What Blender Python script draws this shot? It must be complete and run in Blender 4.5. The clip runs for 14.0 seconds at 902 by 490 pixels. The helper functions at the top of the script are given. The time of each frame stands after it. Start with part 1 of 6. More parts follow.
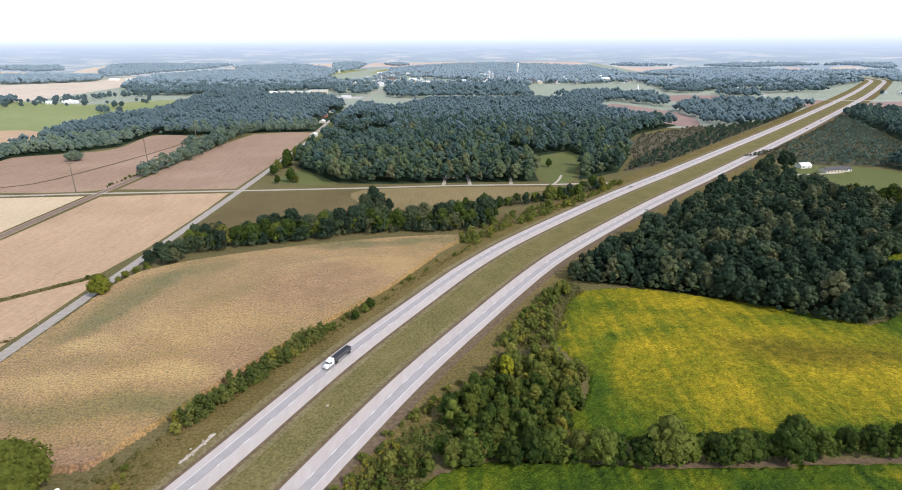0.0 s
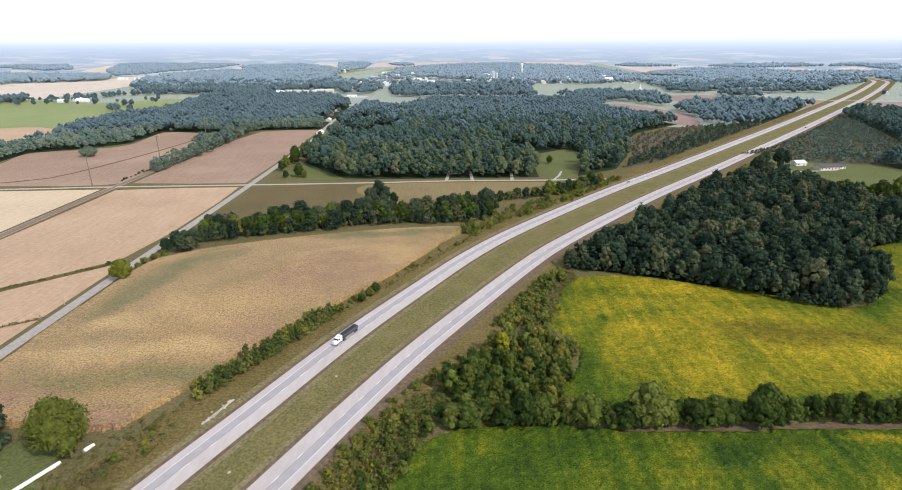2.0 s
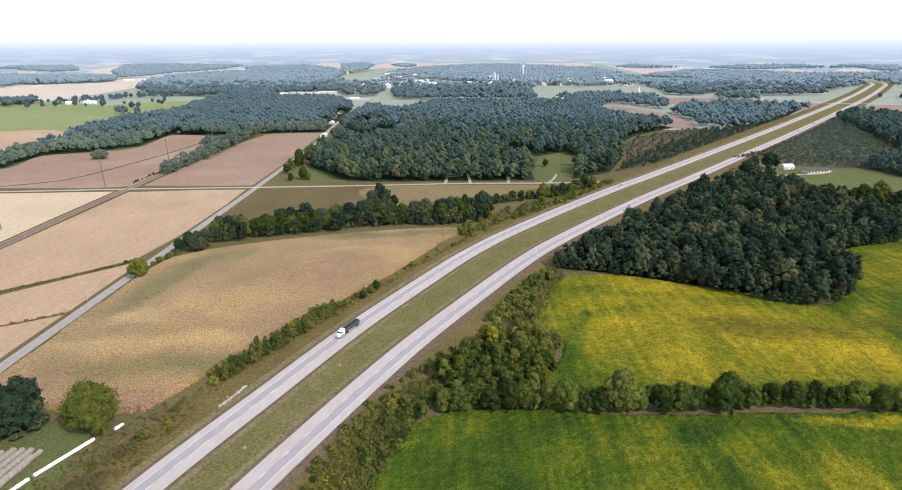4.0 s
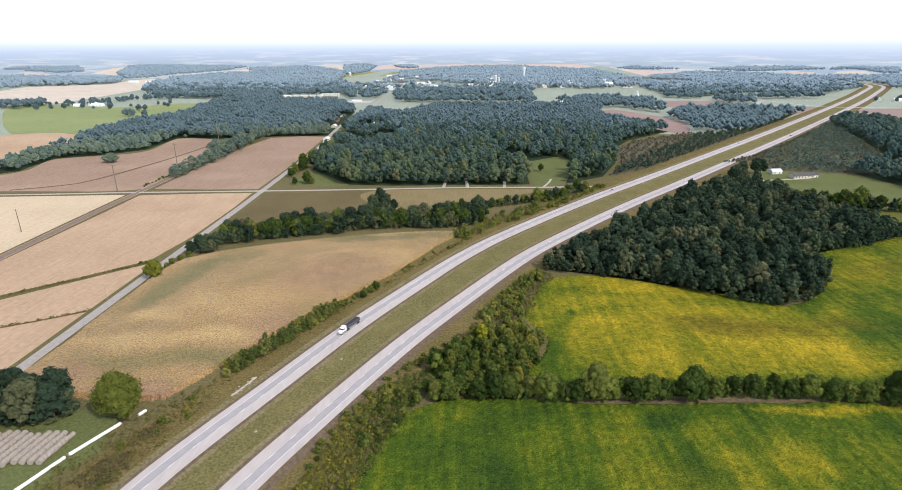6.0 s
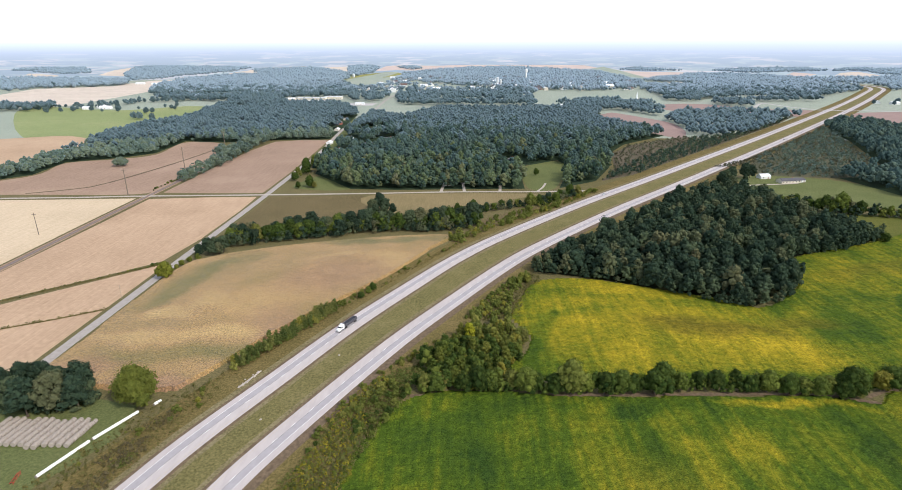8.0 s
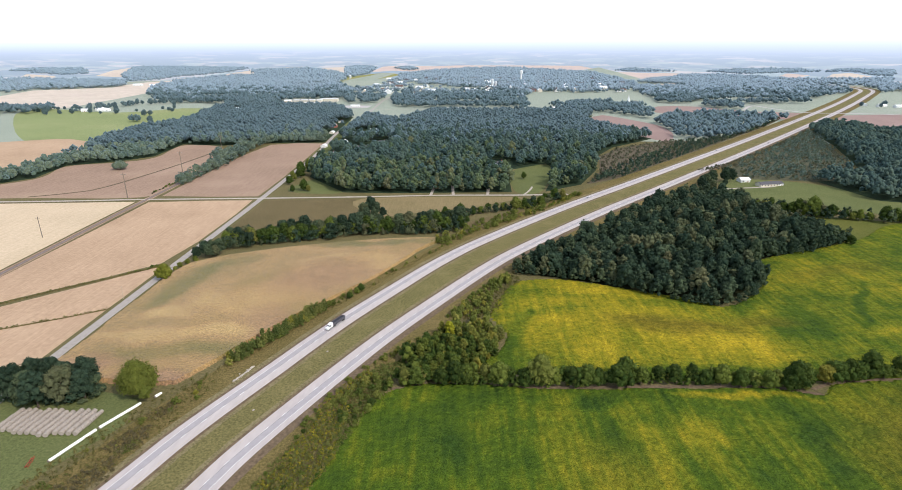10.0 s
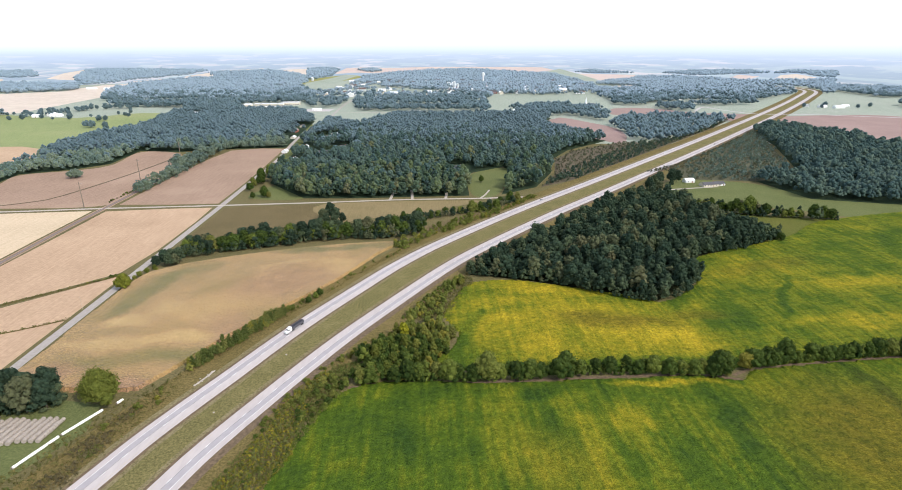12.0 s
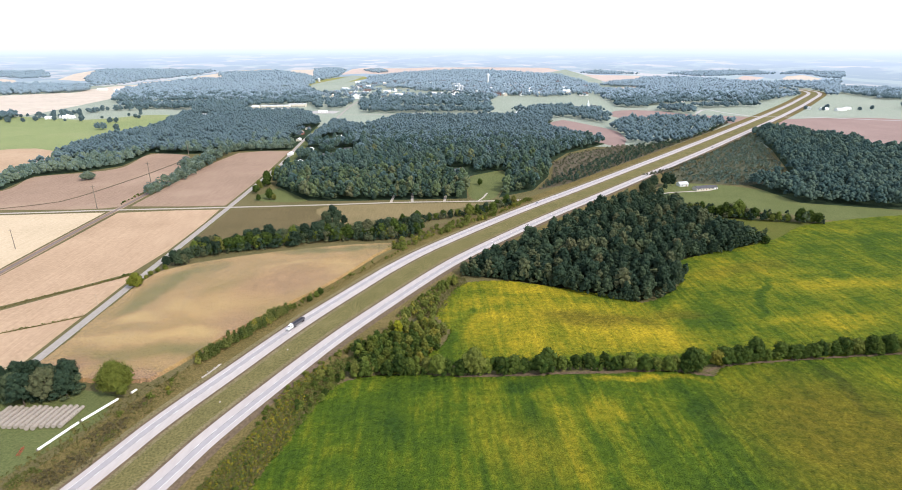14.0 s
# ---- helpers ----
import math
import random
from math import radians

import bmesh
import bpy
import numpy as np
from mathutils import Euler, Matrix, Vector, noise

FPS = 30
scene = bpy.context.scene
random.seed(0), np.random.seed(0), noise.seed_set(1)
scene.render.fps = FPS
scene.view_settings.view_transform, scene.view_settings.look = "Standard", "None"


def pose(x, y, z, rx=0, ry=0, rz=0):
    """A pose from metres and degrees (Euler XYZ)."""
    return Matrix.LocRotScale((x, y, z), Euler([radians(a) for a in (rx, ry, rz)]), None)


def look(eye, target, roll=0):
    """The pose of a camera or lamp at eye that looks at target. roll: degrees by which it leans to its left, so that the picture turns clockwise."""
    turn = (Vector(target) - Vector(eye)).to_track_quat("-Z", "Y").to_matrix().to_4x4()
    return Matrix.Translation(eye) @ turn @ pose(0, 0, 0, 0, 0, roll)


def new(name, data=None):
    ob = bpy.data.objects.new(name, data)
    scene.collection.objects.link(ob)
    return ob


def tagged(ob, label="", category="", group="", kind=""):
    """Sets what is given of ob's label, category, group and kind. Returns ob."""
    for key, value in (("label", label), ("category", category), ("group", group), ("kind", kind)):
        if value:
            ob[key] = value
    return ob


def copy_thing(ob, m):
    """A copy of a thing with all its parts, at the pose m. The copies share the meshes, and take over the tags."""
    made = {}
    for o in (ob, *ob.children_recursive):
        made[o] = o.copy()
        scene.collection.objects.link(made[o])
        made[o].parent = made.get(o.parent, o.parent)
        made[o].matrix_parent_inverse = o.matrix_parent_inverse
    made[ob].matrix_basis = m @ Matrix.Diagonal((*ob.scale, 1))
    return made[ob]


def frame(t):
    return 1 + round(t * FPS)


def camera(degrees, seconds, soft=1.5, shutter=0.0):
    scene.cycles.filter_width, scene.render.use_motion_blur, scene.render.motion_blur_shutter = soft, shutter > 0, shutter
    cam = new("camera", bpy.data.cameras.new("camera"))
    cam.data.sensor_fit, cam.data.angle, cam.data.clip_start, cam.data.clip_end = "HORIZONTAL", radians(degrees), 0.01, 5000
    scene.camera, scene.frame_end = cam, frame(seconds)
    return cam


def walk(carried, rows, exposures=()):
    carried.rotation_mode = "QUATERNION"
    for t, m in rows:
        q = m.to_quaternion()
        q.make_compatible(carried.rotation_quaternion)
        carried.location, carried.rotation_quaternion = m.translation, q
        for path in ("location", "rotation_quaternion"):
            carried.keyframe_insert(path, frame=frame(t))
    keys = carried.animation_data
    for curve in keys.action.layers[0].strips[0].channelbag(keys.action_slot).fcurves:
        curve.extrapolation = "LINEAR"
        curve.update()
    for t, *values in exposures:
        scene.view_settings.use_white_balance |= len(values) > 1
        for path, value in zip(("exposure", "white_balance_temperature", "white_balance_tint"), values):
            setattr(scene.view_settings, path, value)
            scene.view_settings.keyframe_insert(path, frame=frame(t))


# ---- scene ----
cam = camera(78.0, 14.0, soft=0.7)
PATH = [
    (0, (-4.37, 54.47, 122.44), (-4.317, 148.622, 88.637), -0.20),
    (0.5, (-4.57, 50.25, 122.23), (-4.667, 144.403, 88.433), -0.10),
    (1, (-4.16, 45.94, 122.00), (-4.509, 140.090, 88.198), -0.10),
    (1.5, (-3.75, 41.35, 121.95), (-4.302, 135.448, 88.154), -0.10),
    (2, (-2.79, 37.07, 121.73), (-3.488, 131.223, 87.980), -0.10),
    (2.5, (-1.78, 32.73, 122.31), (-2.584, 126.831, 88.564), -0.10),
    (3, (-0.92, 27.91, 124.38), (-1.774, 122.012, 90.630), -0.10),
    (5.5, (4.53, 2.99, 135.78), (3.084, 97.143, 102.078), 0.00),
    (6, (5.74, -1.65, 138.09), (4.241, 92.455, 104.344), 0.00),
    (6.5, (7.17, -6.67, 140.65), (5.417, 87.427, 106.851), 0.00),
    (7, (9.14, -11.45, 143.03), (7.242, 82.650, 109.225), 0.00),
    (7.5, (10.93, -16.08, 145.42), (8.882, 78.020, 111.619), 0.00),
    (8, (13.24, -20.69, 147.69), (11.039, 73.414, 113.894), 0.00),
    (10.5, (25.73, -43.21, 159.07), (24.279, 50.840, 125.171), 0.10),
    (11, (28.40, -46.81, 160.98), (29.551, 47.292, 127.126), 0.00),
    (11.5, (30.55, -51.07, 163.12), (33.395, 43.026, 129.265), 0.00),
    (12, (32.60, -55.34, 165.38), (36.503, 38.657, 131.584), 0.10),
    (12.5, (34.80, -59.84, 167.78), (39.100, 34.110, 133.929), 0.10),
    (13, (36.81, -65.17, 170.05), (40.409, 28.835, 136.148), 0.10),
    (13.5, (39.26, -69.88, 172.37), (42.362, 24.168, 138.515), 0.10),
    (14, (41.26, -74.86, 174.57), (44.005, 19.189, 140.668), 0.10),
]
walk(cam, [(t, look(eye, target, roll)) for t, eye, target, roll in PATH], [(0.0, 0.12), (8.0, 0.16), (11.0, 0.17), (12.0, 0.3), (14.0, 0.4)])

# ---- light ----
SUN_AZ, SUN_EL = radians(131), radians(43)
world = bpy.data.worlds.new("world")
scene.world = world
world.use_nodes = True
wn = world.node_tree.nodes
sky = wn.new("ShaderNodeTexSky")
sky.sky_type = "NISHITA"
sky.sun_disc = False
sky.sun_elevation, sky.sun_rotation = SUN_EL, SUN_AZ
sky.air_density, sky.dust_density, sky.ozone_density = 1.0, 1.0, 1.0
wl = world.node_tree.links
wn["Background"].inputs["Strength"].default_value = 0.11
wl.new(sky.outputs["Color"], wn["Background"].inputs["Color"])
# hazy air: a white veil, brightest low down
up = wn.new("ShaderNodeSeparateXYZ")
wl.new(wn.new("ShaderNodeTexCoord").outputs["Generated"], up.inputs[0])
veil_tone = wn.new("ShaderNodeValToRGB")
wl.new(up.outputs["Z"], veil_tone.inputs["Fac"])
for i, (p, c) in enumerate([(0.0, (0.56, 0.66, 0.84)), (0.02, (0.60, 0.69, 0.83)), (0.07, (0.64, 0.71, 0.76)), (0.25, (0.50, 0.525, 0.56)), (1.0, (0.27, 0.295, 0.34))]):
    el = veil_tone.color_ramp.elements[i] if i < 2 else veil_tone.color_ramp.elements.new(p)
    el.position, el.color = p, (*c, 1)
veil = wn.new("ShaderNodeBackground")
wl.new(veil_tone.outputs["Color"], veil.inputs["Color"])
both = wn.new("ShaderNodeAddShader")
wl.new(wn["Background"].outputs[0], both.inputs[0])
wl.new(veil.outputs[0], both.inputs[1])
wl.new(both.outputs[0], wn["World Output"].inputs["Surface"])
sun = new("sun", bpy.data.lights.new("sun", "SUN"))
sun.data.energy, sun.data.angle, sun.data.color = 3.0, radians(3), (1.0, 0.93, 0.83)
toward = Vector((math.sin(SUN_AZ) * math.cos(SUN_EL), math.cos(SUN_AZ) * math.cos(SUN_EL), math.sin(SUN_EL)))
sun.matrix_world = look(toward * 500, (0, 0, 0))
scene.view_settings.exposure = 0.0

# ---- materials ----


class Mat:
    """A small wrapper round a node material."""

    def __init__(self, name, rough=0.9, spec=0.2, sheen=0.0):
        self.m = bpy.data.materials.new(name)
        self.m.use_nodes = True
        self.t = self.m.node_tree
        self.b = self.t.nodes["Principled BSDF"]
        self.b.inputs["Roughness"].default_value = rough
        self.b.inputs["Specular IOR Level"].default_value = spec
        # blue-tinted sheen stands in for haze, mostly on the farther leaves
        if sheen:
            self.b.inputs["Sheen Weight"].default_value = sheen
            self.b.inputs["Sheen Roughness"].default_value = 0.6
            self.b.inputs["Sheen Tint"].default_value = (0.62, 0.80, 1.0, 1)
        self.pos = self.t.nodes.new("ShaderNodeNewGeometry").outputs["Position"]

    def node(self, kind, **inputs):
        n = self.t.nodes.new(kind)
        for k, v in inputs.items():
            self.put(n.inputs[k.replace("_", " ")], v)
        return n

    def put(self, socket, v):
        if hasattr(v, "links"):
            self.t.links.new(v, socket)
        else:
            socket.default_value = v

    def stretch(self, sx, sy, sz=1.0, turn=0.0):
        n = self.node("ShaderNodeMapping", Vector=self.pos)
        n.inputs["Scale"].default_value = (sx, sy, sz)
        n.inputs["Rotation"].default_value = (0, 0, radians(turn))
        return n.outputs["Vector"]

    def noise(self, scale, detail=3.0, vec=None, rough=0.55):
        n = self.node("ShaderNodeTexNoise", Scale=scale, Detail=detail, Roughness=rough, Vector=self.pos if vec is None else vec)
        return n.outputs["Fac"]

    def ramp(self, fac, stops):
        n = self.node("ShaderNodeValToRGB", Fac=fac)
        e = n.color_ramp.elements
        while len(e) < len(stops):
            e.new(0.5)
        for el, (p, c) in zip(e, stops):
            el.position, el.color = p, (*c, 1)
        return n.outputs["Color"]

    def mix(self, fac, a, b, how="MIX"):
        n = self.t.nodes.new("ShaderNodeMix")
        n.data_type, n.blend_type = "RGBA", how
        self.put(n.inputs["Factor"], fac)
        for sock, v in ((n.inputs["A"], a), (n.inputs["B"], b)) if False else ((n.inputs[6], a), (n.inputs[7], b)):
            self.put(sock, (*v, 1) if isinstance(v, tuple) and len(v) == 3 else v)
        return n.outputs[2]

    def math(self, how, a, b=0.5):
        n = self.t.nodes.new("ShaderNodeMath")
        n.operation = how
        self.put(n.inputs[0], a)
        self.put(n.inputs[1], b)
        return n.outputs[0]

    def warp(self, reach, scale):
        """The place pushed about by noise, for uneven patches."""
        n = self.node("ShaderNodeTexNoise", Scale=scale, Detail=3.0, Vector=self.pos)
        v = self.node("ShaderNodeVectorMath")
        v.operation = "MULTIPLY_ADD"
        self.put(v.inputs[0], n.outputs["Color"])
        v.inputs[1].default_value = (reach, reach, 0)
        off = self.node("ShaderNodeVectorMath")
        off.operation = "SUBTRACT"
        self.put(off.inputs[0], self.pos)
        off.inputs[1].default_value = (reach / 2, reach / 2, 0)
        self.put(v.inputs[2], off.outputs[0])
        return v.outputs[0]

    def blob(self, vec, x, y, rx, ry, turn=0.0):
        """A soft oval patch of ground, 1 in its middle."""
        n = self.node("ShaderNodeMapping", Vector=vec)
        n.vector_type = "TEXTURE"
        n.inputs["Location"].default_value = (x, y, 0)
        n.inputs["Rotation"].default_value = (0, 0, radians(turn))
        n.inputs["Scale"].default_value = (rx, ry, 1e5)
        d = self.node("ShaderNodeVectorMath")
        d.operation = "LENGTH"
        self.put(d.inputs[0], n.outputs[0])
        r = self.node("ShaderNodeMapRange", Value=d.outputs["Value"])
        r.interpolation_type = "SMOOTHSTEP"
        for k, v in (("From Min", 1.25), ("From Max", 0.3)):
            r.inputs[k].default_value = v
        return r.outputs[0]

    def patches(self, start, vec, ovals):
        """start, raised or lowered by soft ovals (x, y, rx, ry, turn, weight)."""
        for x, y, rx, ry, turn, w in ovals:
            start = self.math("ADD", start, self.math("MULTIPLY", self.blob(vec, x, y, rx, ry, turn), w))
        return start

    def base(self, colour):
        self.put(self.b.inputs["Base Color"], (*colour, 1) if isinstance(colour, tuple) else colour)
        return self

    def bump(self, height, strength=0.5, distance=0.3):
        n = self.node("ShaderNodeBump", Height=height, Strength=strength, Distance=distance)
        self.t.links.new(n.outputs["Normal"], self.b.inputs["Normal"])
        return self


def soil(name, a, b, c, turn, grain=0.35, sheen=0.0):
    """A bare or stubble field: broad tone patches, drill rows and clods."""
    m = Mat(name, 0.95, 0.08, sheen)
    broad = m.ramp(m.noise(0.012, 4.0), [(0.3, a), (0.52, b), (0.72, c)])
    rows = m.noise(1.0, 2.0, m.stretch(0.9, 0.035, 1, turn))
    col = m.mix(0.45, broad, m.ramp(rows, [(0.3, a), (0.7, c)]))
    clod = m.noise(grain, 5.0, rough=0.7)
    col = m.mix(0.24, col, m.ramp(clod, [(0.35, tuple(0.6 * v for v in a)), (0.65, c)]))
    return m.base(col).bump(clod, 0.5, 0.4).m


def grass(name, a, b, c, scale=0.05, sheen=0.0):
    m = Mat(name, 0.95, 0.06, sheen)
    col = m.ramp(m.noise(scale, 5.0, rough=0.65), [(0.3, a), (0.5, b), (0.7, c)])
    fine = m.noise(0.9, 4.0, rough=0.8)
    col = m.mix(0.6, col, m.ramp(fine, [(0.35, tuple(0.5 * v for v in a)), (0.65, tuple(1.1 * v for v in c))]))
    return m.base(col).bump(fine, 0.8, 0.5).m


def foliage(name, dark, mid, light, sheen=0.0, yellow=0.0, glow=(0.16, 0.2, 0.03), through_leaf=0.18, speckle=0.0, turning=None):
    """Leaves: a tone for each tree (attribute tint and object), finer change leaf by leaf, light through the blade."""
    m = Mat(name, 0.8, 0.06, sheen)
    tint = m.node("ShaderNodeAttribute")
    tint.attribute_name = "tint"
    obj = m.node("ShaderNodeObjectInfo").outputs["Random"]
    leaf = m.node("ShaderNodeNewGeometry").outputs["Random Per Island"]
    t = m.math("FRACT", m.math("ADD", tint.outputs["Fac"], obj), 0.0)
    col = m.ramp(t, [(0.0, dark), (0.5, mid), (0.86, light), (1.0, turning or light)])
    col = m.mix(m.math("MULTIPLY", leaf, 0.6), col, m.mix(0.6, col, light))
    if yellow:
        col = m.mix(m.math("MULTIPLY", m.math("GREATER_THAN", t, 1.0 - yellow), 0.7), col, (0.22, 0.2, 0.03))
    if speckle:
        fleck = m.noise(0.55, 5.0, rough=0.8)
        col = m.mix(speckle, col, m.mix(1.0, col, m.ramp(fleck, [(0.36, (0.45, 0.5, 0.55)), (0.64, (1.6, 1.5, 1.4))]), "MULTIPLY"))
        m.bump(fleck, min(0.8, 1.2 * speckle), 1.0)
    m.base(col)
    tr = m.node("ShaderNodeBsdfTranslucent", Color=m.mix(0.6, col, glow))
    mx = m.node("ShaderNodeMixShader", Fac=through_leaf)
    m.t.links.new(m.b.outputs[0], mx.inputs[1])
    m.t.links.new(tr.outputs[0], mx.inputs[2])
    m.t.links.new(mx.outputs[0], m.t.nodes["Material Output"].inputs["Surface"])
    return m.m


def plain(name, colour, rough=0.6, spec=0.3, vary=0.15, scale=0.6, metal=0.0):
    m = Mat(name, rough, spec)
    n = m.noise(scale, 4.0)
    m.base(m.ramp(n, [(0.3, tuple(v * (1 - vary) for v in colour)), (0.7, tuple(min(1, v * (1 + vary)) for v in colour))]))
    m.b.inputs["Metallic"].default_value = metal
    return m.m


GROUND = grass("rough_grass", (0.10, 0.10, 0.04), (0.15, 0.13, 0.055), (0.21, 0.17, 0.085), 0.012)
VERGE = grass("verge_grass", (0.093, 0.088, 0.025), (0.158, 0.125, 0.042), (0.235, 0.172, 0.075), 0.06)
MEDIAN = grass("median_grass", (0.108, 0.108, 0.034), (0.172, 0.151, 0.055), (0.25, 0.208, 0.095), 0.06)
LAWN = grass("lawn_grass", (0.095, 0.12, 0.042), (0.135, 0.158, 0.058), (0.18, 0.188, 0.075), 0.02)
# near-black base colour: the shade under the crowns is painted in
SHADED_FLOOR = grass("forest_floor", (0.012, 0.018, 0.008), (0.02, 0.025, 0.01), (0.035, 0.035, 0.015), 0.1, 0.0)
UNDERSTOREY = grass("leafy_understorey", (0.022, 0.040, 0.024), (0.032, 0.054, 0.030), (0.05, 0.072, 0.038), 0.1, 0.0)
TAN = soil("harvested_tan_soil", (0.36, 0.235, 0.15), (0.48, 0.325, 0.215), (0.60, 0.43, 0.29), 8)
PALE = soil("pale_stubble", (0.50, 0.38, 0.25), (0.62, 0.48, 0.33), (0.70, 0.56, 0.40), 12)
BROWN = soil("ploughed_brown_soil", (0.25, 0.165, 0.12), (0.33, 0.22, 0.16), (0.46, 0.325, 0.235), 0)
RED = soil("reddish_soil", (0.27, 0.185, 0.165), (0.33, 0.225, 0.20), (0.39, 0.275, 0.245), 30)
OLIVE = grass("olive_pasture", (0.10, 0.085, 0.038), (0.155, 0.120, 0.058), (0.21, 0.158, 0.082), 0.02)

LEAF = foliage("woodland_leaves", (0.014, 0.030, 0.021), (0.029, 0.053, 0.035), (0.076, 0.102, 0.054), 0.0, 0.0, (0.10, 0.14, 0.05), 0.12, 0.5, (0.12, 0.115, 0.06))
# farther woods: haze is painted in as paler, bluer leaves and sheen
LEAF_MID = foliage("mixed_leaves_faint_haze", (0.018, 0.042, 0.030), (0.034, 0.065, 0.040), (0.098, 0.130, 0.054), 0.15, 0.0, (0.10, 0.15, 0.06), 0.12, 0.4, (0.115, 0.112, 0.052))
LEAF_BACK = foliage("hazed_back_leaves", (0.026, 0.055, 0.050), (0.036, 0.068, 0.058), (0.060, 0.092, 0.066), 0.15, 0.0, (0.09, 0.14, 0.10), 0.08, 0.1)
LEAF_FAR = foliage("hazed_far_leaves", (0.054, 0.090, 0.098), (0.062, 0.100, 0.106), (0.076, 0.114, 0.112), 0.3, 0.0, (0.12, 0.18, 0.16), 0.05, 0.0)
LEAF_RIDGE = foliage("hazed_ridge_leaves", (0.034, 0.064, 0.060), (0.045, 0.080, 0.072), (0.072, 0.106, 0.080), 0.05, 0.0, (0.10, 0.16, 0.13), 0.06, 0.1)
LEAF_DIM = foliage("hazed_dim_leaves", (0.150, 0.200, 0.228), (0.158, 0.208, 0.234), (0.168, 0.218, 0.238), 0.6, 0.0, (0.14, 0.2, 0.2), 0.05, 0.0)
LEAF_YOUNG = foliage("young_leaves_hazed", (0.060, 0.098, 0.072), (0.080, 0.118, 0.080), (0.118, 0.150, 0.092), 0.3, 0.0, (0.11, 0.16, 0.09), 0.08, 0.15)
LEAF_HEDGE = foliage("hedgerow_leaves", (0.014, 0.033, 0.009), (0.040, 0.072, 0.016), (0.130, 0.160, 0.032), 0.0, 0.02, (0.14, 0.18, 0.03), 0.15, 0.55, (0.16, 0.14, 0.045))
LEAF_OLIVE = foliage("olive_tree_leaves", (0.065, 0.088, 0.018), (0.11, 0.13, 0.026), (0.18, 0.185, 0.04), 0.0, 0.0, (0.16, 0.2, 0.03), 0.2, 0.5)
LEAF_SCRUB = foliage("scrub_leaves", (0.075, 0.102, 0.022), (0.125, 0.145, 0.032), (0.21, 0.205, 0.05), 0.0, 0.08)
LEAF_SAPLING = foliage("sapling_leaves", (0.055, 0.085, 0.024), (0.092, 0.122, 0.032), (0.165, 0.17, 0.05), 0.0, 0.06, (0.16, 0.2, 0.04), 0.2, 0.4)
LEAF_BROWN = foliage("drying_scrub_leaves", (0.080, 0.080, 0.052), (0.115, 0.098, 0.066), (0.12, 0.125, 0.075), 0.1)
WEED = foliage("bank_weeds", (0.075, 0.085, 0.024), (0.125, 0.115, 0.038), (0.19, 0.15, 0.06))
LEAF_YELLOW = foliage("yellowing_leaves", (0.16, 0.18, 0.02), (0.24, 0.25, 0.02), (0.36, 0.34, 0.03))
BARK = plain("bark", (0.10, 0.08, 0.06), 0.9, 0.1, 0.35, 2.0)


# ---- geometry tools ----
def inside(poly, x, y):
    """Which of the points (arrays x, y) lie in the outline."""
    hit = np.zeros(np.shape(x), bool)
    n = len(poly)
    for i in range(n):
        (ax, ay), (bx, by) = poly[i], poly[(i + 1) % n]
        cross = (ay > y) != (by > y)
        with np.errstate(divide="ignore", invalid="ignore"):
            hit ^= cross & (x < (bx - ax) * (y - ay) / ((by - ay) or 1e-9) + ax)
    return hit


def edge_distance(poly, x, y):
    d = np.full(np.shape(x), 1e9)
    for i in range(len(poly)):
        (ax, ay), (bx, by) = poly[i], poly[(i + 1) % len(poly)]
        L = (bx - ax) ** 2 + (by - ay) ** 2
        t = np.clip(((x - ax) * (bx - ax) + (y - ay) * (by - ay)) / L, 0, 1)
        d = np.minimum(d, np.hypot(x - ax - t * (bx - ax), y - ay - t * (by - ay)))
    return d


def spline(pts, step, closed=False):
    """Points about every step metres along a Catmull-Rom curve through pts."""
    p = np.array(pts, float)
    n = len(p)
    out = []
    for i in range(n if closed else n - 1):
        idx = [(i - 1) % n, i, (i + 1) % n, (i + 2) % n] if closed else [max(i - 1, 0), i, i + 1, min(i + 2, n - 1)]
        a, b, c, d = p[idx]
        k = max(1, int(np.linalg.norm(c - b) / step))
        for j in range(k):
            t = j / k
            out.append(0.5 * (2 * b + (c - a) * t + (2 * a - 5 * b + 4 * c - d) * t * t + (3 * b - a - 3 * c + d) * t ** 3))
    if not closed:
        out.append(p[-1])
    return np.array(out)


def offset(path, d):
    """The path moved d metres to its right (d may be an array)."""
    t = np.gradient(path, axis=0)
    t /= np.linalg.norm(t, axis=1)[:, None]
    return path + np.stack([t[:, 1], -t[:, 0]], 1) * np.reshape(d, (-1, 1))


def raw_mesh(name, verts, faces, mat, smooth=False):
    me = bpy.data.meshes.new(name)
    me.from_pydata([tuple(v) for v in np.asarray(verts).tolist()], [], [tuple(f) for f in np.asarray(faces).tolist()] if isinstance(faces, np.ndarray) else faces)
    me.materials.append(mat)
    if smooth:
        me.polygons.foreach_set("use_smooth", np.ones(len(me.polygons), bool))
    me.update()
    return me


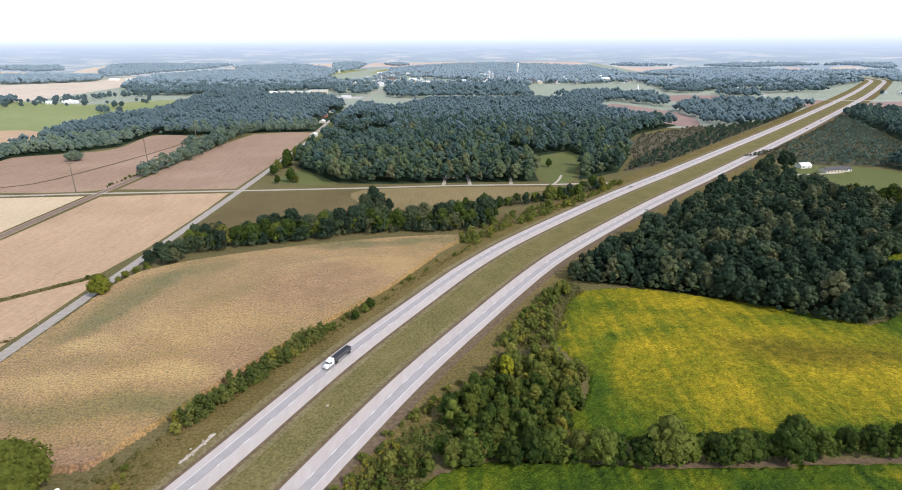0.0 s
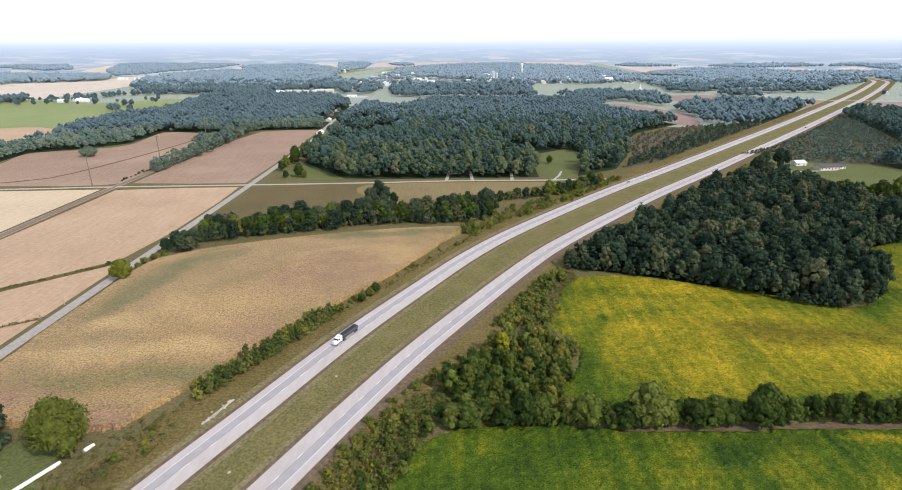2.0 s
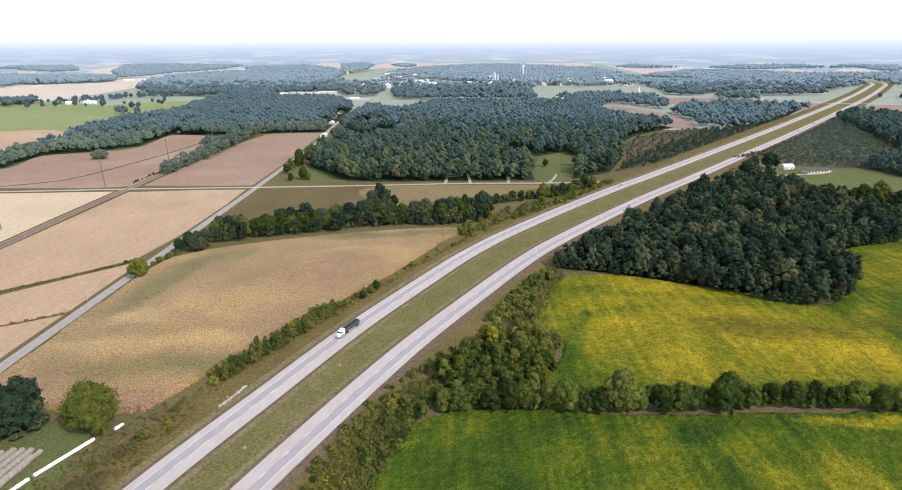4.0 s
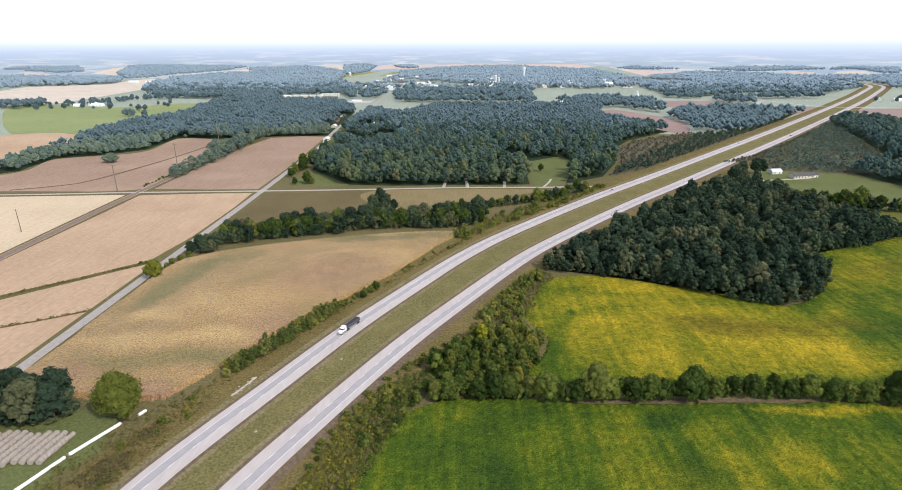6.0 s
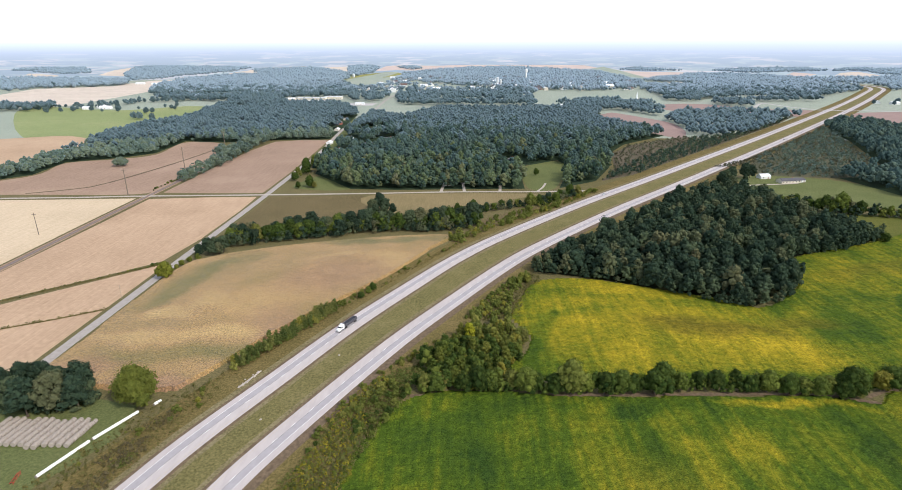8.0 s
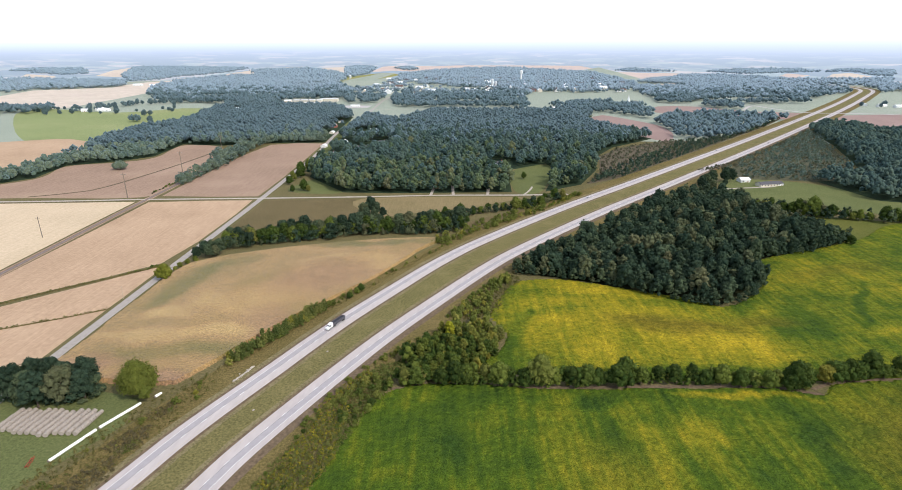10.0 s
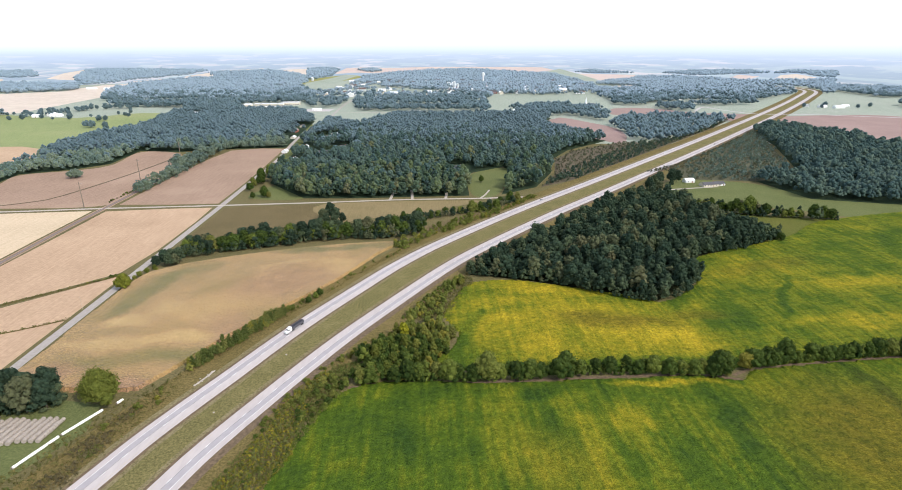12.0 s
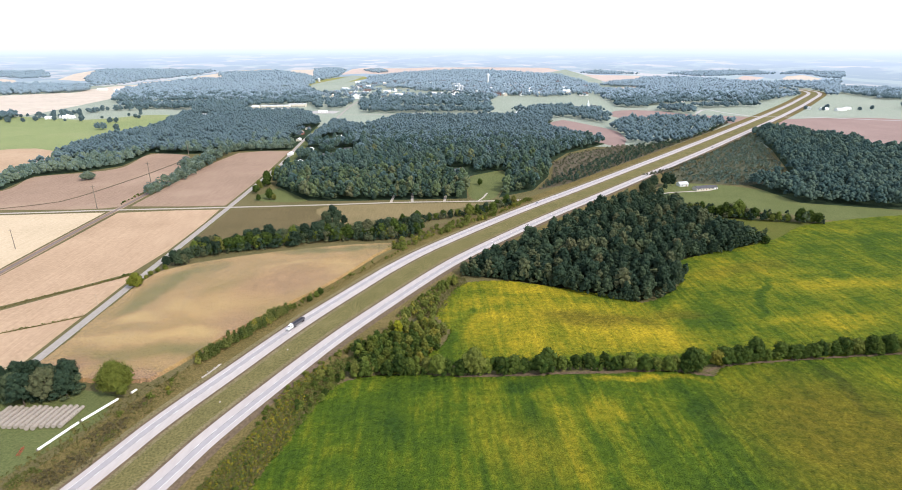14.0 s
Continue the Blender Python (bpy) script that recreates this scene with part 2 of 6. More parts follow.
def quads_mesh(name, corners, mat, tint=None):
    """A mesh of loose faces: corners is (n, k, 3)."""
    n, k, _ = corners.shape
    me = bpy.data.meshes.new(name)
    me.vertices.add(n * k)
    me.vertices.foreach_set("co", corners.astype(np.float32).ravel())
    me.loops.add(n * k)
    me.loops.foreach_set("vertex_index", np.arange(n * k, dtype=np.int32))
    me.polygons.add(n)
    me.polygons.foreach_set("loop_start", np.arange(0, n * k, k, dtype=np.int32))
    me.materials.append(mat)
    if tint is not None:
        me.attributes.new("tint", "FLOAT", "POINT").data.foreach_set("value", np.repeat(tint, k).astype(np.float32))
    me.update()
    me.validate()
    return me


def ribbon(name, path, half_l, half_r, z, mat, crown=0.0, thick=0.0):
    """A strip along a path, from half_l to its left to half_r to its right."""
    cols = [offset(path, -half_l), offset(path, 0 * path[:, 0] + (half_r - half_l) / 2), offset(path, half_r)]
    hs = [z, z + crown, z]
    if thick:
        cols = [offset(path, -half_l - thick)] + cols + [offset(path, half_r + thick)]
        hs = [0.0] + hs + [0.0]
    n, c = len(path), len(cols)
    v = np.zeros((n, c, 3))
    for j in range(c):
        v[:, j, :2], v[:, j, 2] = cols[j], hs[j]
    f = [(i * c + j, i * c + j + 1, (i + 1) * c + j + 1, (i + 1) * c + j) for i in range(n - 1) for j in range(c - 1)]
    me = raw_mesh(name, v.reshape(-1, 3), f, mat)
    return new(name, me)


LAID = [0]


def patch(name, outline, z, mat, label, step=12, category="field", smooth=True):
    """A flat piece of ground with a gently uneven border; each lies a little above the one laid before."""
    LAID[0] += 1
    z += 0.0012 * LAID[0]
    p = spline(outline, step, True) if smooth else np.array(outline, float)
    bm = bmesh.new()
    vs = [bm.verts.new((x + 0.8 * noise.noise((x * 0.13, y * 0.13, 1)), y + 0.8 * noise.noise((x * 0.13, y * 0.13, 9)), z)) for x, y in p]
    es = [bm.edges.new((vs[i], vs[(i + 1) % len(vs)])) for i in range(len(vs))]
    bmesh.ops.triangle_fill(bm, edges=es, use_beauty=True, normal=(0, 0, 1))
    for f in bm.faces:
        if f.normal.z < 0:
            f.normal_flip()
    me = bpy.data.meshes.new(name)
    bm.to_mesh(me)
    bm.free()
    me.materials.append(mat)
    return tagged(new(name, me), label, category, kind="structure")


def crop(name, outline, height, bump, cell, mat, label, hill=0.0, seed=1, step=10, turn=0.0):
    """A standing crop: a canopy of uneven plant tops with sides down to the ground, over a gentle rise."""
    rng = np.random.default_rng(seed)
    p = [tuple(q) for q in spline(outline, step, True)]
    xs, ys = np.array(p).T
    gx = np.arange(xs.min(), xs.max(), cell)
    gy = np.arange(ys.min(), ys.max(), cell)
    X, Y = np.meshgrid(gx, gy)
    keep = inside(p, X[:-1, :-1] + cell / 2, Y[:-1, :-1] + cell / 2)
    used = np.zeros(X.shape, bool)
    for a in (slice(None, -1), slice(1, None)):
        for b in (slice(None, -1), slice(1, None)):
            used[a, b] |= keep
    full = np.ones(X.shape, int) * 0
    for a in (slice(None, -1), slice(1, None)):
        for b in (slice(None, -1), slice(1, None)):
            full[a, b] += keep
    d = edge_distance(p, X, Y)
    rise = hill * (1 - np.cos(np.clip(d / 70, 0, 1) * np.pi)) / 2
    Z = rise + height + rng.normal(0, bump, X.shape)
    Z = np.where(full == 4, Z, 0.02)
    X = X + rng.normal(0, cell * 0.22, X.shape)
    Y = Y + rng.normal(0, cell * 0.22, Y.shape)
    ids = np.full(X.shape, -1)
    ids[used] = np.arange(used.sum())
    v = np.stack([X[used], Y[used], Z[used]], 1)
    f = np.stack([ids[:-1, :-1][keep], ids[:-1, 1:][keep], ids[1:, 1:][keep], ids[1:, :-1][keep]], 1)
    me = raw_mesh(name, v, f, mat)
    return tagged(new(name, me), label, "crop field", kind="structure")


# ---- trees ----
def leaf_cloud(rng, n, height, radius, low, size, lumps, corners=4, cone=0.0, loose=0.3, up=0.15):
    """Leaf sprays set on the outside of the boughs' lumps: (n, corners, 3)."""
    k = lumps
    u = rng.uniform(0, 1, k)
    ang = rng.uniform(0, 2 * np.pi, k)
    zc = low + (height - low) * (0.12 + 0.74 * u)
    prof = np.sqrt(np.clip(1 - (2 * np.clip((zc - low) / (height - low), 0, 1) - 0.85) ** 2 / 1.5, 0.05, 1)) * (1 - cone * u)
    rc = radius * 0.62 * prof * np.sqrt(rng.uniform(0.25, 1, k))
    cen = np.stack([rc * np.cos(ang), rc * np.sin(ang), zc], 1)
    rad = radius * rng.uniform(0.34, 0.56, k) * (1 - 0.5 * cone * u)
    pick = rng.choice(k, n, p=rad ** 2 / (rad ** 2).sum())
    d = rng.normal(0, 1, (n, 3))
    d[:, 2] = np.abs(d[:, 2]) * 1.1 - max(0.0, 0.4 - 0.35 * up)
    d /= np.linalg.norm(d, axis=1)[:, None]
    q = cen[pick] + d * (rad[pick] * rng.uniform(0.82, 1.06, n))[:, None]
    q[:, 2] = np.maximum(q[:, 2], low * 0.6)
    nrm = d + rng.normal(0, loose, (n, 3)) + np.array([0, 0, up])
    nrm /= np.linalg.norm(nrm, axis=1)[:, None]
    a = np.cross(nrm, rng.normal(0, 1, (n, 3)))
    a /= np.linalg.norm(a, axis=1)[:, None]
    b = np.cross(nrm, a)
    s = size * rng.uniform(0.6, 1.35, n)[:, None]
    if corners == 3:
        offs = [a * 1.1, -a * 0.55 + b, -a * 0.55 - b]
    else:
        offs = [a * 1.1, b * 0.8, -a, -b * 0.8]
    return np.stack([q + o * s * 0.75 for o in offs], 1)


def trunk_mesh(rng, height, r, limbs=5):
    """A tapered trunk with a flare at the foot and rising limbs."""
    bm = bmesh.new()

    def tube(a, b, ra, rb, seg=7):
        d = (b - a)
        m = Matrix.Translation((a + b) / 2) @ d.to_track_quat("Z", "Y").to_matrix().to_4x4()
        bmesh.ops.create_cone(bm, cap_ends=True, segments=seg, radius1=ra, radius2=rb, depth=d.length, matrix=m)

    top = Vector((rng.normal(0, 0.3), rng.normal(0, 0.3), height * 0.7))
    tube(Vector((0, 0, -0.2)), Vector((0, 0, 0.7)), r * 1.6, r)
    tube(Vector((0, 0, 0.6)), top, r, r * 0.35)
    for i in range(limbs):
        g = 0.3 + 0.5 * i / limbs
        a = i * 2.4 + rng.uniform(-0.4, 0.4)
        base = Vector((0, 0, 0.6)).lerp(top, g)
        tube(base, base + Vector((math.cos(a), math.sin(a), 0.9)) * height * 0.24, r * 0.4, r * 0.12, 5)
    me = bpy.data.meshes.new("trunk")
    bm.to_mesh(me)
    bm.free()
    me.materials.append(BARK)
    return me


def make_tree(seed, height, radius, low, leaves, size, mat, lumps=22, cone=0.0):
    """A tree: Empty at its foot, with trunk and crown."""
    rng = np.random.default_rng(seed)
    root = new("tree")
    t = new("trunk", trunk_mesh(rng, height, 0.03 * height * 0.55 + 0.08))
    c = new("crown", crown_mesh(rng, height, radius, low, lumps, cone, leaves, size, mat))
    t.parent = c.parent = root
    return root


def scatter(poly, gap, seed, border=0.0):
    """Uneven planting points in an outline, no nearer than border to its edge."""
    rng = np.random.default_rng(seed)
    p = np.array(poly, float)
    gx = np.arange(p[:, 0].min(), p[:, 0].max() + gap, gap)
    gy = np.arange(p[:, 1].min(), p[:, 1].max() + gap, gap * 0.87)
    X, Y = np.meshgrid(gx, gy)
    X = X + (np.arange(len(gy)) % 2)[:, None] * gap / 2
    X, Y = (X + rng.normal(0, gap * 0.22, X.shape)).ravel(), (Y + rng.normal(0, gap * 0.22, Y.shape)).ravel()
    k = inside([tuple(q) for q in p], X, Y)
    X, Y = X[k], Y[k]
    if border:
        k = edge_distance([tuple(q) for q in p], X, Y) > border
        X, Y = X[k], Y[k]
    return np.stack([X, Y], 1)


def woods(name, points, height, radius, leaves, size, mat, label, seed, corners=4, kinds=8, spread=0.22, lumps=12, low=0.2, loose=0.32, up=0.15):
    """A closed wood as one stuff object: many trees from a few crowns, each turned, scaled and toned by itself."""
    rng = np.random.default_rng(seed)
    clouds = [leaf_cloud(rng, leaves, height, radius, height * low, size, lumps, corners, rng.uniform(0, 0.55), loose, up) for _ in range(kinds)]
    n = len(points)
    which = rng.integers(0, kinds, n)
    turn = rng.uniform(0, 2 * np.pi, n)
    sc = np.clip(rng.normal(1, spread, n), 0.55, 1.5)
    wide = sc * rng.uniform(0.85, 1.15, n)
    drift = np.array([noise.noise((x / 45, y / 45, seed)) + 0.6 * noise.noise((x / 16, y / 16, seed)) for x, y in points])
    tone = np.clip(rng.normal(0.42, 0.2, n) + 0.35 * drift, 0, 0.999)
    parts = np.zeros((n, leaves, corners, 3), np.float32)
    for i in range(n):
        c, s = math.cos(turn[i]), math.sin(turn[i])
        q = clouds[which[i]]
        parts[i, ..., 0] = (q[..., 0] * c - q[..., 1] * s) * wide[i] + points[i, 0]
        parts[i, ..., 1] = (q[..., 0] * s + q[..., 1] * c) * wide[i] + points[i, 1]
        parts[i, ..., 2] = q[..., 2] * sc[i]
    me = quads_mesh(name, parts.reshape(-1, corners, 3), mat, np.repeat(tone, leaves))
    return tagged(new(name, me), label, "woodland", kind="stuff")


ICO = bmesh.new()
bmesh.ops.create_icosphere(ICO, subdivisions=1, radius=1.0)
ICO_V = np.array([v.co[:] for v in ICO.verts])
ICO_F = np.array([[v.index for v in f.verts] for f in ICO.faces])
ICO.free()
OCT_V = np.array([(1, 0, 0), (0, 1, 0), (-1, 0, 0), (0, -1, 0), (0, 0, 1), (0, 0, -0.7)], float)
OCT_F = np.array([(0, 1, 4), (1, 2, 4), (2, 3, 4), (3, 0, 4), (1, 0, 5), (2, 1, 5), (3, 2, 5), (0, 3, 5)])
ICO_TOP = ICO_F[ICO_V[ICO_F].mean(1)[:, 2] > -0.5]


def boughs(rng, height, radius, low, lumps, cone, fat=1.0, rough=0.26, ball=ICO_V):
    """The boughs of one crown as rounded, uneven clumps: (lumps, corners of the ball, 3)."""
    u = np.linspace(0.05, 1, lumps)
    ang = np.arange(lumps) * 2.4 + rng.uniform(0, 6)
    prof = np.sqrt(np.clip(1 - (1.7 * u - 0.75) ** 2, 0.04, 1)) * (1 - cone * u)
    rc = radius * 0.62 * prof * rng.uniform(0.6, 1.2 + 0.35 * (1 - fat), lumps)
    cen = np.stack([rc * np.cos(ang), rc * np.sin(ang), low + (height - low) * (0.2 + 0.66 * u)], 1)
    rad = radius * rng.uniform(0.34, 0.60, lumps) * (1 - 0.4 * cone * u) * fat
    v = cen[:, None] + ball[None] * rad[:, None, None] * rng.uniform(1 - rough, 1 + rough, (lumps, len(ball), 1))
    v[..., 2] = np.maximum(v[..., 2], 0.3)
    return v, cen, rad


def sprays(rng, cen, rad, n, size):
    """Leaf sprays standing out of the boughs: (n, 3, 3)."""
    pick = rng.choice(len(rad), n, p=rad ** 2 / (rad ** 2).sum())
    d = rng.normal(0, 1, (n, 3))
    d[:, 2] = np.abs(d[:, 2]) - 0.35
    d /= np.linalg.norm(d, axis=1)[:, None]
    q = cen[pick] + d * (rad[pick] * (0.94 + 0.46 * rng.uniform(0, 1, n) ** 2))[:, None]
    q[:, 2] = np.maximum(q[:, 2], 0.3)
    nrm = d + rng.normal(0, 0.6, (n, 3))
    a = np.cross(nrm, rng.normal(0, 1, (n, 3)))
    a /= np.linalg.norm(a, axis=1)[:, None]
    b = np.cross(nrm, a)
    b /= np.linalg.norm(b, axis=1)[:, None]
    s = size * rng.uniform(0.6, 1.35, n)[:, None] * 0.75
    return np.stack([q + a * 1.1 * s, q + (b - 0.55 * a) * s, q - (b + 0.55 * a) * s], 1)


def crown_mesh(rng, height, radius, low, lumps, cone, leaves, size, mat):
    """One crown: rounded boughs under a cover of leaf sprays."""
    b, cen, rad = boughs(rng, height, radius, low, lumps, cone, 0.72 if lumps < 30 else 0.56)
    s = sprays(rng, cen, rad, leaves, size)
    v = np.concatenate([b.reshape(-1, 3), s.reshape(-1, 3)])
    f = np.concatenate([ICO_F + 12 * i for i in range(lumps)] + [lumps * 12 + np.arange(leaves * 3).reshape(-1, 3)])
    return raw_mesh("crown", v, f, mat)


def clump_woods(name, points, height, radius, lumps, mat, label, seed, leaves=20, size=1.2, spread=0.25, low=0.1, kinds=8, fat=1.0, smooth=True, coarse=False):
    """A wood seen from far off, one stuff object: crowns of rounded boughs with loose leaf sprays standing out of them."""
    rng = np.random.default_rng(seed)
    n = len(points)
    ball, shell = (OCT_V, OCT_F) if coarse else (ICO_V, ICO_TOP)
    crowns = []
    for _ in range(kinds):
        cone = rng.uniform(0, 0.6)
        b, cen, rad = boughs(rng, height, radius, height * low, lumps, cone, fat, 0.26, ball)
        s = sprays(rng, cen, rad, leaves, size)
        crowns.append(np.concatenate([b.reshape(-1, 3), s.reshape(-1, 3)]))
    nb, per = lumps * len(ball), lumps * len(ball) + leaves * 3
    f1 = np.concatenate([(shell + len(ball) * i) for i in range(lumps)] + [nb + np.arange(leaves * 3).reshape(-1, 3)])
    which, turn = rng.integers(0, kinds, n), rng.uniform(0, 2 * np.pi, n)
    sc = np.clip(rng.normal(1, spread, n), 0.5, 1.6)
    wide = sc ** 0.6 * rng.uniform(0.85, 1.15, n)
    drift = np.array([noise.noise((x / 60, y / 60, seed)) + 0.6 * noise.noise((x / 20, y / 20, seed)) for x, y in points])
    tone = np.clip(rng.normal(0.42, 0.25, n) + 0.4 * drift, 0, 0.999)
    q = np.stack(crowns)[which]
    c, s = np.cos(turn)[:, None], np.sin(turn)[:, None]
    v = np.stack([(q[..., 0] * c - q[..., 1] * s) * wide[:, None] + points[:, 0:1], (q[..., 0] * s + q[..., 1] * c) * wide[:, None] + points[:, 1:2], q[..., 2] * sc[:, None]], 2).reshape(-1, 3)
    f = (f1[None] + per * np.arange(n)[:, None, None]).reshape(-1, 3)
    me = bpy.data.meshes.new(name)
    me.vertices.add(len(v))
    me.vertices.foreach_set("co", v.astype(np.float32).ravel())
    me.loops.add(len(f) * 3)
    me.loops.foreach_set("vertex_index", f.astype(np.int32).ravel())
    me.polygons.add(len(f))
    me.polygons.foreach_set("loop_start", np.arange(0, len(f) * 3, 3, dtype=np.int32))
    me.polygons.foreach_set("use_smooth", np.full(len(f), smooth))
    me.materials.append(mat)
    me.attributes.new("tint", "FLOAT", "POINT").data.foreach_set("value", np.repeat(tone, per).astype(np.float32))
    me.update()
    me.validate()
    return tagged(new(name, me), label, "woodland", kind="stuff")


# ---- ground, fields and roads ----
HIGHWAY = [(-123, 30), (-91, 120), (-80, 151), (-62, 191), (-36, 246), (-9, 295), (27, 356), (64, 407), (146, 505), (238, 606), (354, 735), (556, 961), (870, 1320), (1115, 1608), (1320, 1860), (1470, 2050), (1535, 2170), (1550, 2280), (1520, 2360), (1460, 2420)]
hw = spline(HIGHWAY, 6)

ground = tagged(new("ground", raw_mesh("ground", [(-9000, -3000, 0), (9000, -3000, 0), (9000, 9000, 0), (-9000, 9000, 0)], [(0, 1, 2, 3)], GROUND)), "rough olive-green grassland reaching to the horizon", "ground", kind="structure")

CONCRETE = Mat("worn_concrete", 0.8, 0.2)
ccol = CONCRETE.ramp(CONCRETE.noise(0.5, 5.0, CONCRETE.stretch(1, 0.25, 1, 28)), [(0.3, (0.44, 0.385, 0.37)), (0.7, (0.53, 0.47, 0.45))])
CONCRETE = CONCRETE.base(CONCRETE.mix(0.2, ccol, CONCRETE.ramp(CONCRETE.noise(0.03, 4.0), [(0.35, (0.40, 0.355, 0.345)), (0.7, (0.62, 0.56, 0.54))]))).m
LANE = plain("traffic_darkened_lane", (0.375, 0.345, 0.352), 0.8, 0.25, 0.07, 0.3)
JOINT = plain("tarred_joint", (0.12, 0.115, 0.115), 0.8, 0.2, 0.2, 1.0)
DRY_GRASS = grass("bleached_grass", (0.14, 0.118, 0.05), (0.20, 0.165, 0.08), (0.29, 0.24, 0.14), 0.08)
ASPHALT = plain("grey_county_asphalt", (0.36, 0.32, 0.29), 0.85, 0.2, 0.15, 0.5)
GRAVEL = plain("pale_gravel", (0.44, 0.385, 0.335), 0.95, 0.1, 0.25, 0.8)
DIRT = plain("bare_shoulder_dirt", (0.15, 0.108, 0.07), 0.95, 0.1, 0.3, 0.6)
PAINT = plain("white_road_paint", (0.78, 0.78, 0.76), 0.6, 0.3, 0.08, 2.0)
OLD_PAINT = plain("faded_yellow_paint", (0.52, 0.44, 0.30), 0.7, 0.2, 0.15, 2.0)
BALLAST = plain("rail_ballast", (0.22, 0.17, 0.165), 0.95, 0.1, 0.25, 1.5)
STEEL = plain("rusty_rail_steel", (0.17, 0.10, 0.09), 0.5, 0.5, 0.2, 1.0, 0.6)

SEP = np.interp(hw[:, 1], [100, 200, 340, 2400], [14.2, 14.6, 17.3, 17.6])


def road(name, path, l, r, z, mat, label, category="road", **kw):
    return tagged(ribbon(name, path, l, r, z, mat, **kw), label, category, kind="structure")


road("verge", hw, 42, 40, 0.16, VERGE, "dry olive-brown mown verge beside the highway", "grass")
road("median", offset(hw, 0), 9.5, 9.5, 0.165, MEDIAN, "olive-green grass median between the carriageways", "grass")
CARRIAGEWAYS = []
for side, tone in ((-1, "oncoming"), (1, "leaving")):
    mid = offset(hw, side * SEP)
    inner, outer = 4.9, 6.7
    l, r = (outer, inner) if side < 0 else (inner, outer)
    dirt = road("shoulder_dirt", mid, l + 1.6, r + 1.6, 0.18, DIRT, "bare dark soil edge along the concrete carriageway", "shoulder")
    road("mown_strip", offset(mid, -side * 7.2), 1.5, 1.5, 0.172, DRY_GRASS, "bleached dry grass along the median edge", "grass")
    road("mown_strip", offset(mid, side * 9.6), 1.6, 1.6, 0.172, DRY_GRASS if side < 0 else DIRT, "dry brown roadside strip beside the shoulder", "grass")
    way = road("carriageway", mid, l, r, 0.26, CONCRETE, "pale worn concrete carriageway of a divided highway", thick=0.25)
    CARRIAGEWAYS.append((way, mid, side))
    # the driving lane is darker from traffic
    a, b = (3.5, -0.2) if side < 0 else (-0.2, 3.5)
    lane = ribbon("driving_lane", mid, a, b, 0.27, LANE)
    lane.parent = way
    for d, paint in ((-3.66, PAINT if side < 0 else OLD_PAINT), (3.66, OLD_PAINT if side < 0 else PAINT)):
        line = ribbon("edge_line", offset(mid, d), 0.08, 0.08, 0.276, paint)
        line.parent = way
    seam = ribbon("centre_joint", offset(mid, 0.3 * side), 0.05, 0.05, 0.274, JOINT)
    seam.parent = way

# county roads, farm lane, railway
AX = -193
ROAD_A = spline([(AX, 60), (AX, 205), (AX, 320), (AX, 540), (AX - 2, 700), (AX - 4, 800), (-212, 1040), (-203, 1272), (-210, 1690), (-184, 1880)], 12)
ROAD_B = spline([(-900, 490), (-434, 522), (-328, 532), (-192, 541), (-89, 549), (3, 558), (92, 561), (150, 566)], 12)
road("county_road", ROAD_A, 3.0, 3.0, 0.19, ASPHALT, "narrow grey asphalt county road between fields")
road("county_road", ROAD_B, 2.3, 2.3, 0.196, GRAVEL, "pale gravel-grey county lane past the woods")
RAIL = spline([(-306, 100), (-311, 351), (-314, 477), (-315, 600), (-319, 700), (-330, 900), (-345, 1150)], 10)
road("track_margin", RAIL, 4.0, 4.0, 0.17, BROWN, "bare brown margin beside the railway", "field")
road("track_margin", RAIL, 2.2, 2.2, 0.178, DRY_GRASS, "weedy margin beside the railway", "grass")
rail_bed = road("railway", RAIL, 1.1, 1.1, 0.4, BALLAST, "single railway track on a brown ballast bed", "railway", thick=0.5)
for d in (-0.75, 0.75):
    r = ribbon("rail", offset(RAIL, d), 0.12, 0.12, 0.52, STEEL)
    r.parent = rail_bed

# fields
# far field colours: distance haze is mixed into the base colour
HAZY_PALE = soil("hazed_stubble", (0.52, 0.43, 0.35), (0.62, 0.52, 0.43), (0.70, 0.60, 0.51), 20, 0.05)
HAZY_GREEN = grass("hazed_meadow", (0.28, 0.33, 0.26), (0.34, 0.39, 0.31), (0.41, 0.43, 0.36), 0.004)
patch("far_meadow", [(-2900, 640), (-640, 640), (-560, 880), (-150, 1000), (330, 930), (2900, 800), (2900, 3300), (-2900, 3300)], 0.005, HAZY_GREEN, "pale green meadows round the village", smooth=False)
RED_FIELDS = ([(282, 1160), (320, 1270), (355, 1310), (400, 1214), (430, 1120), (412, 1000), (373, 930), (333, 1030), (290, 1100)], [(500, 1364), (549, 1510), (654, 1508), (735, 1400), (861, 1356), (758, 1220), (690, 1300), (581, 1300)])
patch("field_tan", [(-306, 340), (-306, 430), (-307, 522), (-250, 530), (-200, 533), (-198, 480), (-199, 400), (-205, 350), (-235, 318), (-267, 288), (-330, 220), (-307, 250)], 0.03, TAN, "harvested tan stubble field between railway and road", smooth=False)
patch("field_tan", [(-332, 208), (-262, 282), (-202.5, 343.5), (-199, 335), (-199, 250), (-199, 100), (-330, 100)], 0.03, TAN, "small harvested tan field below a weedy ditch", smooth=False)
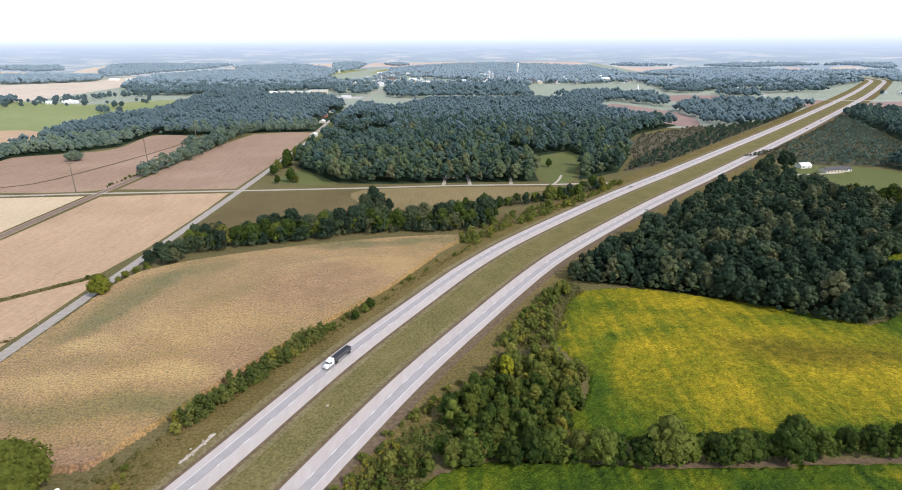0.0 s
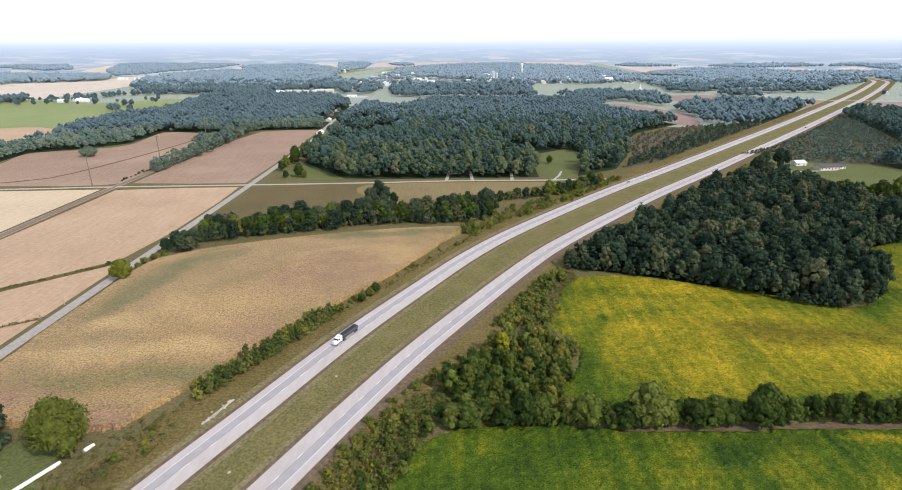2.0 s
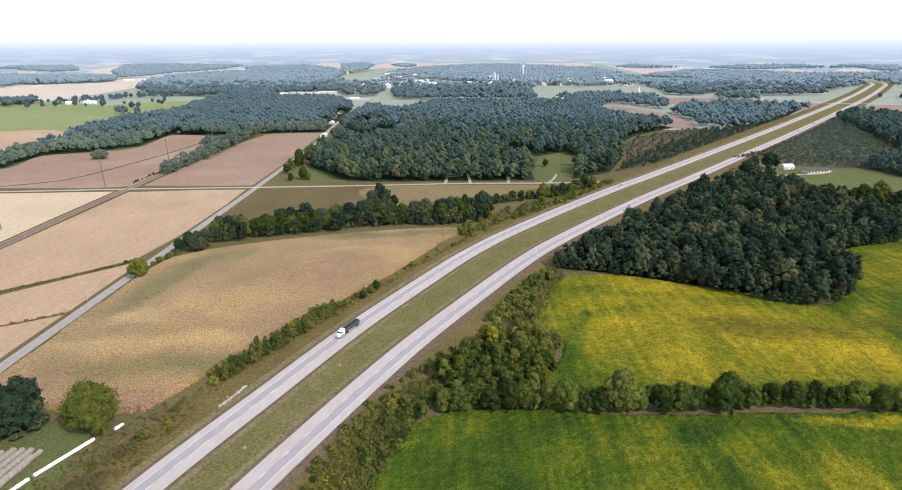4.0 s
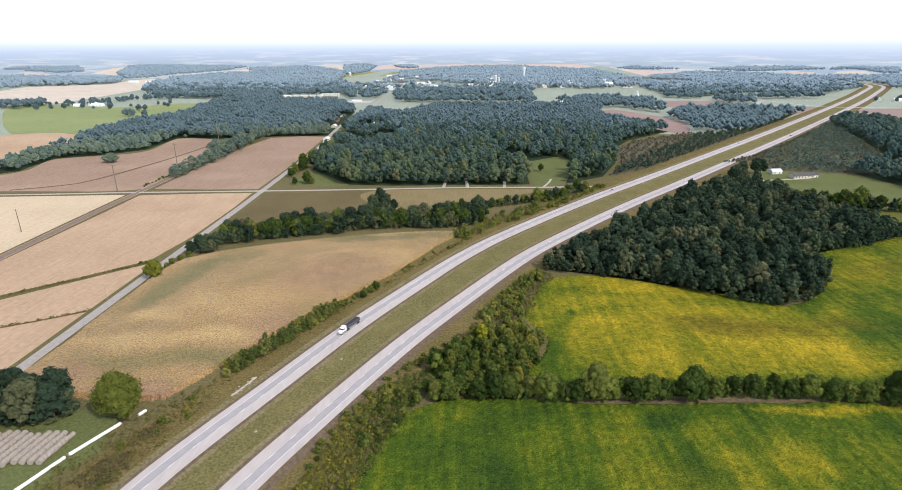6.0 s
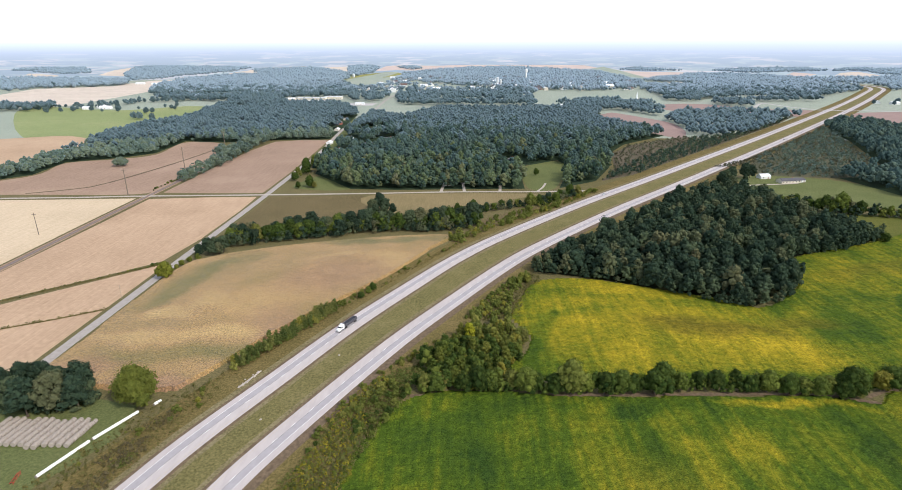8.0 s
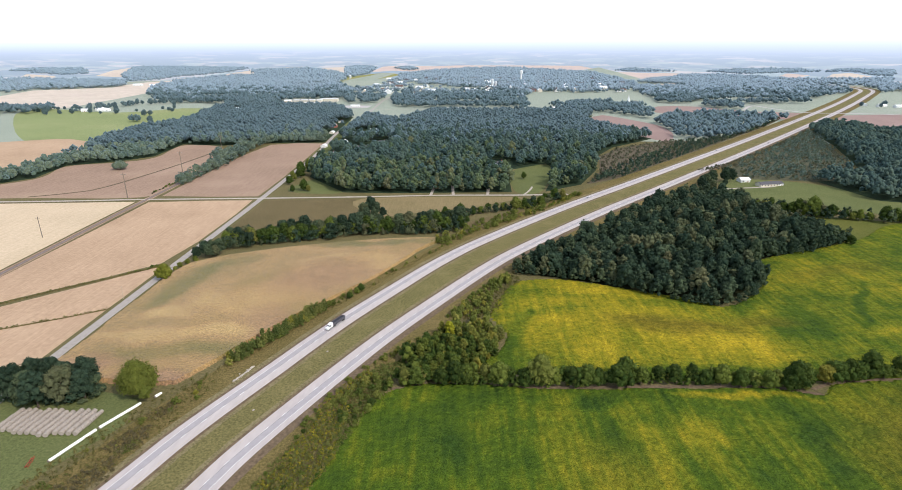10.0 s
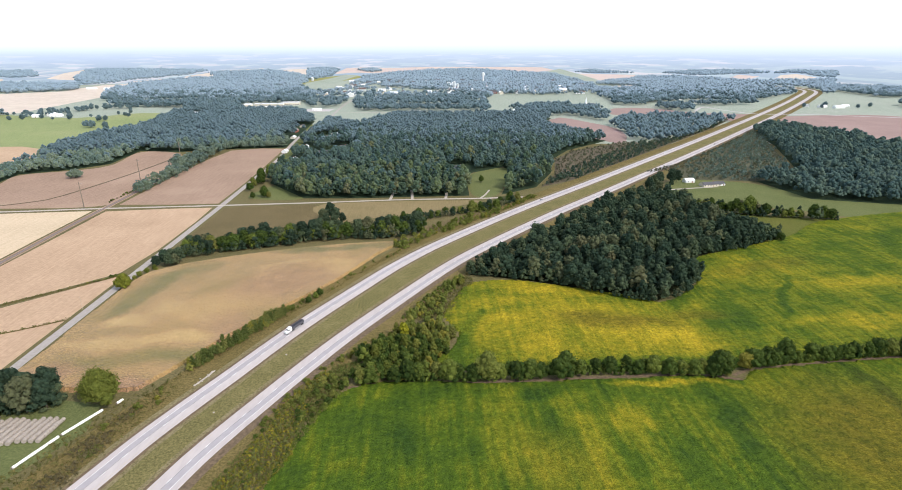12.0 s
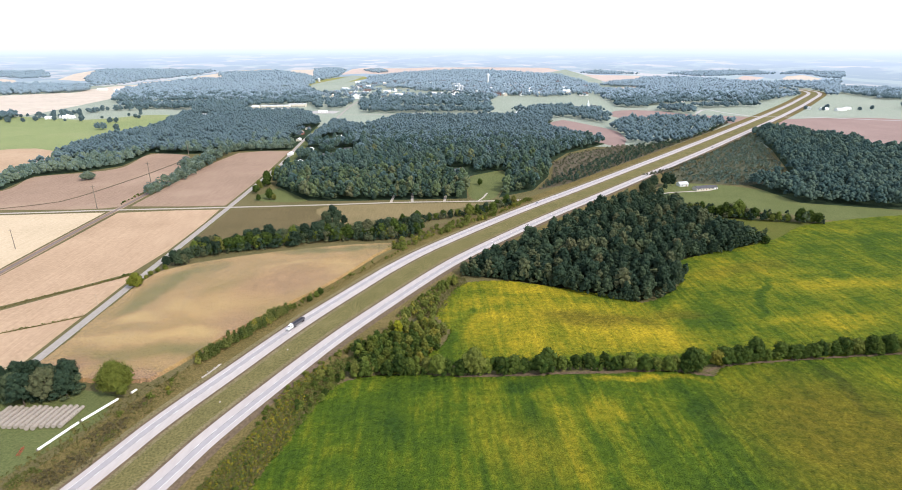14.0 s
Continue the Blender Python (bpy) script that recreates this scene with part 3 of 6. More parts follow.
patch("field_pale", [(-900, 480), (-434, 515), (-322, 524), (-320, 440), (-317, 340), (-314, 100), (-900, 60)], 0.03, PALE, "bright pale stubble field beside the railway", smooth=False)
patch("field_brown", [(-560, 560), (-504, 625), (-515, 700), (-461, 730), (-428, 765), (-435, 870), (-372, 861), (-345, 800), (-328, 720), (-325, 620), (-322, 545), (-449, 536), (-560, 530)], 0.03, BROWN, "rounded ploughed brown field beside the railway")
patch("field_brown", [(-306, 548), (-250, 546), (-200, 549), (-200, 640), (-203, 744), (-209, 895), (-250, 900), (-293, 880), (-304, 800), (-307, 700)], 0.03, BROWN, "long ploughed brown field beside the county road", smooth=False)
patch("field_olive", [(-186, 532), (-91, 541), (-78, 500), (-82, 460), (-115, 445), (-187, 430)], 0.03, OLIVE, "dry olive pasture below the county lane", smooth=False)
patch("field_olive", [(-84, 541), (87, 552), (60, 528), (18, 500), (-20, 490), (-60, 478)], 0.03, soil("tan_pasture", (0.16, 0.13, 0.06), (0.24, 0.18, 0.09), (0.3, 0.23, 0.12), 90), "tan dry strip of pasture below the county lane")
patch("field_olive", [(10, 440), (68, 492), (110, 512), (90, 470), (43, 445)], 0.03, OLIVE, "small dry olive pasture beside the highway scrub")
patch("field_red", RED_FIELDS[0], 0.03, RED, "reddish bare field in a clearing of the woods", step=30)
patch("field_red", RED_FIELDS[1], 0.03, RED, "long reddish bare field behind the woods", step=40)
patch("field_red", [(831, 1223), (920, 1318), (1205, 1304), (1150, 900), (863, 879), (831, 909), (866, 1007), (873, 1085), (843, 1155)], 0.03, RED, "wide reddish bare field beside the highway", step=40)
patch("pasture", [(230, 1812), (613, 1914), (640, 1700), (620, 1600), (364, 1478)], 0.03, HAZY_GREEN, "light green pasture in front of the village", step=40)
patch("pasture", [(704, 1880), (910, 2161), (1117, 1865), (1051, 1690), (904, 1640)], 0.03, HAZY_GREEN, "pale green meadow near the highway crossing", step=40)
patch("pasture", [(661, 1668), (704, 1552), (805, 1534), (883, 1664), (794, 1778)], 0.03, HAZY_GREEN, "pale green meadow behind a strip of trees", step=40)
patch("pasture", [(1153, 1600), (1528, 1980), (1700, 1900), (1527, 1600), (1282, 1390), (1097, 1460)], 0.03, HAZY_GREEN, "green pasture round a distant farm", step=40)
patch("pasture", [(-720, 900), (-1044, 1300), (-1040, 1400), (-812, 1330), (-700, 1430), (-600, 1390), (-570, 1150), (-600, 931)], 0.03, grass("bright_meadow", (0.19, 0.25, 0.10), (0.26, 0.32, 0.13), (0.36, 0.37, 0.18), 0.006), "bright green meadow with scattered trees", step=40)
patch("field_pale", [(-1100, 700), (-760, 895), (-662, 930), (-590, 870), (-560, 780), (-556, 690), (-580, 620), (-700, 560), (-1000, 500)], 0.03, TAN, "tan stubble field behind a wooded strip", step=40)
patch("pasture", [(-637, 2150), (-453, 2486), (-320, 3100), (-450, 3300), (-620, 2700), (-700, 2300)], 0.03, grass("hazy_meadow", (0.2, 0.22, 0.07), (0.3, 0.3, 0.1), (0.36, 0.33, 0.14), 0.006), "pale yellow-green meadow near the village", step=60)
patch("pasture", [(-200, 800), (-204, 930), (-206, 1040), (-150, 1060), (-118, 1000), (-112, 880), (-125, 830), (-165, 775)], 0.045, LAWN, "lawns round small houses among the trees", step=25)
patch("pasture", [(-262, 1060), (-262, 1180), (-222, 1200), (-210, 1100)], 0.045, LAWN, "mown lawn beside a brick house", step=25)
patch("pasture", [(85, 574), (88, 682), (137, 729), (146, 698), (112, 574)], 0.03, LAWN, "mown lawn in a clearing of the woods")
patch("pasture", [(-172, 570), (-170, 608), (-150, 640), (-122, 625), (-112, 566)], 0.03, LAWN, "mown garden lawn at the road corner")
patch("pasture", [(-190, 1250), (-126, 1359), (-42, 1418), (-50, 1340), (-129, 1157)], 0.03, HAZY_GREEN, "green open lawn by the village road", step=30)
patch("pasture", [(325, 597), (345, 640), (404, 640), (449, 615), (491, 560), (570, 500), (480, 470), (427, 500), (350, 526), (334, 551)], 0.03, LAWN, "sloping green lawn round a ranch house")
patch("pasture", [(240, 352), (300, 392), (352, 424), (325, 470), (322, 505), (352, 492), (440, 466), (600, 500), (640, 420), (640, 380), (430, 380)], 0.03, grass("rough_meadow", (0.07, 0.10, 0.022), (0.11, 0.13, 0.028), (0.16, 0.15, 0.04), 0.03), "green-yellow meadow between the wood and a hedge", smooth=False)
patch("pasture", [(-200, 190), (-160, 188), (-128, 180), (-124, 160), (-150, 110), (-200, 90)], 0.04, LAWN, "green farmyard lawn with stored hay", smooth=False)

CORN = Mat("ripening_corn", 0.9, 0.1, 0.1)
cf = CORN.math("ADD", 0.2, CORN.math("MULTIPLY", CORN.noise(0.03, 4.0, rough=0.6), 0.45))
cf = CORN.patches(cf, CORN.warp(30, 0.03), [(-135, 239, 62, 9, 6, 0.16), (-108, 285, 45, 26, 40, 0.08), (-160, 262, 22, 10, 0, 0.14), (-60, 362, 40, 10, 15, 0.12), (-128, 219, 60, 11, 4, -0.2), (-168, 300, 12, 48, -8, -0.2), (-150, 345, 30, 12, 30, -0.14), (-45, 398, 70, 8, 8, -0.22), (-30, 350, 20, 20, 0, 0.1)])
cb = CORN.ramp(cf, [(0.18, (0.162, 0.134, 0.045)), (0.34, (0.242, 0.168, 0.064)), (0.46, (0.315, 0.203, 0.086)), (0.6, (0.385, 0.262, 0.108)), (0.8, (0.46, 0.335, 0.140))])
cr = CORN.patches(0.0, CORN.warp(24, 0.05), [(-122, 193, 40, 11, 10, 0.9), (-168, 206, 24, 9, 0, 0.8), (-86, 244, 16, 40, 30, 0.6), (-72, 325, 48, 30, 40, 0.65)])
cb = CORN.mix(cr, cb, CORN.ramp(CORN.noise(0.08, 3.0), [(0.35, (0.225, 0.134, 0.074)), (0.65, (0.31, 0.190, 0.104))]))
CORN = CORN.base(CORN.mix(0.66, cb, CORN.mix(1.0, cb, CORN.ramp(CORN.noise(1.25, 3.0, rough=0.85), [(0.36, (0.3, 0.33, 0.35)), (0.64, (1.9, 1.8, 1.75))]), "MULTIPLY"))).bump(CORN.noise(0.8, 4.0, rough=0.75), 0.7, 0.7).m


def soy(name, turn, start, lines, tracks, ovals, brown):
    """Soybeans turning yellow in patches and along the drill rows; brown: ovals mixed to a darker brown."""
    m = Mat(name, 0.9, 0.05)
    streak = m.noise(0.3, 4.0, m.stretch(1.0, 0.09, 1, turn))
    f = m.math("ADD", start, m.math("MULTIPLY", m.math("SUBTRACT", streak, 0.5), lines))
    f = m.math("ADD", f, m.math("MULTIPLY", m.math("SUBTRACT", m.noise(0.035, 5.0, rough=0.65), 0.5), 0.75))
    wave = m.node("ShaderNodeTexWave", Vector=m.stretch(1.0, 1.0, 1, turn), Scale=0.034, Distortion=16.0, Detail=2.0, Detail_Scale=0.16)
    f = m.math("SUBTRACT", f, m.math("MULTIPLY", m.math("POWER", wave.outputs["Fac"], 12.0), tracks))
    f = m.patches(f, m.warp(34, 0.028), ovals)
    col = m.ramp(f, [(0.14, (0.028, 0.056, 0.011)), (0.34, (0.056, 0.092, 0.011)), (0.5, (0.112, 0.130, 0.013)), (0.68, (0.212, 0.186, 0.016)), (0.88, (0.34, 0.26, 0.022))])
    col = m.mix(m.patches(0.0, m.warp(30, 0.05), brown), col, m.ramp(m.noise(0.12, 3.0), [(0.35, (0.078, 0.072, 0.013)), (0.65, (0.138, 0.108, 0.017))]))
    tuft = m.noise(0.38, 3.0, rough=0.7)
    col = m.mix(0.5, col, m.mix(1.0, col, m.ramp(tuft, [(0.36, (0.45, 0.55, 0.55)), (0.64, (1.55, 1.45, 1.3))]), "MULTIPLY"))
    fine = m.noise(1.5, 3.0, rough=0.85)
    col = m.mix(0.7, col, m.mix(1.0, col, m.ramp(fine, [(0.34, (0.25, 0.3, 0.3)), (0.66, (2.0, 1.85, 1.6))]), "MULTIPLY"))
    return m.base(col).bump(m.noise(0.6, 4.0, rough=0.75), 0.8, 0.8).m


SOY_A = soy("yellowing_soybeans", 80, 0.45, 0.5, 0.05, [(110, 258, 90, 50, -10, 0.26), (185, 232, 48, 26, 0, 0.2), (108, 312, 50, 14, -12, 0.22), (75, 273, 36, 7, 8, -0.12), (52, 250, 8, 30, -20, -0.2), (222, 245, 16, 50, -20, -0.17), (210, 290, 34, 10, 40, -0.14), (280, 288, 46, 5, 57, -0.25), (300, 343, 80, 26, 20, 0.1), (350, 312, 70, 10, 5, 0.2), (310, 252, 60, 10, 0, 0.18), (160, 206, 130, 5, 0, -0.12), (420, 380, 120, 40, 25, -0.08)], [(150, 256, 48, 12, -8, 0.75), (205, 262, 24, 10, 0, 0.5), (300, 345, 60, 14, 20, 0.35)])
SOY_B = soy("green_soybeans", -4, 0.35, 0.5, 0.05, [(72, 140, 16, 60, 2, 0.12), (104, 145, 12, 60, 2, 0.17), (130, 150, 8, 50, 0, 0.18), (45, 172, 30, 8, 0, 0.12), (158, 187, 46, 4, -2, 0.32), (228, 140, 46, 75, 0, 0.1), (300, 160, 60, 60, 0, 0.02), (172, 148, 6, 60, 3, -0.1), (20, 160, 16, 30, 0, -0.15), (88, 182, 14, 9, 0, -0.22), (260, 175, 4, 50, 8, -0.3), (330, 190, 90, 14, 4, 0.1)], [(240, 135, 60, 65, 0, 0.75), (86, 130, 24, 30, 0, 0.2)])
crop("field_corn", [(-180, 350), (-166, 362), (-130, 380), (-85, 396), (-36, 408), (5, 410), (-10, 383), (-29, 342), (-46, 312), (-64, 285), (-81, 258), (-95, 232), (-108, 206), (-116, 192), (-133, 189), (-157, 194), (-186, 200), (-187, 233), (-187, 299), (-186, 330)], 2.0, 0.07, 0.9, CORN, "ripening tan corn field on a low rise", 3.0, 3)
crop("field_soybean", [(41, 268), (50, 298), (62, 321), (92, 326), (126, 315), (169, 297), (190, 284), (210, 296), (234, 322), (248, 364), (357, 414), (436, 466), (600, 490), (640, 380), (460, 232), (326, 213), (195, 201), (121, 201), (36, 206), (44, 226), (50, 246)], 0.7, 0.12, 1.4, SOY_A, "soybean field turning from green to yellow", 1.5, 4)
crop("field_soybean", [(-10, 189), (70, 191.5), (110, 193), (176, 194.5), (188, 191), (196, 189), (207, 199), (330, 210), (470, 217), (430, 90), (235, 60), (60, 60), (-46, 60), (-38, 111)], 0.7, 0.12, 1.4, SOY_B, "green soybean field with yellow streaks", 0.0, 5)

road("field_path", spline([(-10, 190.5), (70, 193), (110, 194.5), (176, 195.8), (188, 192), (196, 190), (206, 200), (330, 211.5), (470, 218.5)], 6), 1.0, 1.3, 0.165, DIRT, "narrow bare earth path along the hedgerow", "path")

# ---- woods ----
WOODS_R = [(63, 337), (96, 328), (126, 316), (187, 285), (234, 322), (249, 365), (299, 384), (352, 415), (344, 428), (328, 452), (316, 490), (317, 535), (287, 560), (228, 522), (154, 438), (90, 370)]
WOODS_M = [(-168, 645), (-110, 568), (-60, 566), (80, 574), (84, 690), (140, 735), (150, 690), (118, 578), (165, 612), (200, 690), (222, 785), (266, 866), (340, 940), (360, 960), (325, 1040), (280, 1160), (330, 1300), (236, 1330), (60, 1330), (-40, 1330), (-110, 1150), (-190, 1230), (-195, 1039), (-180, 764)]
WOODS_L = [(-640, 560), (-560, 562), (-508, 630), (-519, 706), (-463, 738), (-434, 775), (-441, 880), (-372, 870), (-340, 880), (-296, 895), (-210, 905), (-217, 1060), (-225, 1250), (-300, 1450), (-468, 1490), (-572, 1563), (-600, 1400), (-560, 1150), (-586, 992), (-580, 864), (-553, 774), (-551, 691), (-560, 630)]
WOODS_FR = [(455, 636), (470, 545), (566, 514), (808, 560), (1100, 800), (860, 870), (800, 880), (848, 966), (755, 1130), (690, 1060), (640, 900), (592, 790), (548, 690), (535, 650)]
SCRUB_R = [(357, 680), (419, 755), (520, 870), (640, 1000), (700, 1060), (640, 920), (590, 800), (545, 700), (533, 655), (452, 633), (380, 645)]


COTTAGES = [(-6, 590, 20, 9, 7), (76, 724, 35, 14, 9), (-170, 790, 85, 12, 8), (-136, 846, 10, 16, 9), (-175, 900, 80, 12, 8), (-110, 898, 20, 13, 9), (-219, 1005, 85, 12, 8), (-158, 1004, 15, 14, 9), (-147, 1039, 30, 12, 8), (-234, 1159, 80, 13, 8), (-200, 860, 80, 10, 8)]
rv = random.Random(9)
VILLAGE_SPOTS = []
while len(VILLAGE_SPOTS) < 84:
    x, y = rv.uniform(-330, 700), rv.uniform(1860, 2720)
    if all(math.hypot(x - a, y - b) > 32 for a, b in VILLAGE_SPOTS) and abs(x - 285) + abs(y - 2557) > 40 and not (130 < x < 205 and 2030 < y < 2180) and not (x > 180 and y < 1985):
        VILLAGE_SPOTS.append((x, y))
CLEAR = [(x, y, 22) for x, y, *_ in COTTAGES[1:]] + [(x, y, 15) for x, y in VILLAGE_SPOTS] + [(-234, 1085, 16), (2, 1400, 30), (60, 1385, 35), (270, 1440, 24), (-420, 1600, 60), (-365, 1632, 40), (-385, 1545, 45), (-475, 1590, 16), (-262, 1480, 40), (493, 1549, 26), (137, 2167, 14), (285, 2557, 14), (-538, 1389, 22), (840, 1760, 16)]


def thin(pts):
    """Leaves out the trees that would stand on or close before a building, a road or a bare field."""
    ok = np.ones(len(pts), bool)
    for x, y, r in CLEAR:
        ok &= ~((abs(pts[:, 0] - x) < r) & (pts[:, 1] > y - 2.2 * r) & (pts[:, 1] < y + r))
    for poly in RED_FIELDS:
        ok &= ~inside(poly, pts[:, 0], pts[:, 1])
    ok &= abs(pts[:, 0] - np.interp(pts[:, 1], ROAD_A[:, 1], ROAD_A[:, 0])) > 8
    ok &= ~((abs(pts[:, 0] - np.interp(pts[:, 1], hw[:, 1], hw[:, 0])) < 50) & (pts[:, 1] < 2440))
    return pts[ok]


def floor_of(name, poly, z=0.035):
    patch(name, poly, z, SHADED_FLOOR, "leaf-litter floor of the wood with shade put into its colour", category="ground", smooth=False)


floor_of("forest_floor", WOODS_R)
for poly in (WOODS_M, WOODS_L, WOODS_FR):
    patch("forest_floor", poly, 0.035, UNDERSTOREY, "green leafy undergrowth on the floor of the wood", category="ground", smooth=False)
clump_woods("woodland", scatter(WOODS_R, 7.9, 11), 15.0, 5.1, 16, LEAF, "dense dark green broadleaf wood beside the soybean field", 21, 260, 0.74, 0.22, 0.05, 16, 0.74, False)
edge = spline(WOODS_R, 3.6, True)
clump_woods("wood_edge_growth", edge + np.random.default_rng(90).normal(0, 1.0, edge.shape), 9.0, 3.0, 8, LEAF, "low leafy growth along the edge of the wood", 91, 150, 0.6, 0.3, 0.0, 8, 0.8, False)
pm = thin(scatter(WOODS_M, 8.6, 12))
# trees farther back take the bluer leaves, so haze deepens in steps
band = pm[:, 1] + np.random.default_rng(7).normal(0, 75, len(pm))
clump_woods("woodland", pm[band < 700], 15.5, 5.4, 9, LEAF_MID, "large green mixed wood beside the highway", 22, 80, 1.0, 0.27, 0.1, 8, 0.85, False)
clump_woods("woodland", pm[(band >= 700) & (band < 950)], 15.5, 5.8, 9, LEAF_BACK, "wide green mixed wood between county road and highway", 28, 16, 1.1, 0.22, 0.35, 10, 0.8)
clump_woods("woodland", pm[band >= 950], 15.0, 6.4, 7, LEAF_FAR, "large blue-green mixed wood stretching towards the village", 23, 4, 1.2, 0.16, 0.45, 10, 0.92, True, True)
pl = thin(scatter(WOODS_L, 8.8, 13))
# the rear of this wood gets the haze-tinted leaves
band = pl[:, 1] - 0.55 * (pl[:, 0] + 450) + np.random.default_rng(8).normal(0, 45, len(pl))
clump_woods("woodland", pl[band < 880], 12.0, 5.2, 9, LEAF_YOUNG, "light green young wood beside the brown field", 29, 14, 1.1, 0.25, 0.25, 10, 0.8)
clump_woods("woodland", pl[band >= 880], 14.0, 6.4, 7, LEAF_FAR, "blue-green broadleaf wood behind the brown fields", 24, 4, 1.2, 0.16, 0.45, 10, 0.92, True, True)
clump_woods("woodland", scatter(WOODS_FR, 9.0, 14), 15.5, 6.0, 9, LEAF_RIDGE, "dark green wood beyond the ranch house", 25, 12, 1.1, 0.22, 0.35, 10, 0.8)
pr = scatter(SCRUB_R, 5.2, 15)
woods("young_plantation", pr[1::3], 3.0, 1.9, 26, 0.9, LEAF_BROWN, "brown drying scrub between young saplings", 56, 3, 6)
woods("young_plantation", pr[(np.arange(len(pr)) % 3 != 1) & (np.random.default_rng(57).uniform(0, 1, len(pr)) < 0.45 + 0.3 * np.sin(pr[:, 0] * 0.045) * np.sin(pr[:, 1] * 0.03))], 5.5, 2.6, 34, 1.0, LEAF_YOUNG, "young green saplings on rough ground by the highway", 26, 3, 6)

# distant woods, and a patchwork of pale fields among them
far_pts = []
FAR_WOODS = [
    [(-979, 1768), (-1204, 2489), (-1054, 2680), (-751, 2561), (-554, 2486), (-369, 2040), (-265, 1500), (-330, 1650), (-480, 1660), (-500, 1480), (-641, 1534), (-855, 1597)],
    [(-255, 1540), (-369, 2040), (-305, 2170), (-287, 2807), (0, 2900), (310, 2900), (771, 2480), (626, 1959), (276, 1962), (212, 1717), (199, 1440), (80, 1450), (-20, 1450), (-150, 1460), (-195, 1722), (-230, 1560)],
    [(238, 1480), (394, 1580), (500, 1560), (485, 1349), (440, 1230), (375, 1351), (276, 1300)],
    [(400, 1050), (449, 1212), (520, 1290), (572, 1293), (633, 1310), (700, 1290), (745, 1235), (655, 1142), (560, 1030), (496, 960), (443, 930), (412, 960)],
    [(644, 1979), (580, 1600), (654, 1570), (728, 1703), (946, 1736), (998, 1650), (1179, 1812), (1381, 1990), (1437, 2209), (1113, 2276), (705, 2191)],
    [(662, 1500), (700, 1580), (790, 1560), (745, 1440), (680, 1420)],
    [(771, 2480), (1000, 2780), (1300, 2700), (1480, 2480), (1300, 2380), (900, 2350)],
    [(1580, 2060), (1640, 2300), (1836, 2400), (2300, 1950), (1900, 1800), (1557, 1800)],
    [(1400, 1560), (1600, 1720), (1900, 1500), (1500, 1300), (1330, 1380)],
    [(-1529, 2050), (-1296, 2177), (-1452, 2491), (-1799, 2450), (-1899, 2365)],
    [(-1000, 1290), (-1250, 1260), (-1300, 1380), (-1000, 1400)],
    [(840, 1560), (1000, 1590), (990, 1640), (800, 1620)],
    [(640, 1690), (780, 1790), (870, 1760), (820, 1690), (700, 1640)]]
for k, poly in enumerate(FAR_WOODS):
    far_pts.append(scatter(poly, 19.5, 300 + k))
far_pts = np.concatenate(far_pts)
for gx, gy, gr in [(38, 1250, 30), (242, 1250, 28), (-20, 2060, 80), (130, 2070, 80), (-100, 2240, 60), (60, 2400, 60), (285, 2557, 40), (300, 2150, 50), (450, 2330, 60), (-180, 2500, 70), (200, 2300, 45), (530, 1545, 60), (10, 1400, 60)]:
    far_pts = far_pts[np.hypot((far_pts[:, 0] - gx) * 0.6, far_pts[:, 1] - gy) > gr]
GLADES = [
    [(-960, 1660), (-700, 1690), (-480, 1790), (-470, 1850), (-700, 1780), (-960, 1730)], [(-330, 1800), (-60, 1780), (-50, 1840), (-320, 1880)],
    [(140, 1640), (330, 1660), (320, 1730), (150, 1710)], [(-70, 1545), (130, 1540), (120, 1610), (-60, 1620)], [(380, 2080), (570, 2060), (580, 2170), (370, 2200)],
    [(-260, 2050), (-60, 2040), (-50, 2120), (-250, 2140)], [(480, 2300), (700, 2280), (690, 2360), (490, 2390)], [(-140, 2610), (260, 2620), (250, 2720), (-130, 2730)],
    [(-980, 2120), (-720, 2160), (-700, 2230), (-960, 2200)], [(-640, 2300), (-420, 2320), (-440, 2400), (-640, 2390)], [(820, 2080), (1080, 2100), (1070, 2160), (820, 2150)], [(900, 2480), (1200, 2460), (1190, 2560), (920, 2570)]]
for poly in GLADES:
    far_pts = far_pts[~inside(poly, far_pts[:, 0], far_pts[:, 1])]
far_pts = thin(far_pts[np.hypot(*far_pts.T) < 2980])
among = (abs(far_pts[:, 0] - 180) < 520) & (abs(far_pts[:, 1] - 2260) < 400)
far_pts = far_pts[~among | (np.random.default_rng(6).uniform(0, 1, len(far_pts)) < 0.5)]
# two steps of haze put into the leaf colour, by distance
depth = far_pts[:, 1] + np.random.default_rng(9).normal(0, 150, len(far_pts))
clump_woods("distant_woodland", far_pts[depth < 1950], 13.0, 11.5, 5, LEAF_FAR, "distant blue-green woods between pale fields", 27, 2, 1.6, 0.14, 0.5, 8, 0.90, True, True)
clump_woods("distant_woodland", far_pts[depth >= 1950], 12.0, 11.5, 4, LEAF_DIM, "distant woods round the village, paled by painted haze", 30, 2, 1.6, 0.12, 0.5, 8, 0.95, True, True)

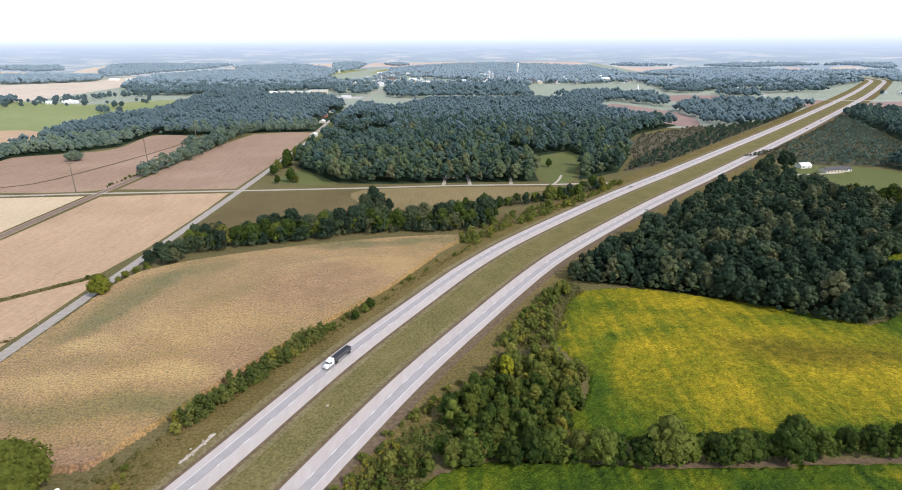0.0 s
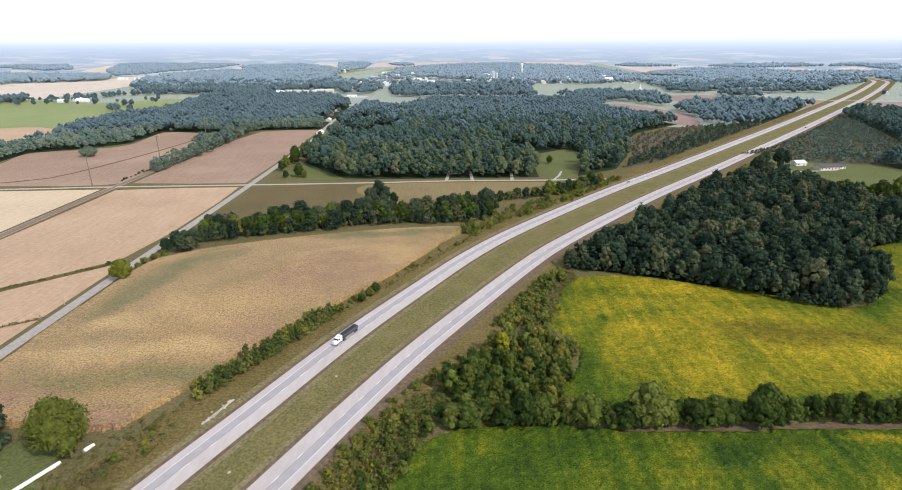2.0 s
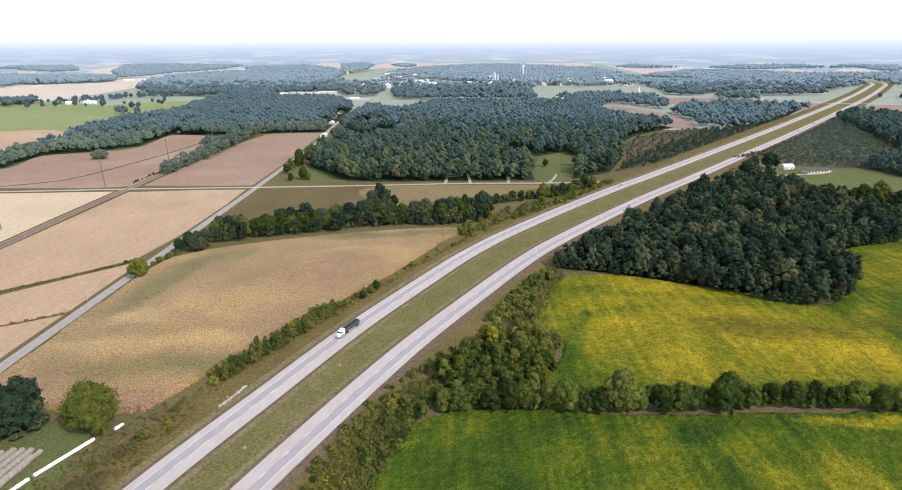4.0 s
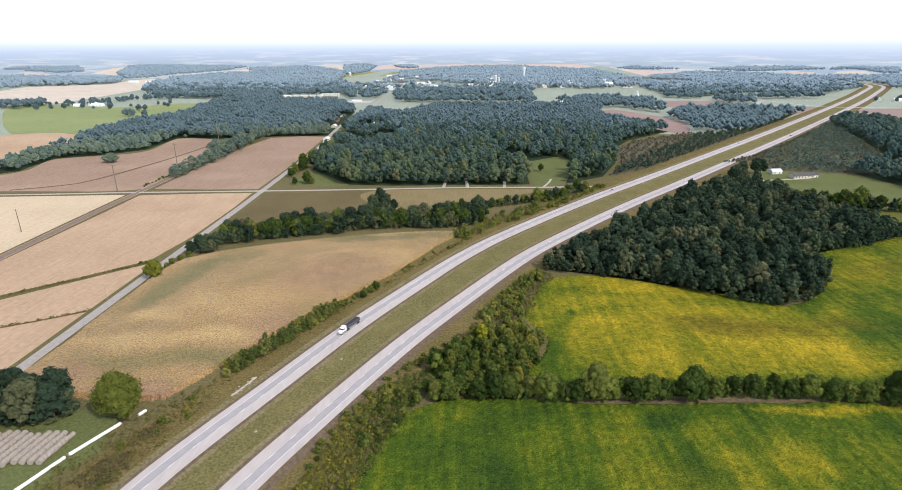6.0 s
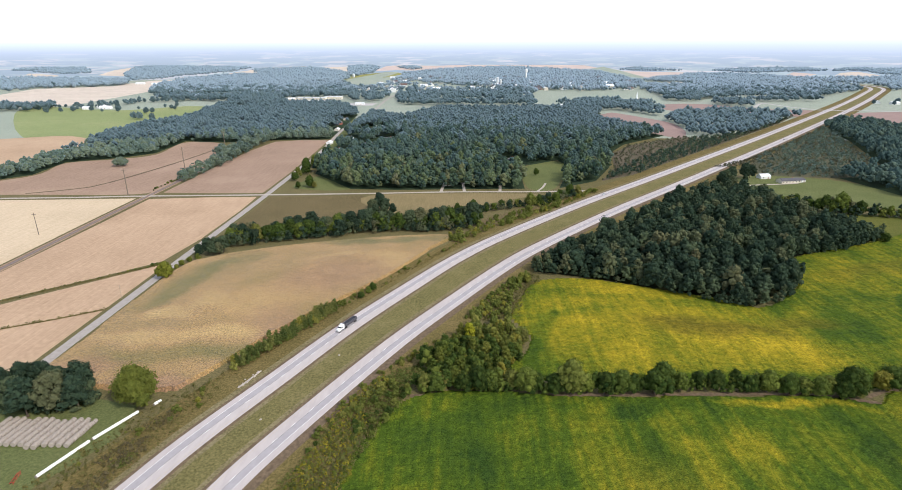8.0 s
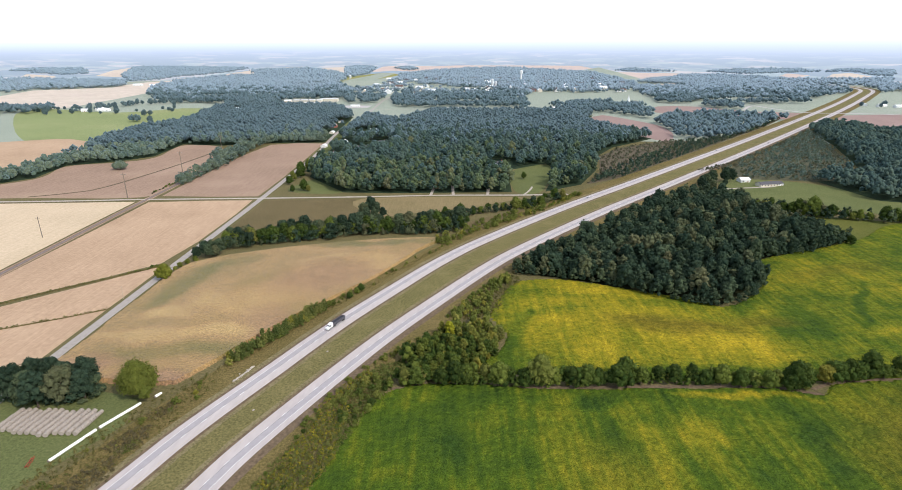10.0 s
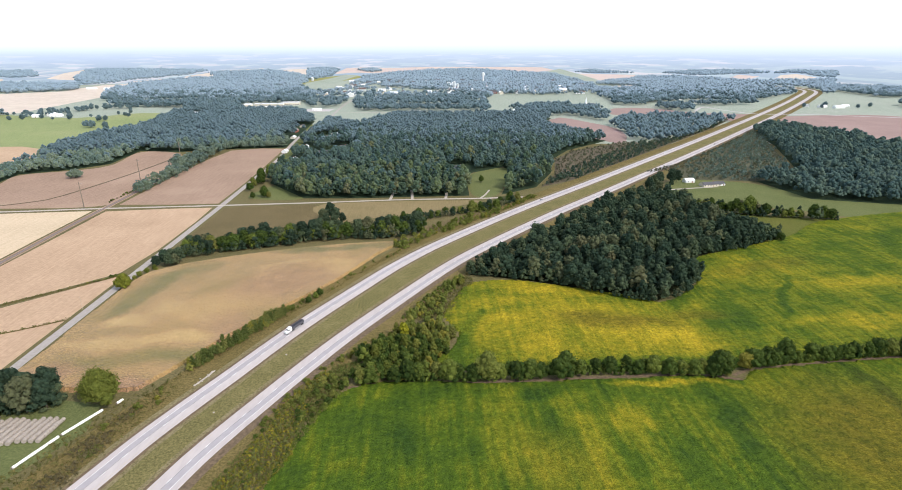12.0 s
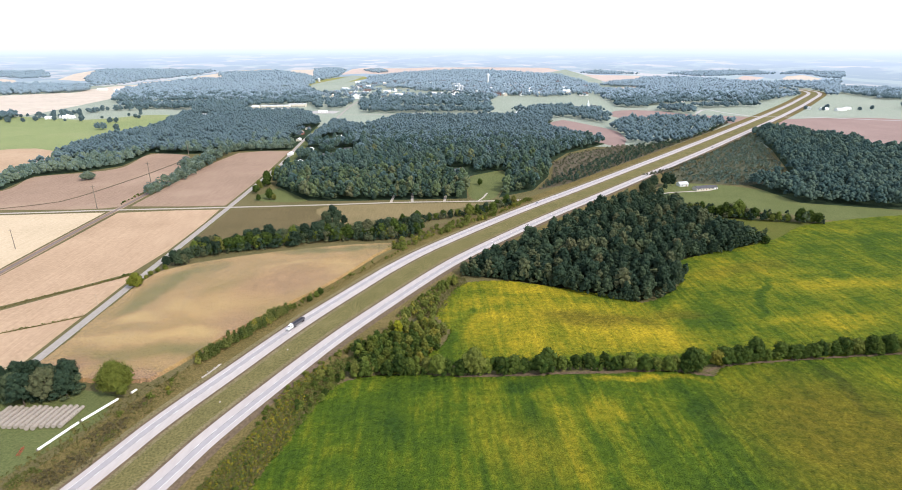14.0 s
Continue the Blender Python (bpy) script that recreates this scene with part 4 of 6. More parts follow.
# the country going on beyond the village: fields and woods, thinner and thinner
# haze again put into the stubble's own colour
HAZY_TAN = soil("hazed_pink_stubble", (0.50, 0.39, 0.34), (0.58, 0.46, 0.41), (0.66, 0.54, 0.48), 10, 0.05)
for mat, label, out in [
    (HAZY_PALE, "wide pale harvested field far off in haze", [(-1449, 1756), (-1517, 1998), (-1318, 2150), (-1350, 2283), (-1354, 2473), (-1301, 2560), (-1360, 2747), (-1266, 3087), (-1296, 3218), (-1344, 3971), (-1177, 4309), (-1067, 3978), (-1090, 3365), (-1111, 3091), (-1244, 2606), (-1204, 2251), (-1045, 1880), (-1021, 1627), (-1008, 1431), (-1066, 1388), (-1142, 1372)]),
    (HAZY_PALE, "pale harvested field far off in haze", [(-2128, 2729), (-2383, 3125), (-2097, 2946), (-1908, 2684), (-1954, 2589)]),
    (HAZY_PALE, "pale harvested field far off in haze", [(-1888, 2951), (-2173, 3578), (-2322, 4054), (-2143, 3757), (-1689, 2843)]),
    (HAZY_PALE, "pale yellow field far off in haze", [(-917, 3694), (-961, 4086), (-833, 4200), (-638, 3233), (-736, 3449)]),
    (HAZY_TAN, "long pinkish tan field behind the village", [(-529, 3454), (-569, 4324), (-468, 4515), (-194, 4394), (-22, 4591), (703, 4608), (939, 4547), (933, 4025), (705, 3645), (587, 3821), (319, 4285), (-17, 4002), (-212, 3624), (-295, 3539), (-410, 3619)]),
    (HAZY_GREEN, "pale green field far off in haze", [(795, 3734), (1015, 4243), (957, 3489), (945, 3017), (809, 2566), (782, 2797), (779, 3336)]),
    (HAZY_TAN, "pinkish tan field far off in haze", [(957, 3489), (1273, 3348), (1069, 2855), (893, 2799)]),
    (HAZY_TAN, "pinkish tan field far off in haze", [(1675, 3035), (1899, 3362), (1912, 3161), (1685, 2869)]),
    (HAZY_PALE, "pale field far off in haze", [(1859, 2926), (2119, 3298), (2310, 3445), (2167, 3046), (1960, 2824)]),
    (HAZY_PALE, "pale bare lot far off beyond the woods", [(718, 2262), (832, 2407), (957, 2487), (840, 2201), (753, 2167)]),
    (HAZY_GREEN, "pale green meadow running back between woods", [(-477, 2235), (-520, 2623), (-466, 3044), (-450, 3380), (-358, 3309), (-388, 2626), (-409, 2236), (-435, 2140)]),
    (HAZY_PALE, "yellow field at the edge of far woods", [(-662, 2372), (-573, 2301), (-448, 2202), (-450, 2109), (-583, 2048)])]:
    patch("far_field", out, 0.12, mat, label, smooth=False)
BEYOND = [
    [(-1539, 1869), (-2077, 2542), (-2050, 2681), (-1767, 2549), (-1521, 2511), (-1326, 2248), (-1318, 2150), (-1517, 1998)],
    [(-2400, 3192), (-2533, 3570), (-2409, 3659), (-2035, 3133), (-2108, 3006)],
    [(-1754, 2954), (-2236, 3951), (-2009, 4061), (-1602, 3965), (-1408, 3870), (-1330, 3287), (-1391, 2797), (-1376, 2515), (-1434, 2472)],
    [(-1204, 2251), (-1223, 2562), (-1180, 2910), (-897, 3160), (-644, 3166), (-520, 2623), (-492, 2303), (-570, 2337), (-685, 2409), (-578, 1891), (-705, 1818), (-906, 1769), (-1005, 1811)],
    [(-1310, 3598), (-1060, 3878), (-899, 3695), (-720, 3374), (-644, 3166), (-897, 3160), (-1074, 3030)],
    [(-641, 3233), (-828, 4200), (-663, 4321), (-572, 3989), (-492, 3169), (-544, 2817)],
    [(-453, 3992), (-353, 4211), (-261, 3801), (-320, 3621)],
    [(-314, 3047), (-202, 3462), (-16, 3807), (307, 4116), (574, 3729), (779, 3336), (769, 2747), (705, 2296), (480, 1916), (200, 2011), (-261, 2541)],
    [(975, 3652), (1142, 3929), (1287, 3576), (1328, 3498), (1019, 3490)],
    [(876, 2702), (1078, 2855), (1191, 3083), (1388, 3087), (1543, 2919), (1531, 2765), (1624, 2585), (1399, 2214), (1170, 2147), (873, 2201), (969, 2487), (845, 2445)],
    [(1500, 3502), (1869, 3851), (2247, 3859), (2188, 3518), (1866, 3361), (1570, 3218)],
    [(1735, 2770), (1920, 2726), (2121, 2828), (1475, 1939), (1489, 2154), (1461, 2280)],
    [(2142, 3441), (2611, 3964), (2951, 3971), (2239, 2990), (2209, 3107), (2360, 3522)],
    [(-2696, 3403), (-3025, 4038), (-2700, 4045), (-2467, 3749), (-2456, 3409)],
    [(928, 2203), (1106, 2145), (1259, 2120), (1066, 1794), (960, 1813), (806, 1831)],
    [(684, 2262), (861, 2170), (903, 2141), (688, 1667), (596, 1665), (624, 1919)]]
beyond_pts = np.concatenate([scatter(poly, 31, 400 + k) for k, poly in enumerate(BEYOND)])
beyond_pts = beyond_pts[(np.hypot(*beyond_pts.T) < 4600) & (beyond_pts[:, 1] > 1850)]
# palest leaf colour, with the most haze painted in
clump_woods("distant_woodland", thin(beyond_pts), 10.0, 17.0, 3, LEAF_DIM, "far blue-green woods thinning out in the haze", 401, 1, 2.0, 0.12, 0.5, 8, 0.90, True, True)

# glowing backdrop to the horizon, haze painted in, so far off that it stands still
R_NEAR, R_FAR, H_FAR = 2900.0, 4680.0, 150.0
HAZE = bpy.data.materials.new("hazy_distance_glow")
HAZE.use_nodes = True
hn, hl = HAZE.node_tree.nodes, HAZE.node_tree.links
hn.remove(hn["Principled BSDF"])


def hmath(how, a, b=0.0):
    n = hn.new("ShaderNodeMath")
    n.operation = how
    for sock, v in zip(n.inputs, (a, b)):
        if hasattr(v, "links"):
            hl.new(v, sock)
        else:
            sock.default_value = v
    return n.outputs[0]


def hnoise(scale, detail, vec):
    n = hn.new("ShaderNodeTexNoise")
    n.inputs["Scale"].default_value, n.inputs["Detail"].default_value, n.inputs["Roughness"].default_value = scale, detail, 0.6
    hl.new(vec, n.inputs["Vector"])
    return n


hz = hn.new("ShaderNodeSeparateXYZ")
hl.new(hn.new("ShaderNodeNewGeometry").outputs["Position"], hz.inputs[0])
# on the wall, what stands higher lies farther back
back = hmath("DIVIDE", H_FAR, hmath("MAXIMUM", hmath("SUBTRACT", H_FAR, hz.outputs["Z"]), 9.0))
hco = hn.new("ShaderNodeCombineXYZ")
hl.new(hmath("MULTIPLY", hz.outputs["X"], 2.5), hco.inputs[0])
hl.new(hmath("ADD", hmath("MULTIPLY", hz.outputs["Y"], 0.6), hmath("MULTIPLY", hz.outputs["Z"], 30.0)), hco.inputs[1])
# farmland: squarish fields of several tones, woods over them in long uneven bands
hwarp = hnoise(0.004, 3.0, hco.outputs[0])
hpush = hn.new("ShaderNodeVectorMath")
hpush.operation = "MULTIPLY_ADD"
hl.new(hwarp.outputs["Color"], hpush.inputs[0])
hpush.inputs[1].default_value = (260, 260, 0)
hl.new(hco.outputs[0], hpush.inputs[2])
hcell = hn.new("ShaderNodeTexVoronoi")
hcell.distance = "CHEBYCHEV"
hcell.inputs["Scale"].default_value = 0.0021
hl.new(hpush.outputs[0], hcell.inputs["Vector"])
hsep = hn.new("ShaderNodeSeparateColor")
hl.new(hcell.outputs["Color"], hsep.inputs[0])
hfield = hn.new("ShaderNodeValToRGB")
hfield.color_ramp.interpolation = "CONSTANT"
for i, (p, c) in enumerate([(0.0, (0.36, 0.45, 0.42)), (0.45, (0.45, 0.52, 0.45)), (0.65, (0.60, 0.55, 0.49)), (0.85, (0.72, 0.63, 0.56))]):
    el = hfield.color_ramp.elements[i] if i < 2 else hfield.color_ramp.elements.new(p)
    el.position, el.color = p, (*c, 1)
hl.new(hsep.outputs[0], hfield.inputs["Fac"])
hwood = hn.new("ShaderNodeMapRange")
hwood.interpolation_type = "SMOOTHSTEP"
hwood.inputs["From Min"].default_value, hwood.inputs["From Max"].default_value = 0.42, 0.52
hl.new(hnoise(0.0016, 6.0, hpush.outputs[0]).outputs["Fac"], hwood.inputs["Value"])
hland = hn.new("ShaderNodeMix")
hland.data_type = "RGBA"
hl.new(hwood.outputs[0], hland.inputs[0])
hl.new(hfield.outputs[0], hland.inputs[6])
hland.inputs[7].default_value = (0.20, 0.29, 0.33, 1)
# painted haze: the emission turns pale blue with distance
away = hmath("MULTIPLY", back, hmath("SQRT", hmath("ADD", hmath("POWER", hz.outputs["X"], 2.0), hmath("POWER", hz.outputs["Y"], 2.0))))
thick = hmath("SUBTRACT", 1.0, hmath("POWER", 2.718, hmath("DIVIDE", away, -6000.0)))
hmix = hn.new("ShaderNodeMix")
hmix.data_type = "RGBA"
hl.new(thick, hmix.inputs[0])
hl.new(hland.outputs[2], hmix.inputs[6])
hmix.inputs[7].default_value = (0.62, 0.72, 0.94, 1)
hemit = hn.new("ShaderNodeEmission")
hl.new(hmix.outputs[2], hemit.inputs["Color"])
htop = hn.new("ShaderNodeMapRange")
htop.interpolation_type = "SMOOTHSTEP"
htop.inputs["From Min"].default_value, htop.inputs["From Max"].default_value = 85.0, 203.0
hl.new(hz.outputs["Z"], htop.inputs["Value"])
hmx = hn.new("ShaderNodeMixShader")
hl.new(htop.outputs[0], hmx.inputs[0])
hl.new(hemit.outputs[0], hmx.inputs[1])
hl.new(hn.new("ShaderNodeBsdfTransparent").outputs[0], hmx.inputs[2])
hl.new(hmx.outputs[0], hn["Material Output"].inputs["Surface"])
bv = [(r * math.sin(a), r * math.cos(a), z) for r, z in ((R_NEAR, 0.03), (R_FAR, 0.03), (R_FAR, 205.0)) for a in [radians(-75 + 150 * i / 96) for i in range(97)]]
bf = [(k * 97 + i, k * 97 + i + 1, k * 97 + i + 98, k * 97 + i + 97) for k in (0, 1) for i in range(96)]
tagged(new("backdrop", raw_mesh("backdrop", bv, bf, HAZE)), "glowing backdrop of far country with pale blue haze painted in", "backdrop", kind="structure")


# ---- things: helpers ----
def part(name, bm, mat, parent, label=""):
    me = bpy.data.meshes.new(name)
    bm.to_mesh(me)
    bm.free()
    me.materials.append(mat)
    ob = new(name, me)
    ob.parent = parent
    return tagged(ob, label) if label else ob


def box(bm, x, y, z, sx, sy, sz, bevel=0.0):
    """A box with its middle at x, y and its foot at z."""
    made = bmesh.ops.create_cube(bm, size=1, matrix=Matrix.Translation((x, y, z + sz / 2)) @ Matrix.Diagonal((sx, sy, sz, 1)))
    if bevel:
        es = list({e for v in made["verts"] for e in v.link_edges})
        bmesh.ops.bevel(bm, geom=es, offset=bevel, segments=2, profile=0.6, affect="EDGES")


def rod(bm, a, b, r, r2=None, seg=8):
    a, b = Vector(a), Vector(b)
    d = b - a
    m = Matrix.Translation((a + b) / 2) @ d.to_track_quat("Z", "Y").to_matrix().to_4x4()
    bmesh.ops.create_cone(bm, cap_ends=True, segments=seg, radius1=r, radius2=r if r2 is None else r2, depth=d.length, matrix=m)


def at(x, y, turn=0.0, scale=1.0, z=0.0):
    return pose(x, y, z, 0, 0, turn) @ Matrix.Scale(scale, 4)


class Kind:
    """A few built examples of a thing, planted again and again."""

    def __init__(self, examples):
        self.examples, self.used, self.n = examples, [False] * len(examples), 0

    def put(self, m, label, category, group="", pick=None):
        i = self.n % len(self.examples) if pick is None else pick
        self.n += 1
        ob = self.examples[i]
        if self.used[i]:
            ob = copy_thing(ob, m)
        else:
            self.used[i] = True
            ob.matrix_basis = m
        return tagged(ob, label, category, group)


# ---- single trees, hedgerows ----
BIG = Kind([make_tree(100 + i, 15 + i % 3, 5.6 + 0.4 * (i % 2), 1.0, 1500, 0.62, LEAF, 32, 0.15 * (i % 3)) for i in range(6)])
HEDGE = Kind([make_tree(120 + i, 10 + i % 3, 4.2 + 0.4 * (i % 2), 0.3, 1100, 0.46, LEAF_HEDGE, 20, 0.2 * (i % 3)) for i in range(6)])
GREEN = Kind([make_tree(140 + i, 10, 4.6, 0.5, 1000, 0.48, LEAF_OLIVE, 18) for i in range(3)])
# far-off trees, their leaf colour lightened and blued as haze
HAZED_TREE = Kind([make_tree(160 + i, 13, 6.0, 0.8, 420, 1.4, LEAF_FAR, 16) for i in range(3)])
YELLOW_GREEN = Kind([make_tree(152, 12, 6.2, 0.6, 1400, 0.5, foliage("yellow_green_leaves", (0.11, 0.13, 0.02), (0.17, 0.18, 0.026), (0.24, 0.23, 0.04), 0.0, 0.0, (0.2, 0.22, 0.03), 0.2, 0.4), 32, 0.15)])
YELLOW = Kind([make_tree(150, 10, 3.0, 1.0, 800, 0.55, LEAF_YELLOW, 14, 0.3)])


def make_shrub(seed, h, r, n, size, mat):
    rng = np.random.default_rng(seed)
    root = new("shrub")
    c = new("foliage", crown_mesh(rng, h, r, 0.1, 7, 0.0, n, size, mat))
    bm = bmesh.new()
    for i in range(5):
        a = i * 1.26 + rng.uniform(0, 0.6)
        rod(bm, (0, 0, -0.1), (math.cos(a) * r * 0.5, math.sin(a) * r * 0.5, h * 0.6), 0.05, 0.02, 5)
    c.parent = root
    part("stem", bm, BARK, root)
    return root


THICKET = Kind([make_tree(180 + i, 9 + i % 3, 2.7 + 0.3 * (i % 2), 0.2, 620, 0.44, (LEAF_HEDGE, LEAF_HEDGE, LEAF_OLIVE)[i % 3], 17, 0.5) for i in range(6)])
SHRUB = Kind([make_shrub(200 + i, 3.0 + 0.3 * (i % 3), 1.9, 260, 0.38, LEAF_SCRUB) for i in range(5)])
DARK_SHRUB = Kind([make_shrub(220 + i, 3.2, 2.0, 260, 0.5, LEAF_HEDGE) for i in range(4)])
rt = random.Random(4)


def row(kind, pts, gap, wobble, lo, hi, label, category, group, skip=0.0, z=0.0):
    """Plants along a line, unevenly."""
    path = spline(pts, gap)
    for x, y in path:
        if rt.random() < skip:
            continue
        kind.put(at(x + rt.gauss(0, wobble), y + rt.gauss(0, wobble), rt.uniform(0, 360), rt.uniform(lo, hi), z), label, category, group)


# hedgerow between the two soybean fields
HR = [(-4, 194), (22, 196), (70, 194), (120, 198), (176, 195)]
HR2 = [(203, 200), (258, 207), (318, 211), (380, 214), (450, 217)]
row(HEDGE, HR, 6.4, 0.9, 0.85, 1.3, "leafy green hedgerow tree between soybean fields", "tree", "hedgerow trees")
row(HEDGE, [(182, 194), (190, 196)], 4.0, 0.6, 1.1, 1.25, "taller leafy hedgerow tree beside a field gap", "tree", "hedgerow trees")
row(HEDGE, HR2, 6.6, 0.9, 0.75, 1.3, "leafy green hedgerow tree between soybean fields", "tree", "hedgerow trees")


def along(pts, gap, wobble, seed):
    rng = np.random.default_rng(seed)
    p = spline(pts, gap)
    return p + rng.normal(0, wobble, p.shape)


clump_woods("hedgerow_undergrowth", np.concatenate([along(HR, 2.4, 1.0, 61), along([(182, 193), (191, 195)], 2.0, 0.8, 62), along(HR2, 2.6, 1.0, 63)]), 6.5, 2.6, 6, LEAF_HEDGE, "dense leafy undergrowth filling the hedgerow", 64, 160, 0.44, 0.28, 0.0)
# thicket beside the highway
TH = [(-14, 196), (30, 198), (42, 222), (48, 248), (38, 262), (20, 256), (6, 238), (-8, 212)]
LIGHT_THICKET = Kind([make_tree(190 + i, 8 + i % 2, 2.8, 0.2, 560, 0.44, LEAF_OLIVE, 16, 0.5) for i in range(3)])


def off_gap(pts):
    """Leaves the small grassy opening at the highway corner free."""
    return pts[np.hypot((pts[:, 0] + 12) * 0.9, pts[:, 1] - 206) > 9.0]


for x, y in off_gap(scatter(TH, 5.4, 31)):
    if math.hypot(x - 17, y - 240) > 4:
        light = y + 0.25 * x > 240 + rt.uniform(-9, 9)
        (LIGHT_THICKET if light else THICKET).put(at(x, y, rt.uniform(0, 360), rt.uniform(0.6, 0.95) if light else rt.uniform(0.75, 1.2)), "light olive young tree in a thicket beside the highway" if light else "upright leafy young tree in a thicket beside the highway", "tree", "thicket trees")
under = off_gap(scatter(TH, 3.2, 65))
pale = under[:, 1] + 0.25 * under[:, 0] > 236
clump_woods("thicket_undergrowth", under[~pale], 6.5, 2.6, 6, LEAF_HEDGE, "dense leafy undergrowth of the roadside thicket", 66, 150, 0.44, 0.3, 0.0)
clump_woods("thicket_undergrowth", under[pale][::2], 4.5, 2.4, 6, LEAF_SCRUB, "light olive undergrowth of the roadside thicket", 67, 150, 0.44, 0.3, 0.0)
patch("grass_opening", [(-20, 199), (-17, 208), (-10, 215), (-4, 214), (-4, 206), (-9, 200), (-15, 196)], 0.19, grass("fresh_verge_grass", (0.06, 0.10, 0.02), (0.09, 0.135, 0.026), (0.13, 0.165, 0.04), 0.03), "fresh green grass in a gap of the thicket", category="grass")
YELLOW.put(at(17, 240, 20, 1.1), "bright yellow-green turning tree in a thicket", "tree")
for x, y in scatter([(24, 262), (40, 268), (44, 300), (58, 332), (44, 318), (28, 290), (14, 266)], 7.5, 32):
    SHRUB.put(at(x, y, rt.uniform(0, 360), rt.uniform(0.8, 1.4)), "olive scrub bush beside the highway fence line", "shrub", "roadside scrub")
clump_woods("roadside_growth", scatter([(26, 262), (41, 268), (46, 300), (59, 332), (44, 318), (28, 290), (14, 266)], 3.9, 34), 3.4, 1.7, 5, LEAF_SCRUB, "bright olive scrub filling the roadside bank", 35, 90, 0.4, 0.35, 0.0)
for x, y in [(52, 322), (56, 318), (50, 316)]:
    GREEN.put(at(x, y, rt.uniform(0, 360), rt.uniform(0.5, 0.62)), "round grey-green bush at the field corner", "shrub")
for x, y in off_gap(scatter([(-24, 160), (-13, 184), (-6, 205), (-16, 210), (-26, 196), (-32, 176), (-32, 166)], 4.0, 33)):
    (SHRUB if rt.random() < 0.45 else DARK_SHRUB).put(at(x, y, rt.uniform(0, 360), rt.uniform(0.5, 1.2)), "leafy bush between highway and soybean field", "shrub", "roadside scrub")
for x, y, k in [(-41, 128, 1.1), (-43, 125, 0.8), (-38, 132, 0.6), (-33, 141, 0.55), (-28, 155, 1.0), (-30, 160, 0.9), (-29, 165, 1.1), (-31, 170, 0.8), (-26, 150, 0.8), (-46, 116, 0.7), (-42, 109, 0.9), (-50, 103, 0.8), (-24, 146, 0.6), (-44, 157, 0.8), (-46, 153, 0.6), (-52, 132, 0.5)]:
    DARK_SHRUB.put(at(x, y, rt.uniform(0, 360), k), "dark green bush among goldenrod on the bank", "shrub", "roadside scrub")
for x, y in off_gap(scatter([(-46, 160), (-41, 178), (-32, 198), (-18, 222), (-4, 240), (0, 236), (-12, 214), (-26, 190), (-36, 166)], 4.2, 38)):
    SHRUB.put(at(x, y, rt.uniform(0, 360), rt.uniform(0.4, 0.85)), "pale olive scrub bush on the highway bank", "shrub", "roadside scrub")
# left of the highway, below the corn
clump_woods("roadside_saplings", scatter([(-100, 214), (-88, 236), (-74, 262), (-64, 278), (-60, 274), (-68, 256), (-80, 234), (-93, 212)], 2.3, 36), 5.4, 1.6, 9, LEAF_SAPLING, "upright leafy saplings crowded between corn and highway", 37, 170, 0.42, 0.3, 0.05, 8, 0.7, False)
row(SHRUB, [(-98, 212), (-85, 234), (-70, 262), (-58, 282), (-48, 300)], 3.6, 1.6, 0.5, 1.1, "leafy olive-green bush between corn and highway", "shrub", "roadside scrub")
row(SHRUB, [(-54, 286), (-40, 312), (-24, 342), (-6, 372), (10, 394)], 5.0, 1.4, 0.35, 0.8, "small dry olive bush beside the corn", "shrub", "roadside scrub", 0.2)
woods("roadside_growth", np.concatenate([along([(4, 398), (34, 430), (70, 466), (114, 516), (154, 566)], 2.6, 2.0, 76), along([(-2, 402), (26, 436), (62, 474), (104, 522)], 4.0, 2.0, 77)]), 4.0, 2.5, 130, 0.62, LEAF_SCRUB, "young green trees and scrub beside the highway verge", 78, 3, 6, 0.3, 8, 0.05)
row(HEDGE, [(-50, 291), (-46, 298), (-43, 303)], 4.0, 0.8, 0.36, 0.5, "dense rounded bush beside the corn", "shrub", "roadside scrub")
row(SHRUB, [(-103, 194), (-104, 180), (-109, 173), (-114, 168), (-118, 160)], 4.0, 1.6, 0.4, 1.0, "scrubby green bush on the weedy bank", "shrub", "roadside scrub")
row(SHRUB, [(-128, 142), (-116, 166), (-120, 146)], 7.0, 2.0, 0.3, 0.55, "low brown-green bush on the weedy bank", "shrub", "roadside scrub")
# tree line above the corn
TL = [(-168, 384), (-141, 398), (-104, 410), (-65, 424), (-22, 428), (5, 431), (24, 444)]
row(BIG, [(x, y + 5) for x, y in TL], 8.0, 1.8, 0.9, 1.2, "tall dark green tree in the line above the corn", "tree", "tree line")
row(HEDGE, [(x, y + 1) for x, y in TL], 7.0, 1.8, 1.15, 1.6, "tall leafy green tree in the line above the corn", "tree", "tree line")
woods("tree_line_undergrowth", np.concatenate([along([(x, y - 4) for x, y in TL], 3.2, 1.6, 67), along([(x, y + 4) for x, y in TL], 4.0, 1.6, 68)]), 10.0, 4.0, 260, 0.7, LEAF, "dense green growth filling the tree line above the corn", 69, 3, 6, 0.3, 8, 0.05)
SH = [(7, 474), (43, 489), (87, 509), (130, 545)]
row(HEDGE, SH, 9.0, 1.6, 0.8, 1.1, "green tree in a short hedgerow", "tree", "hedgerow trees")
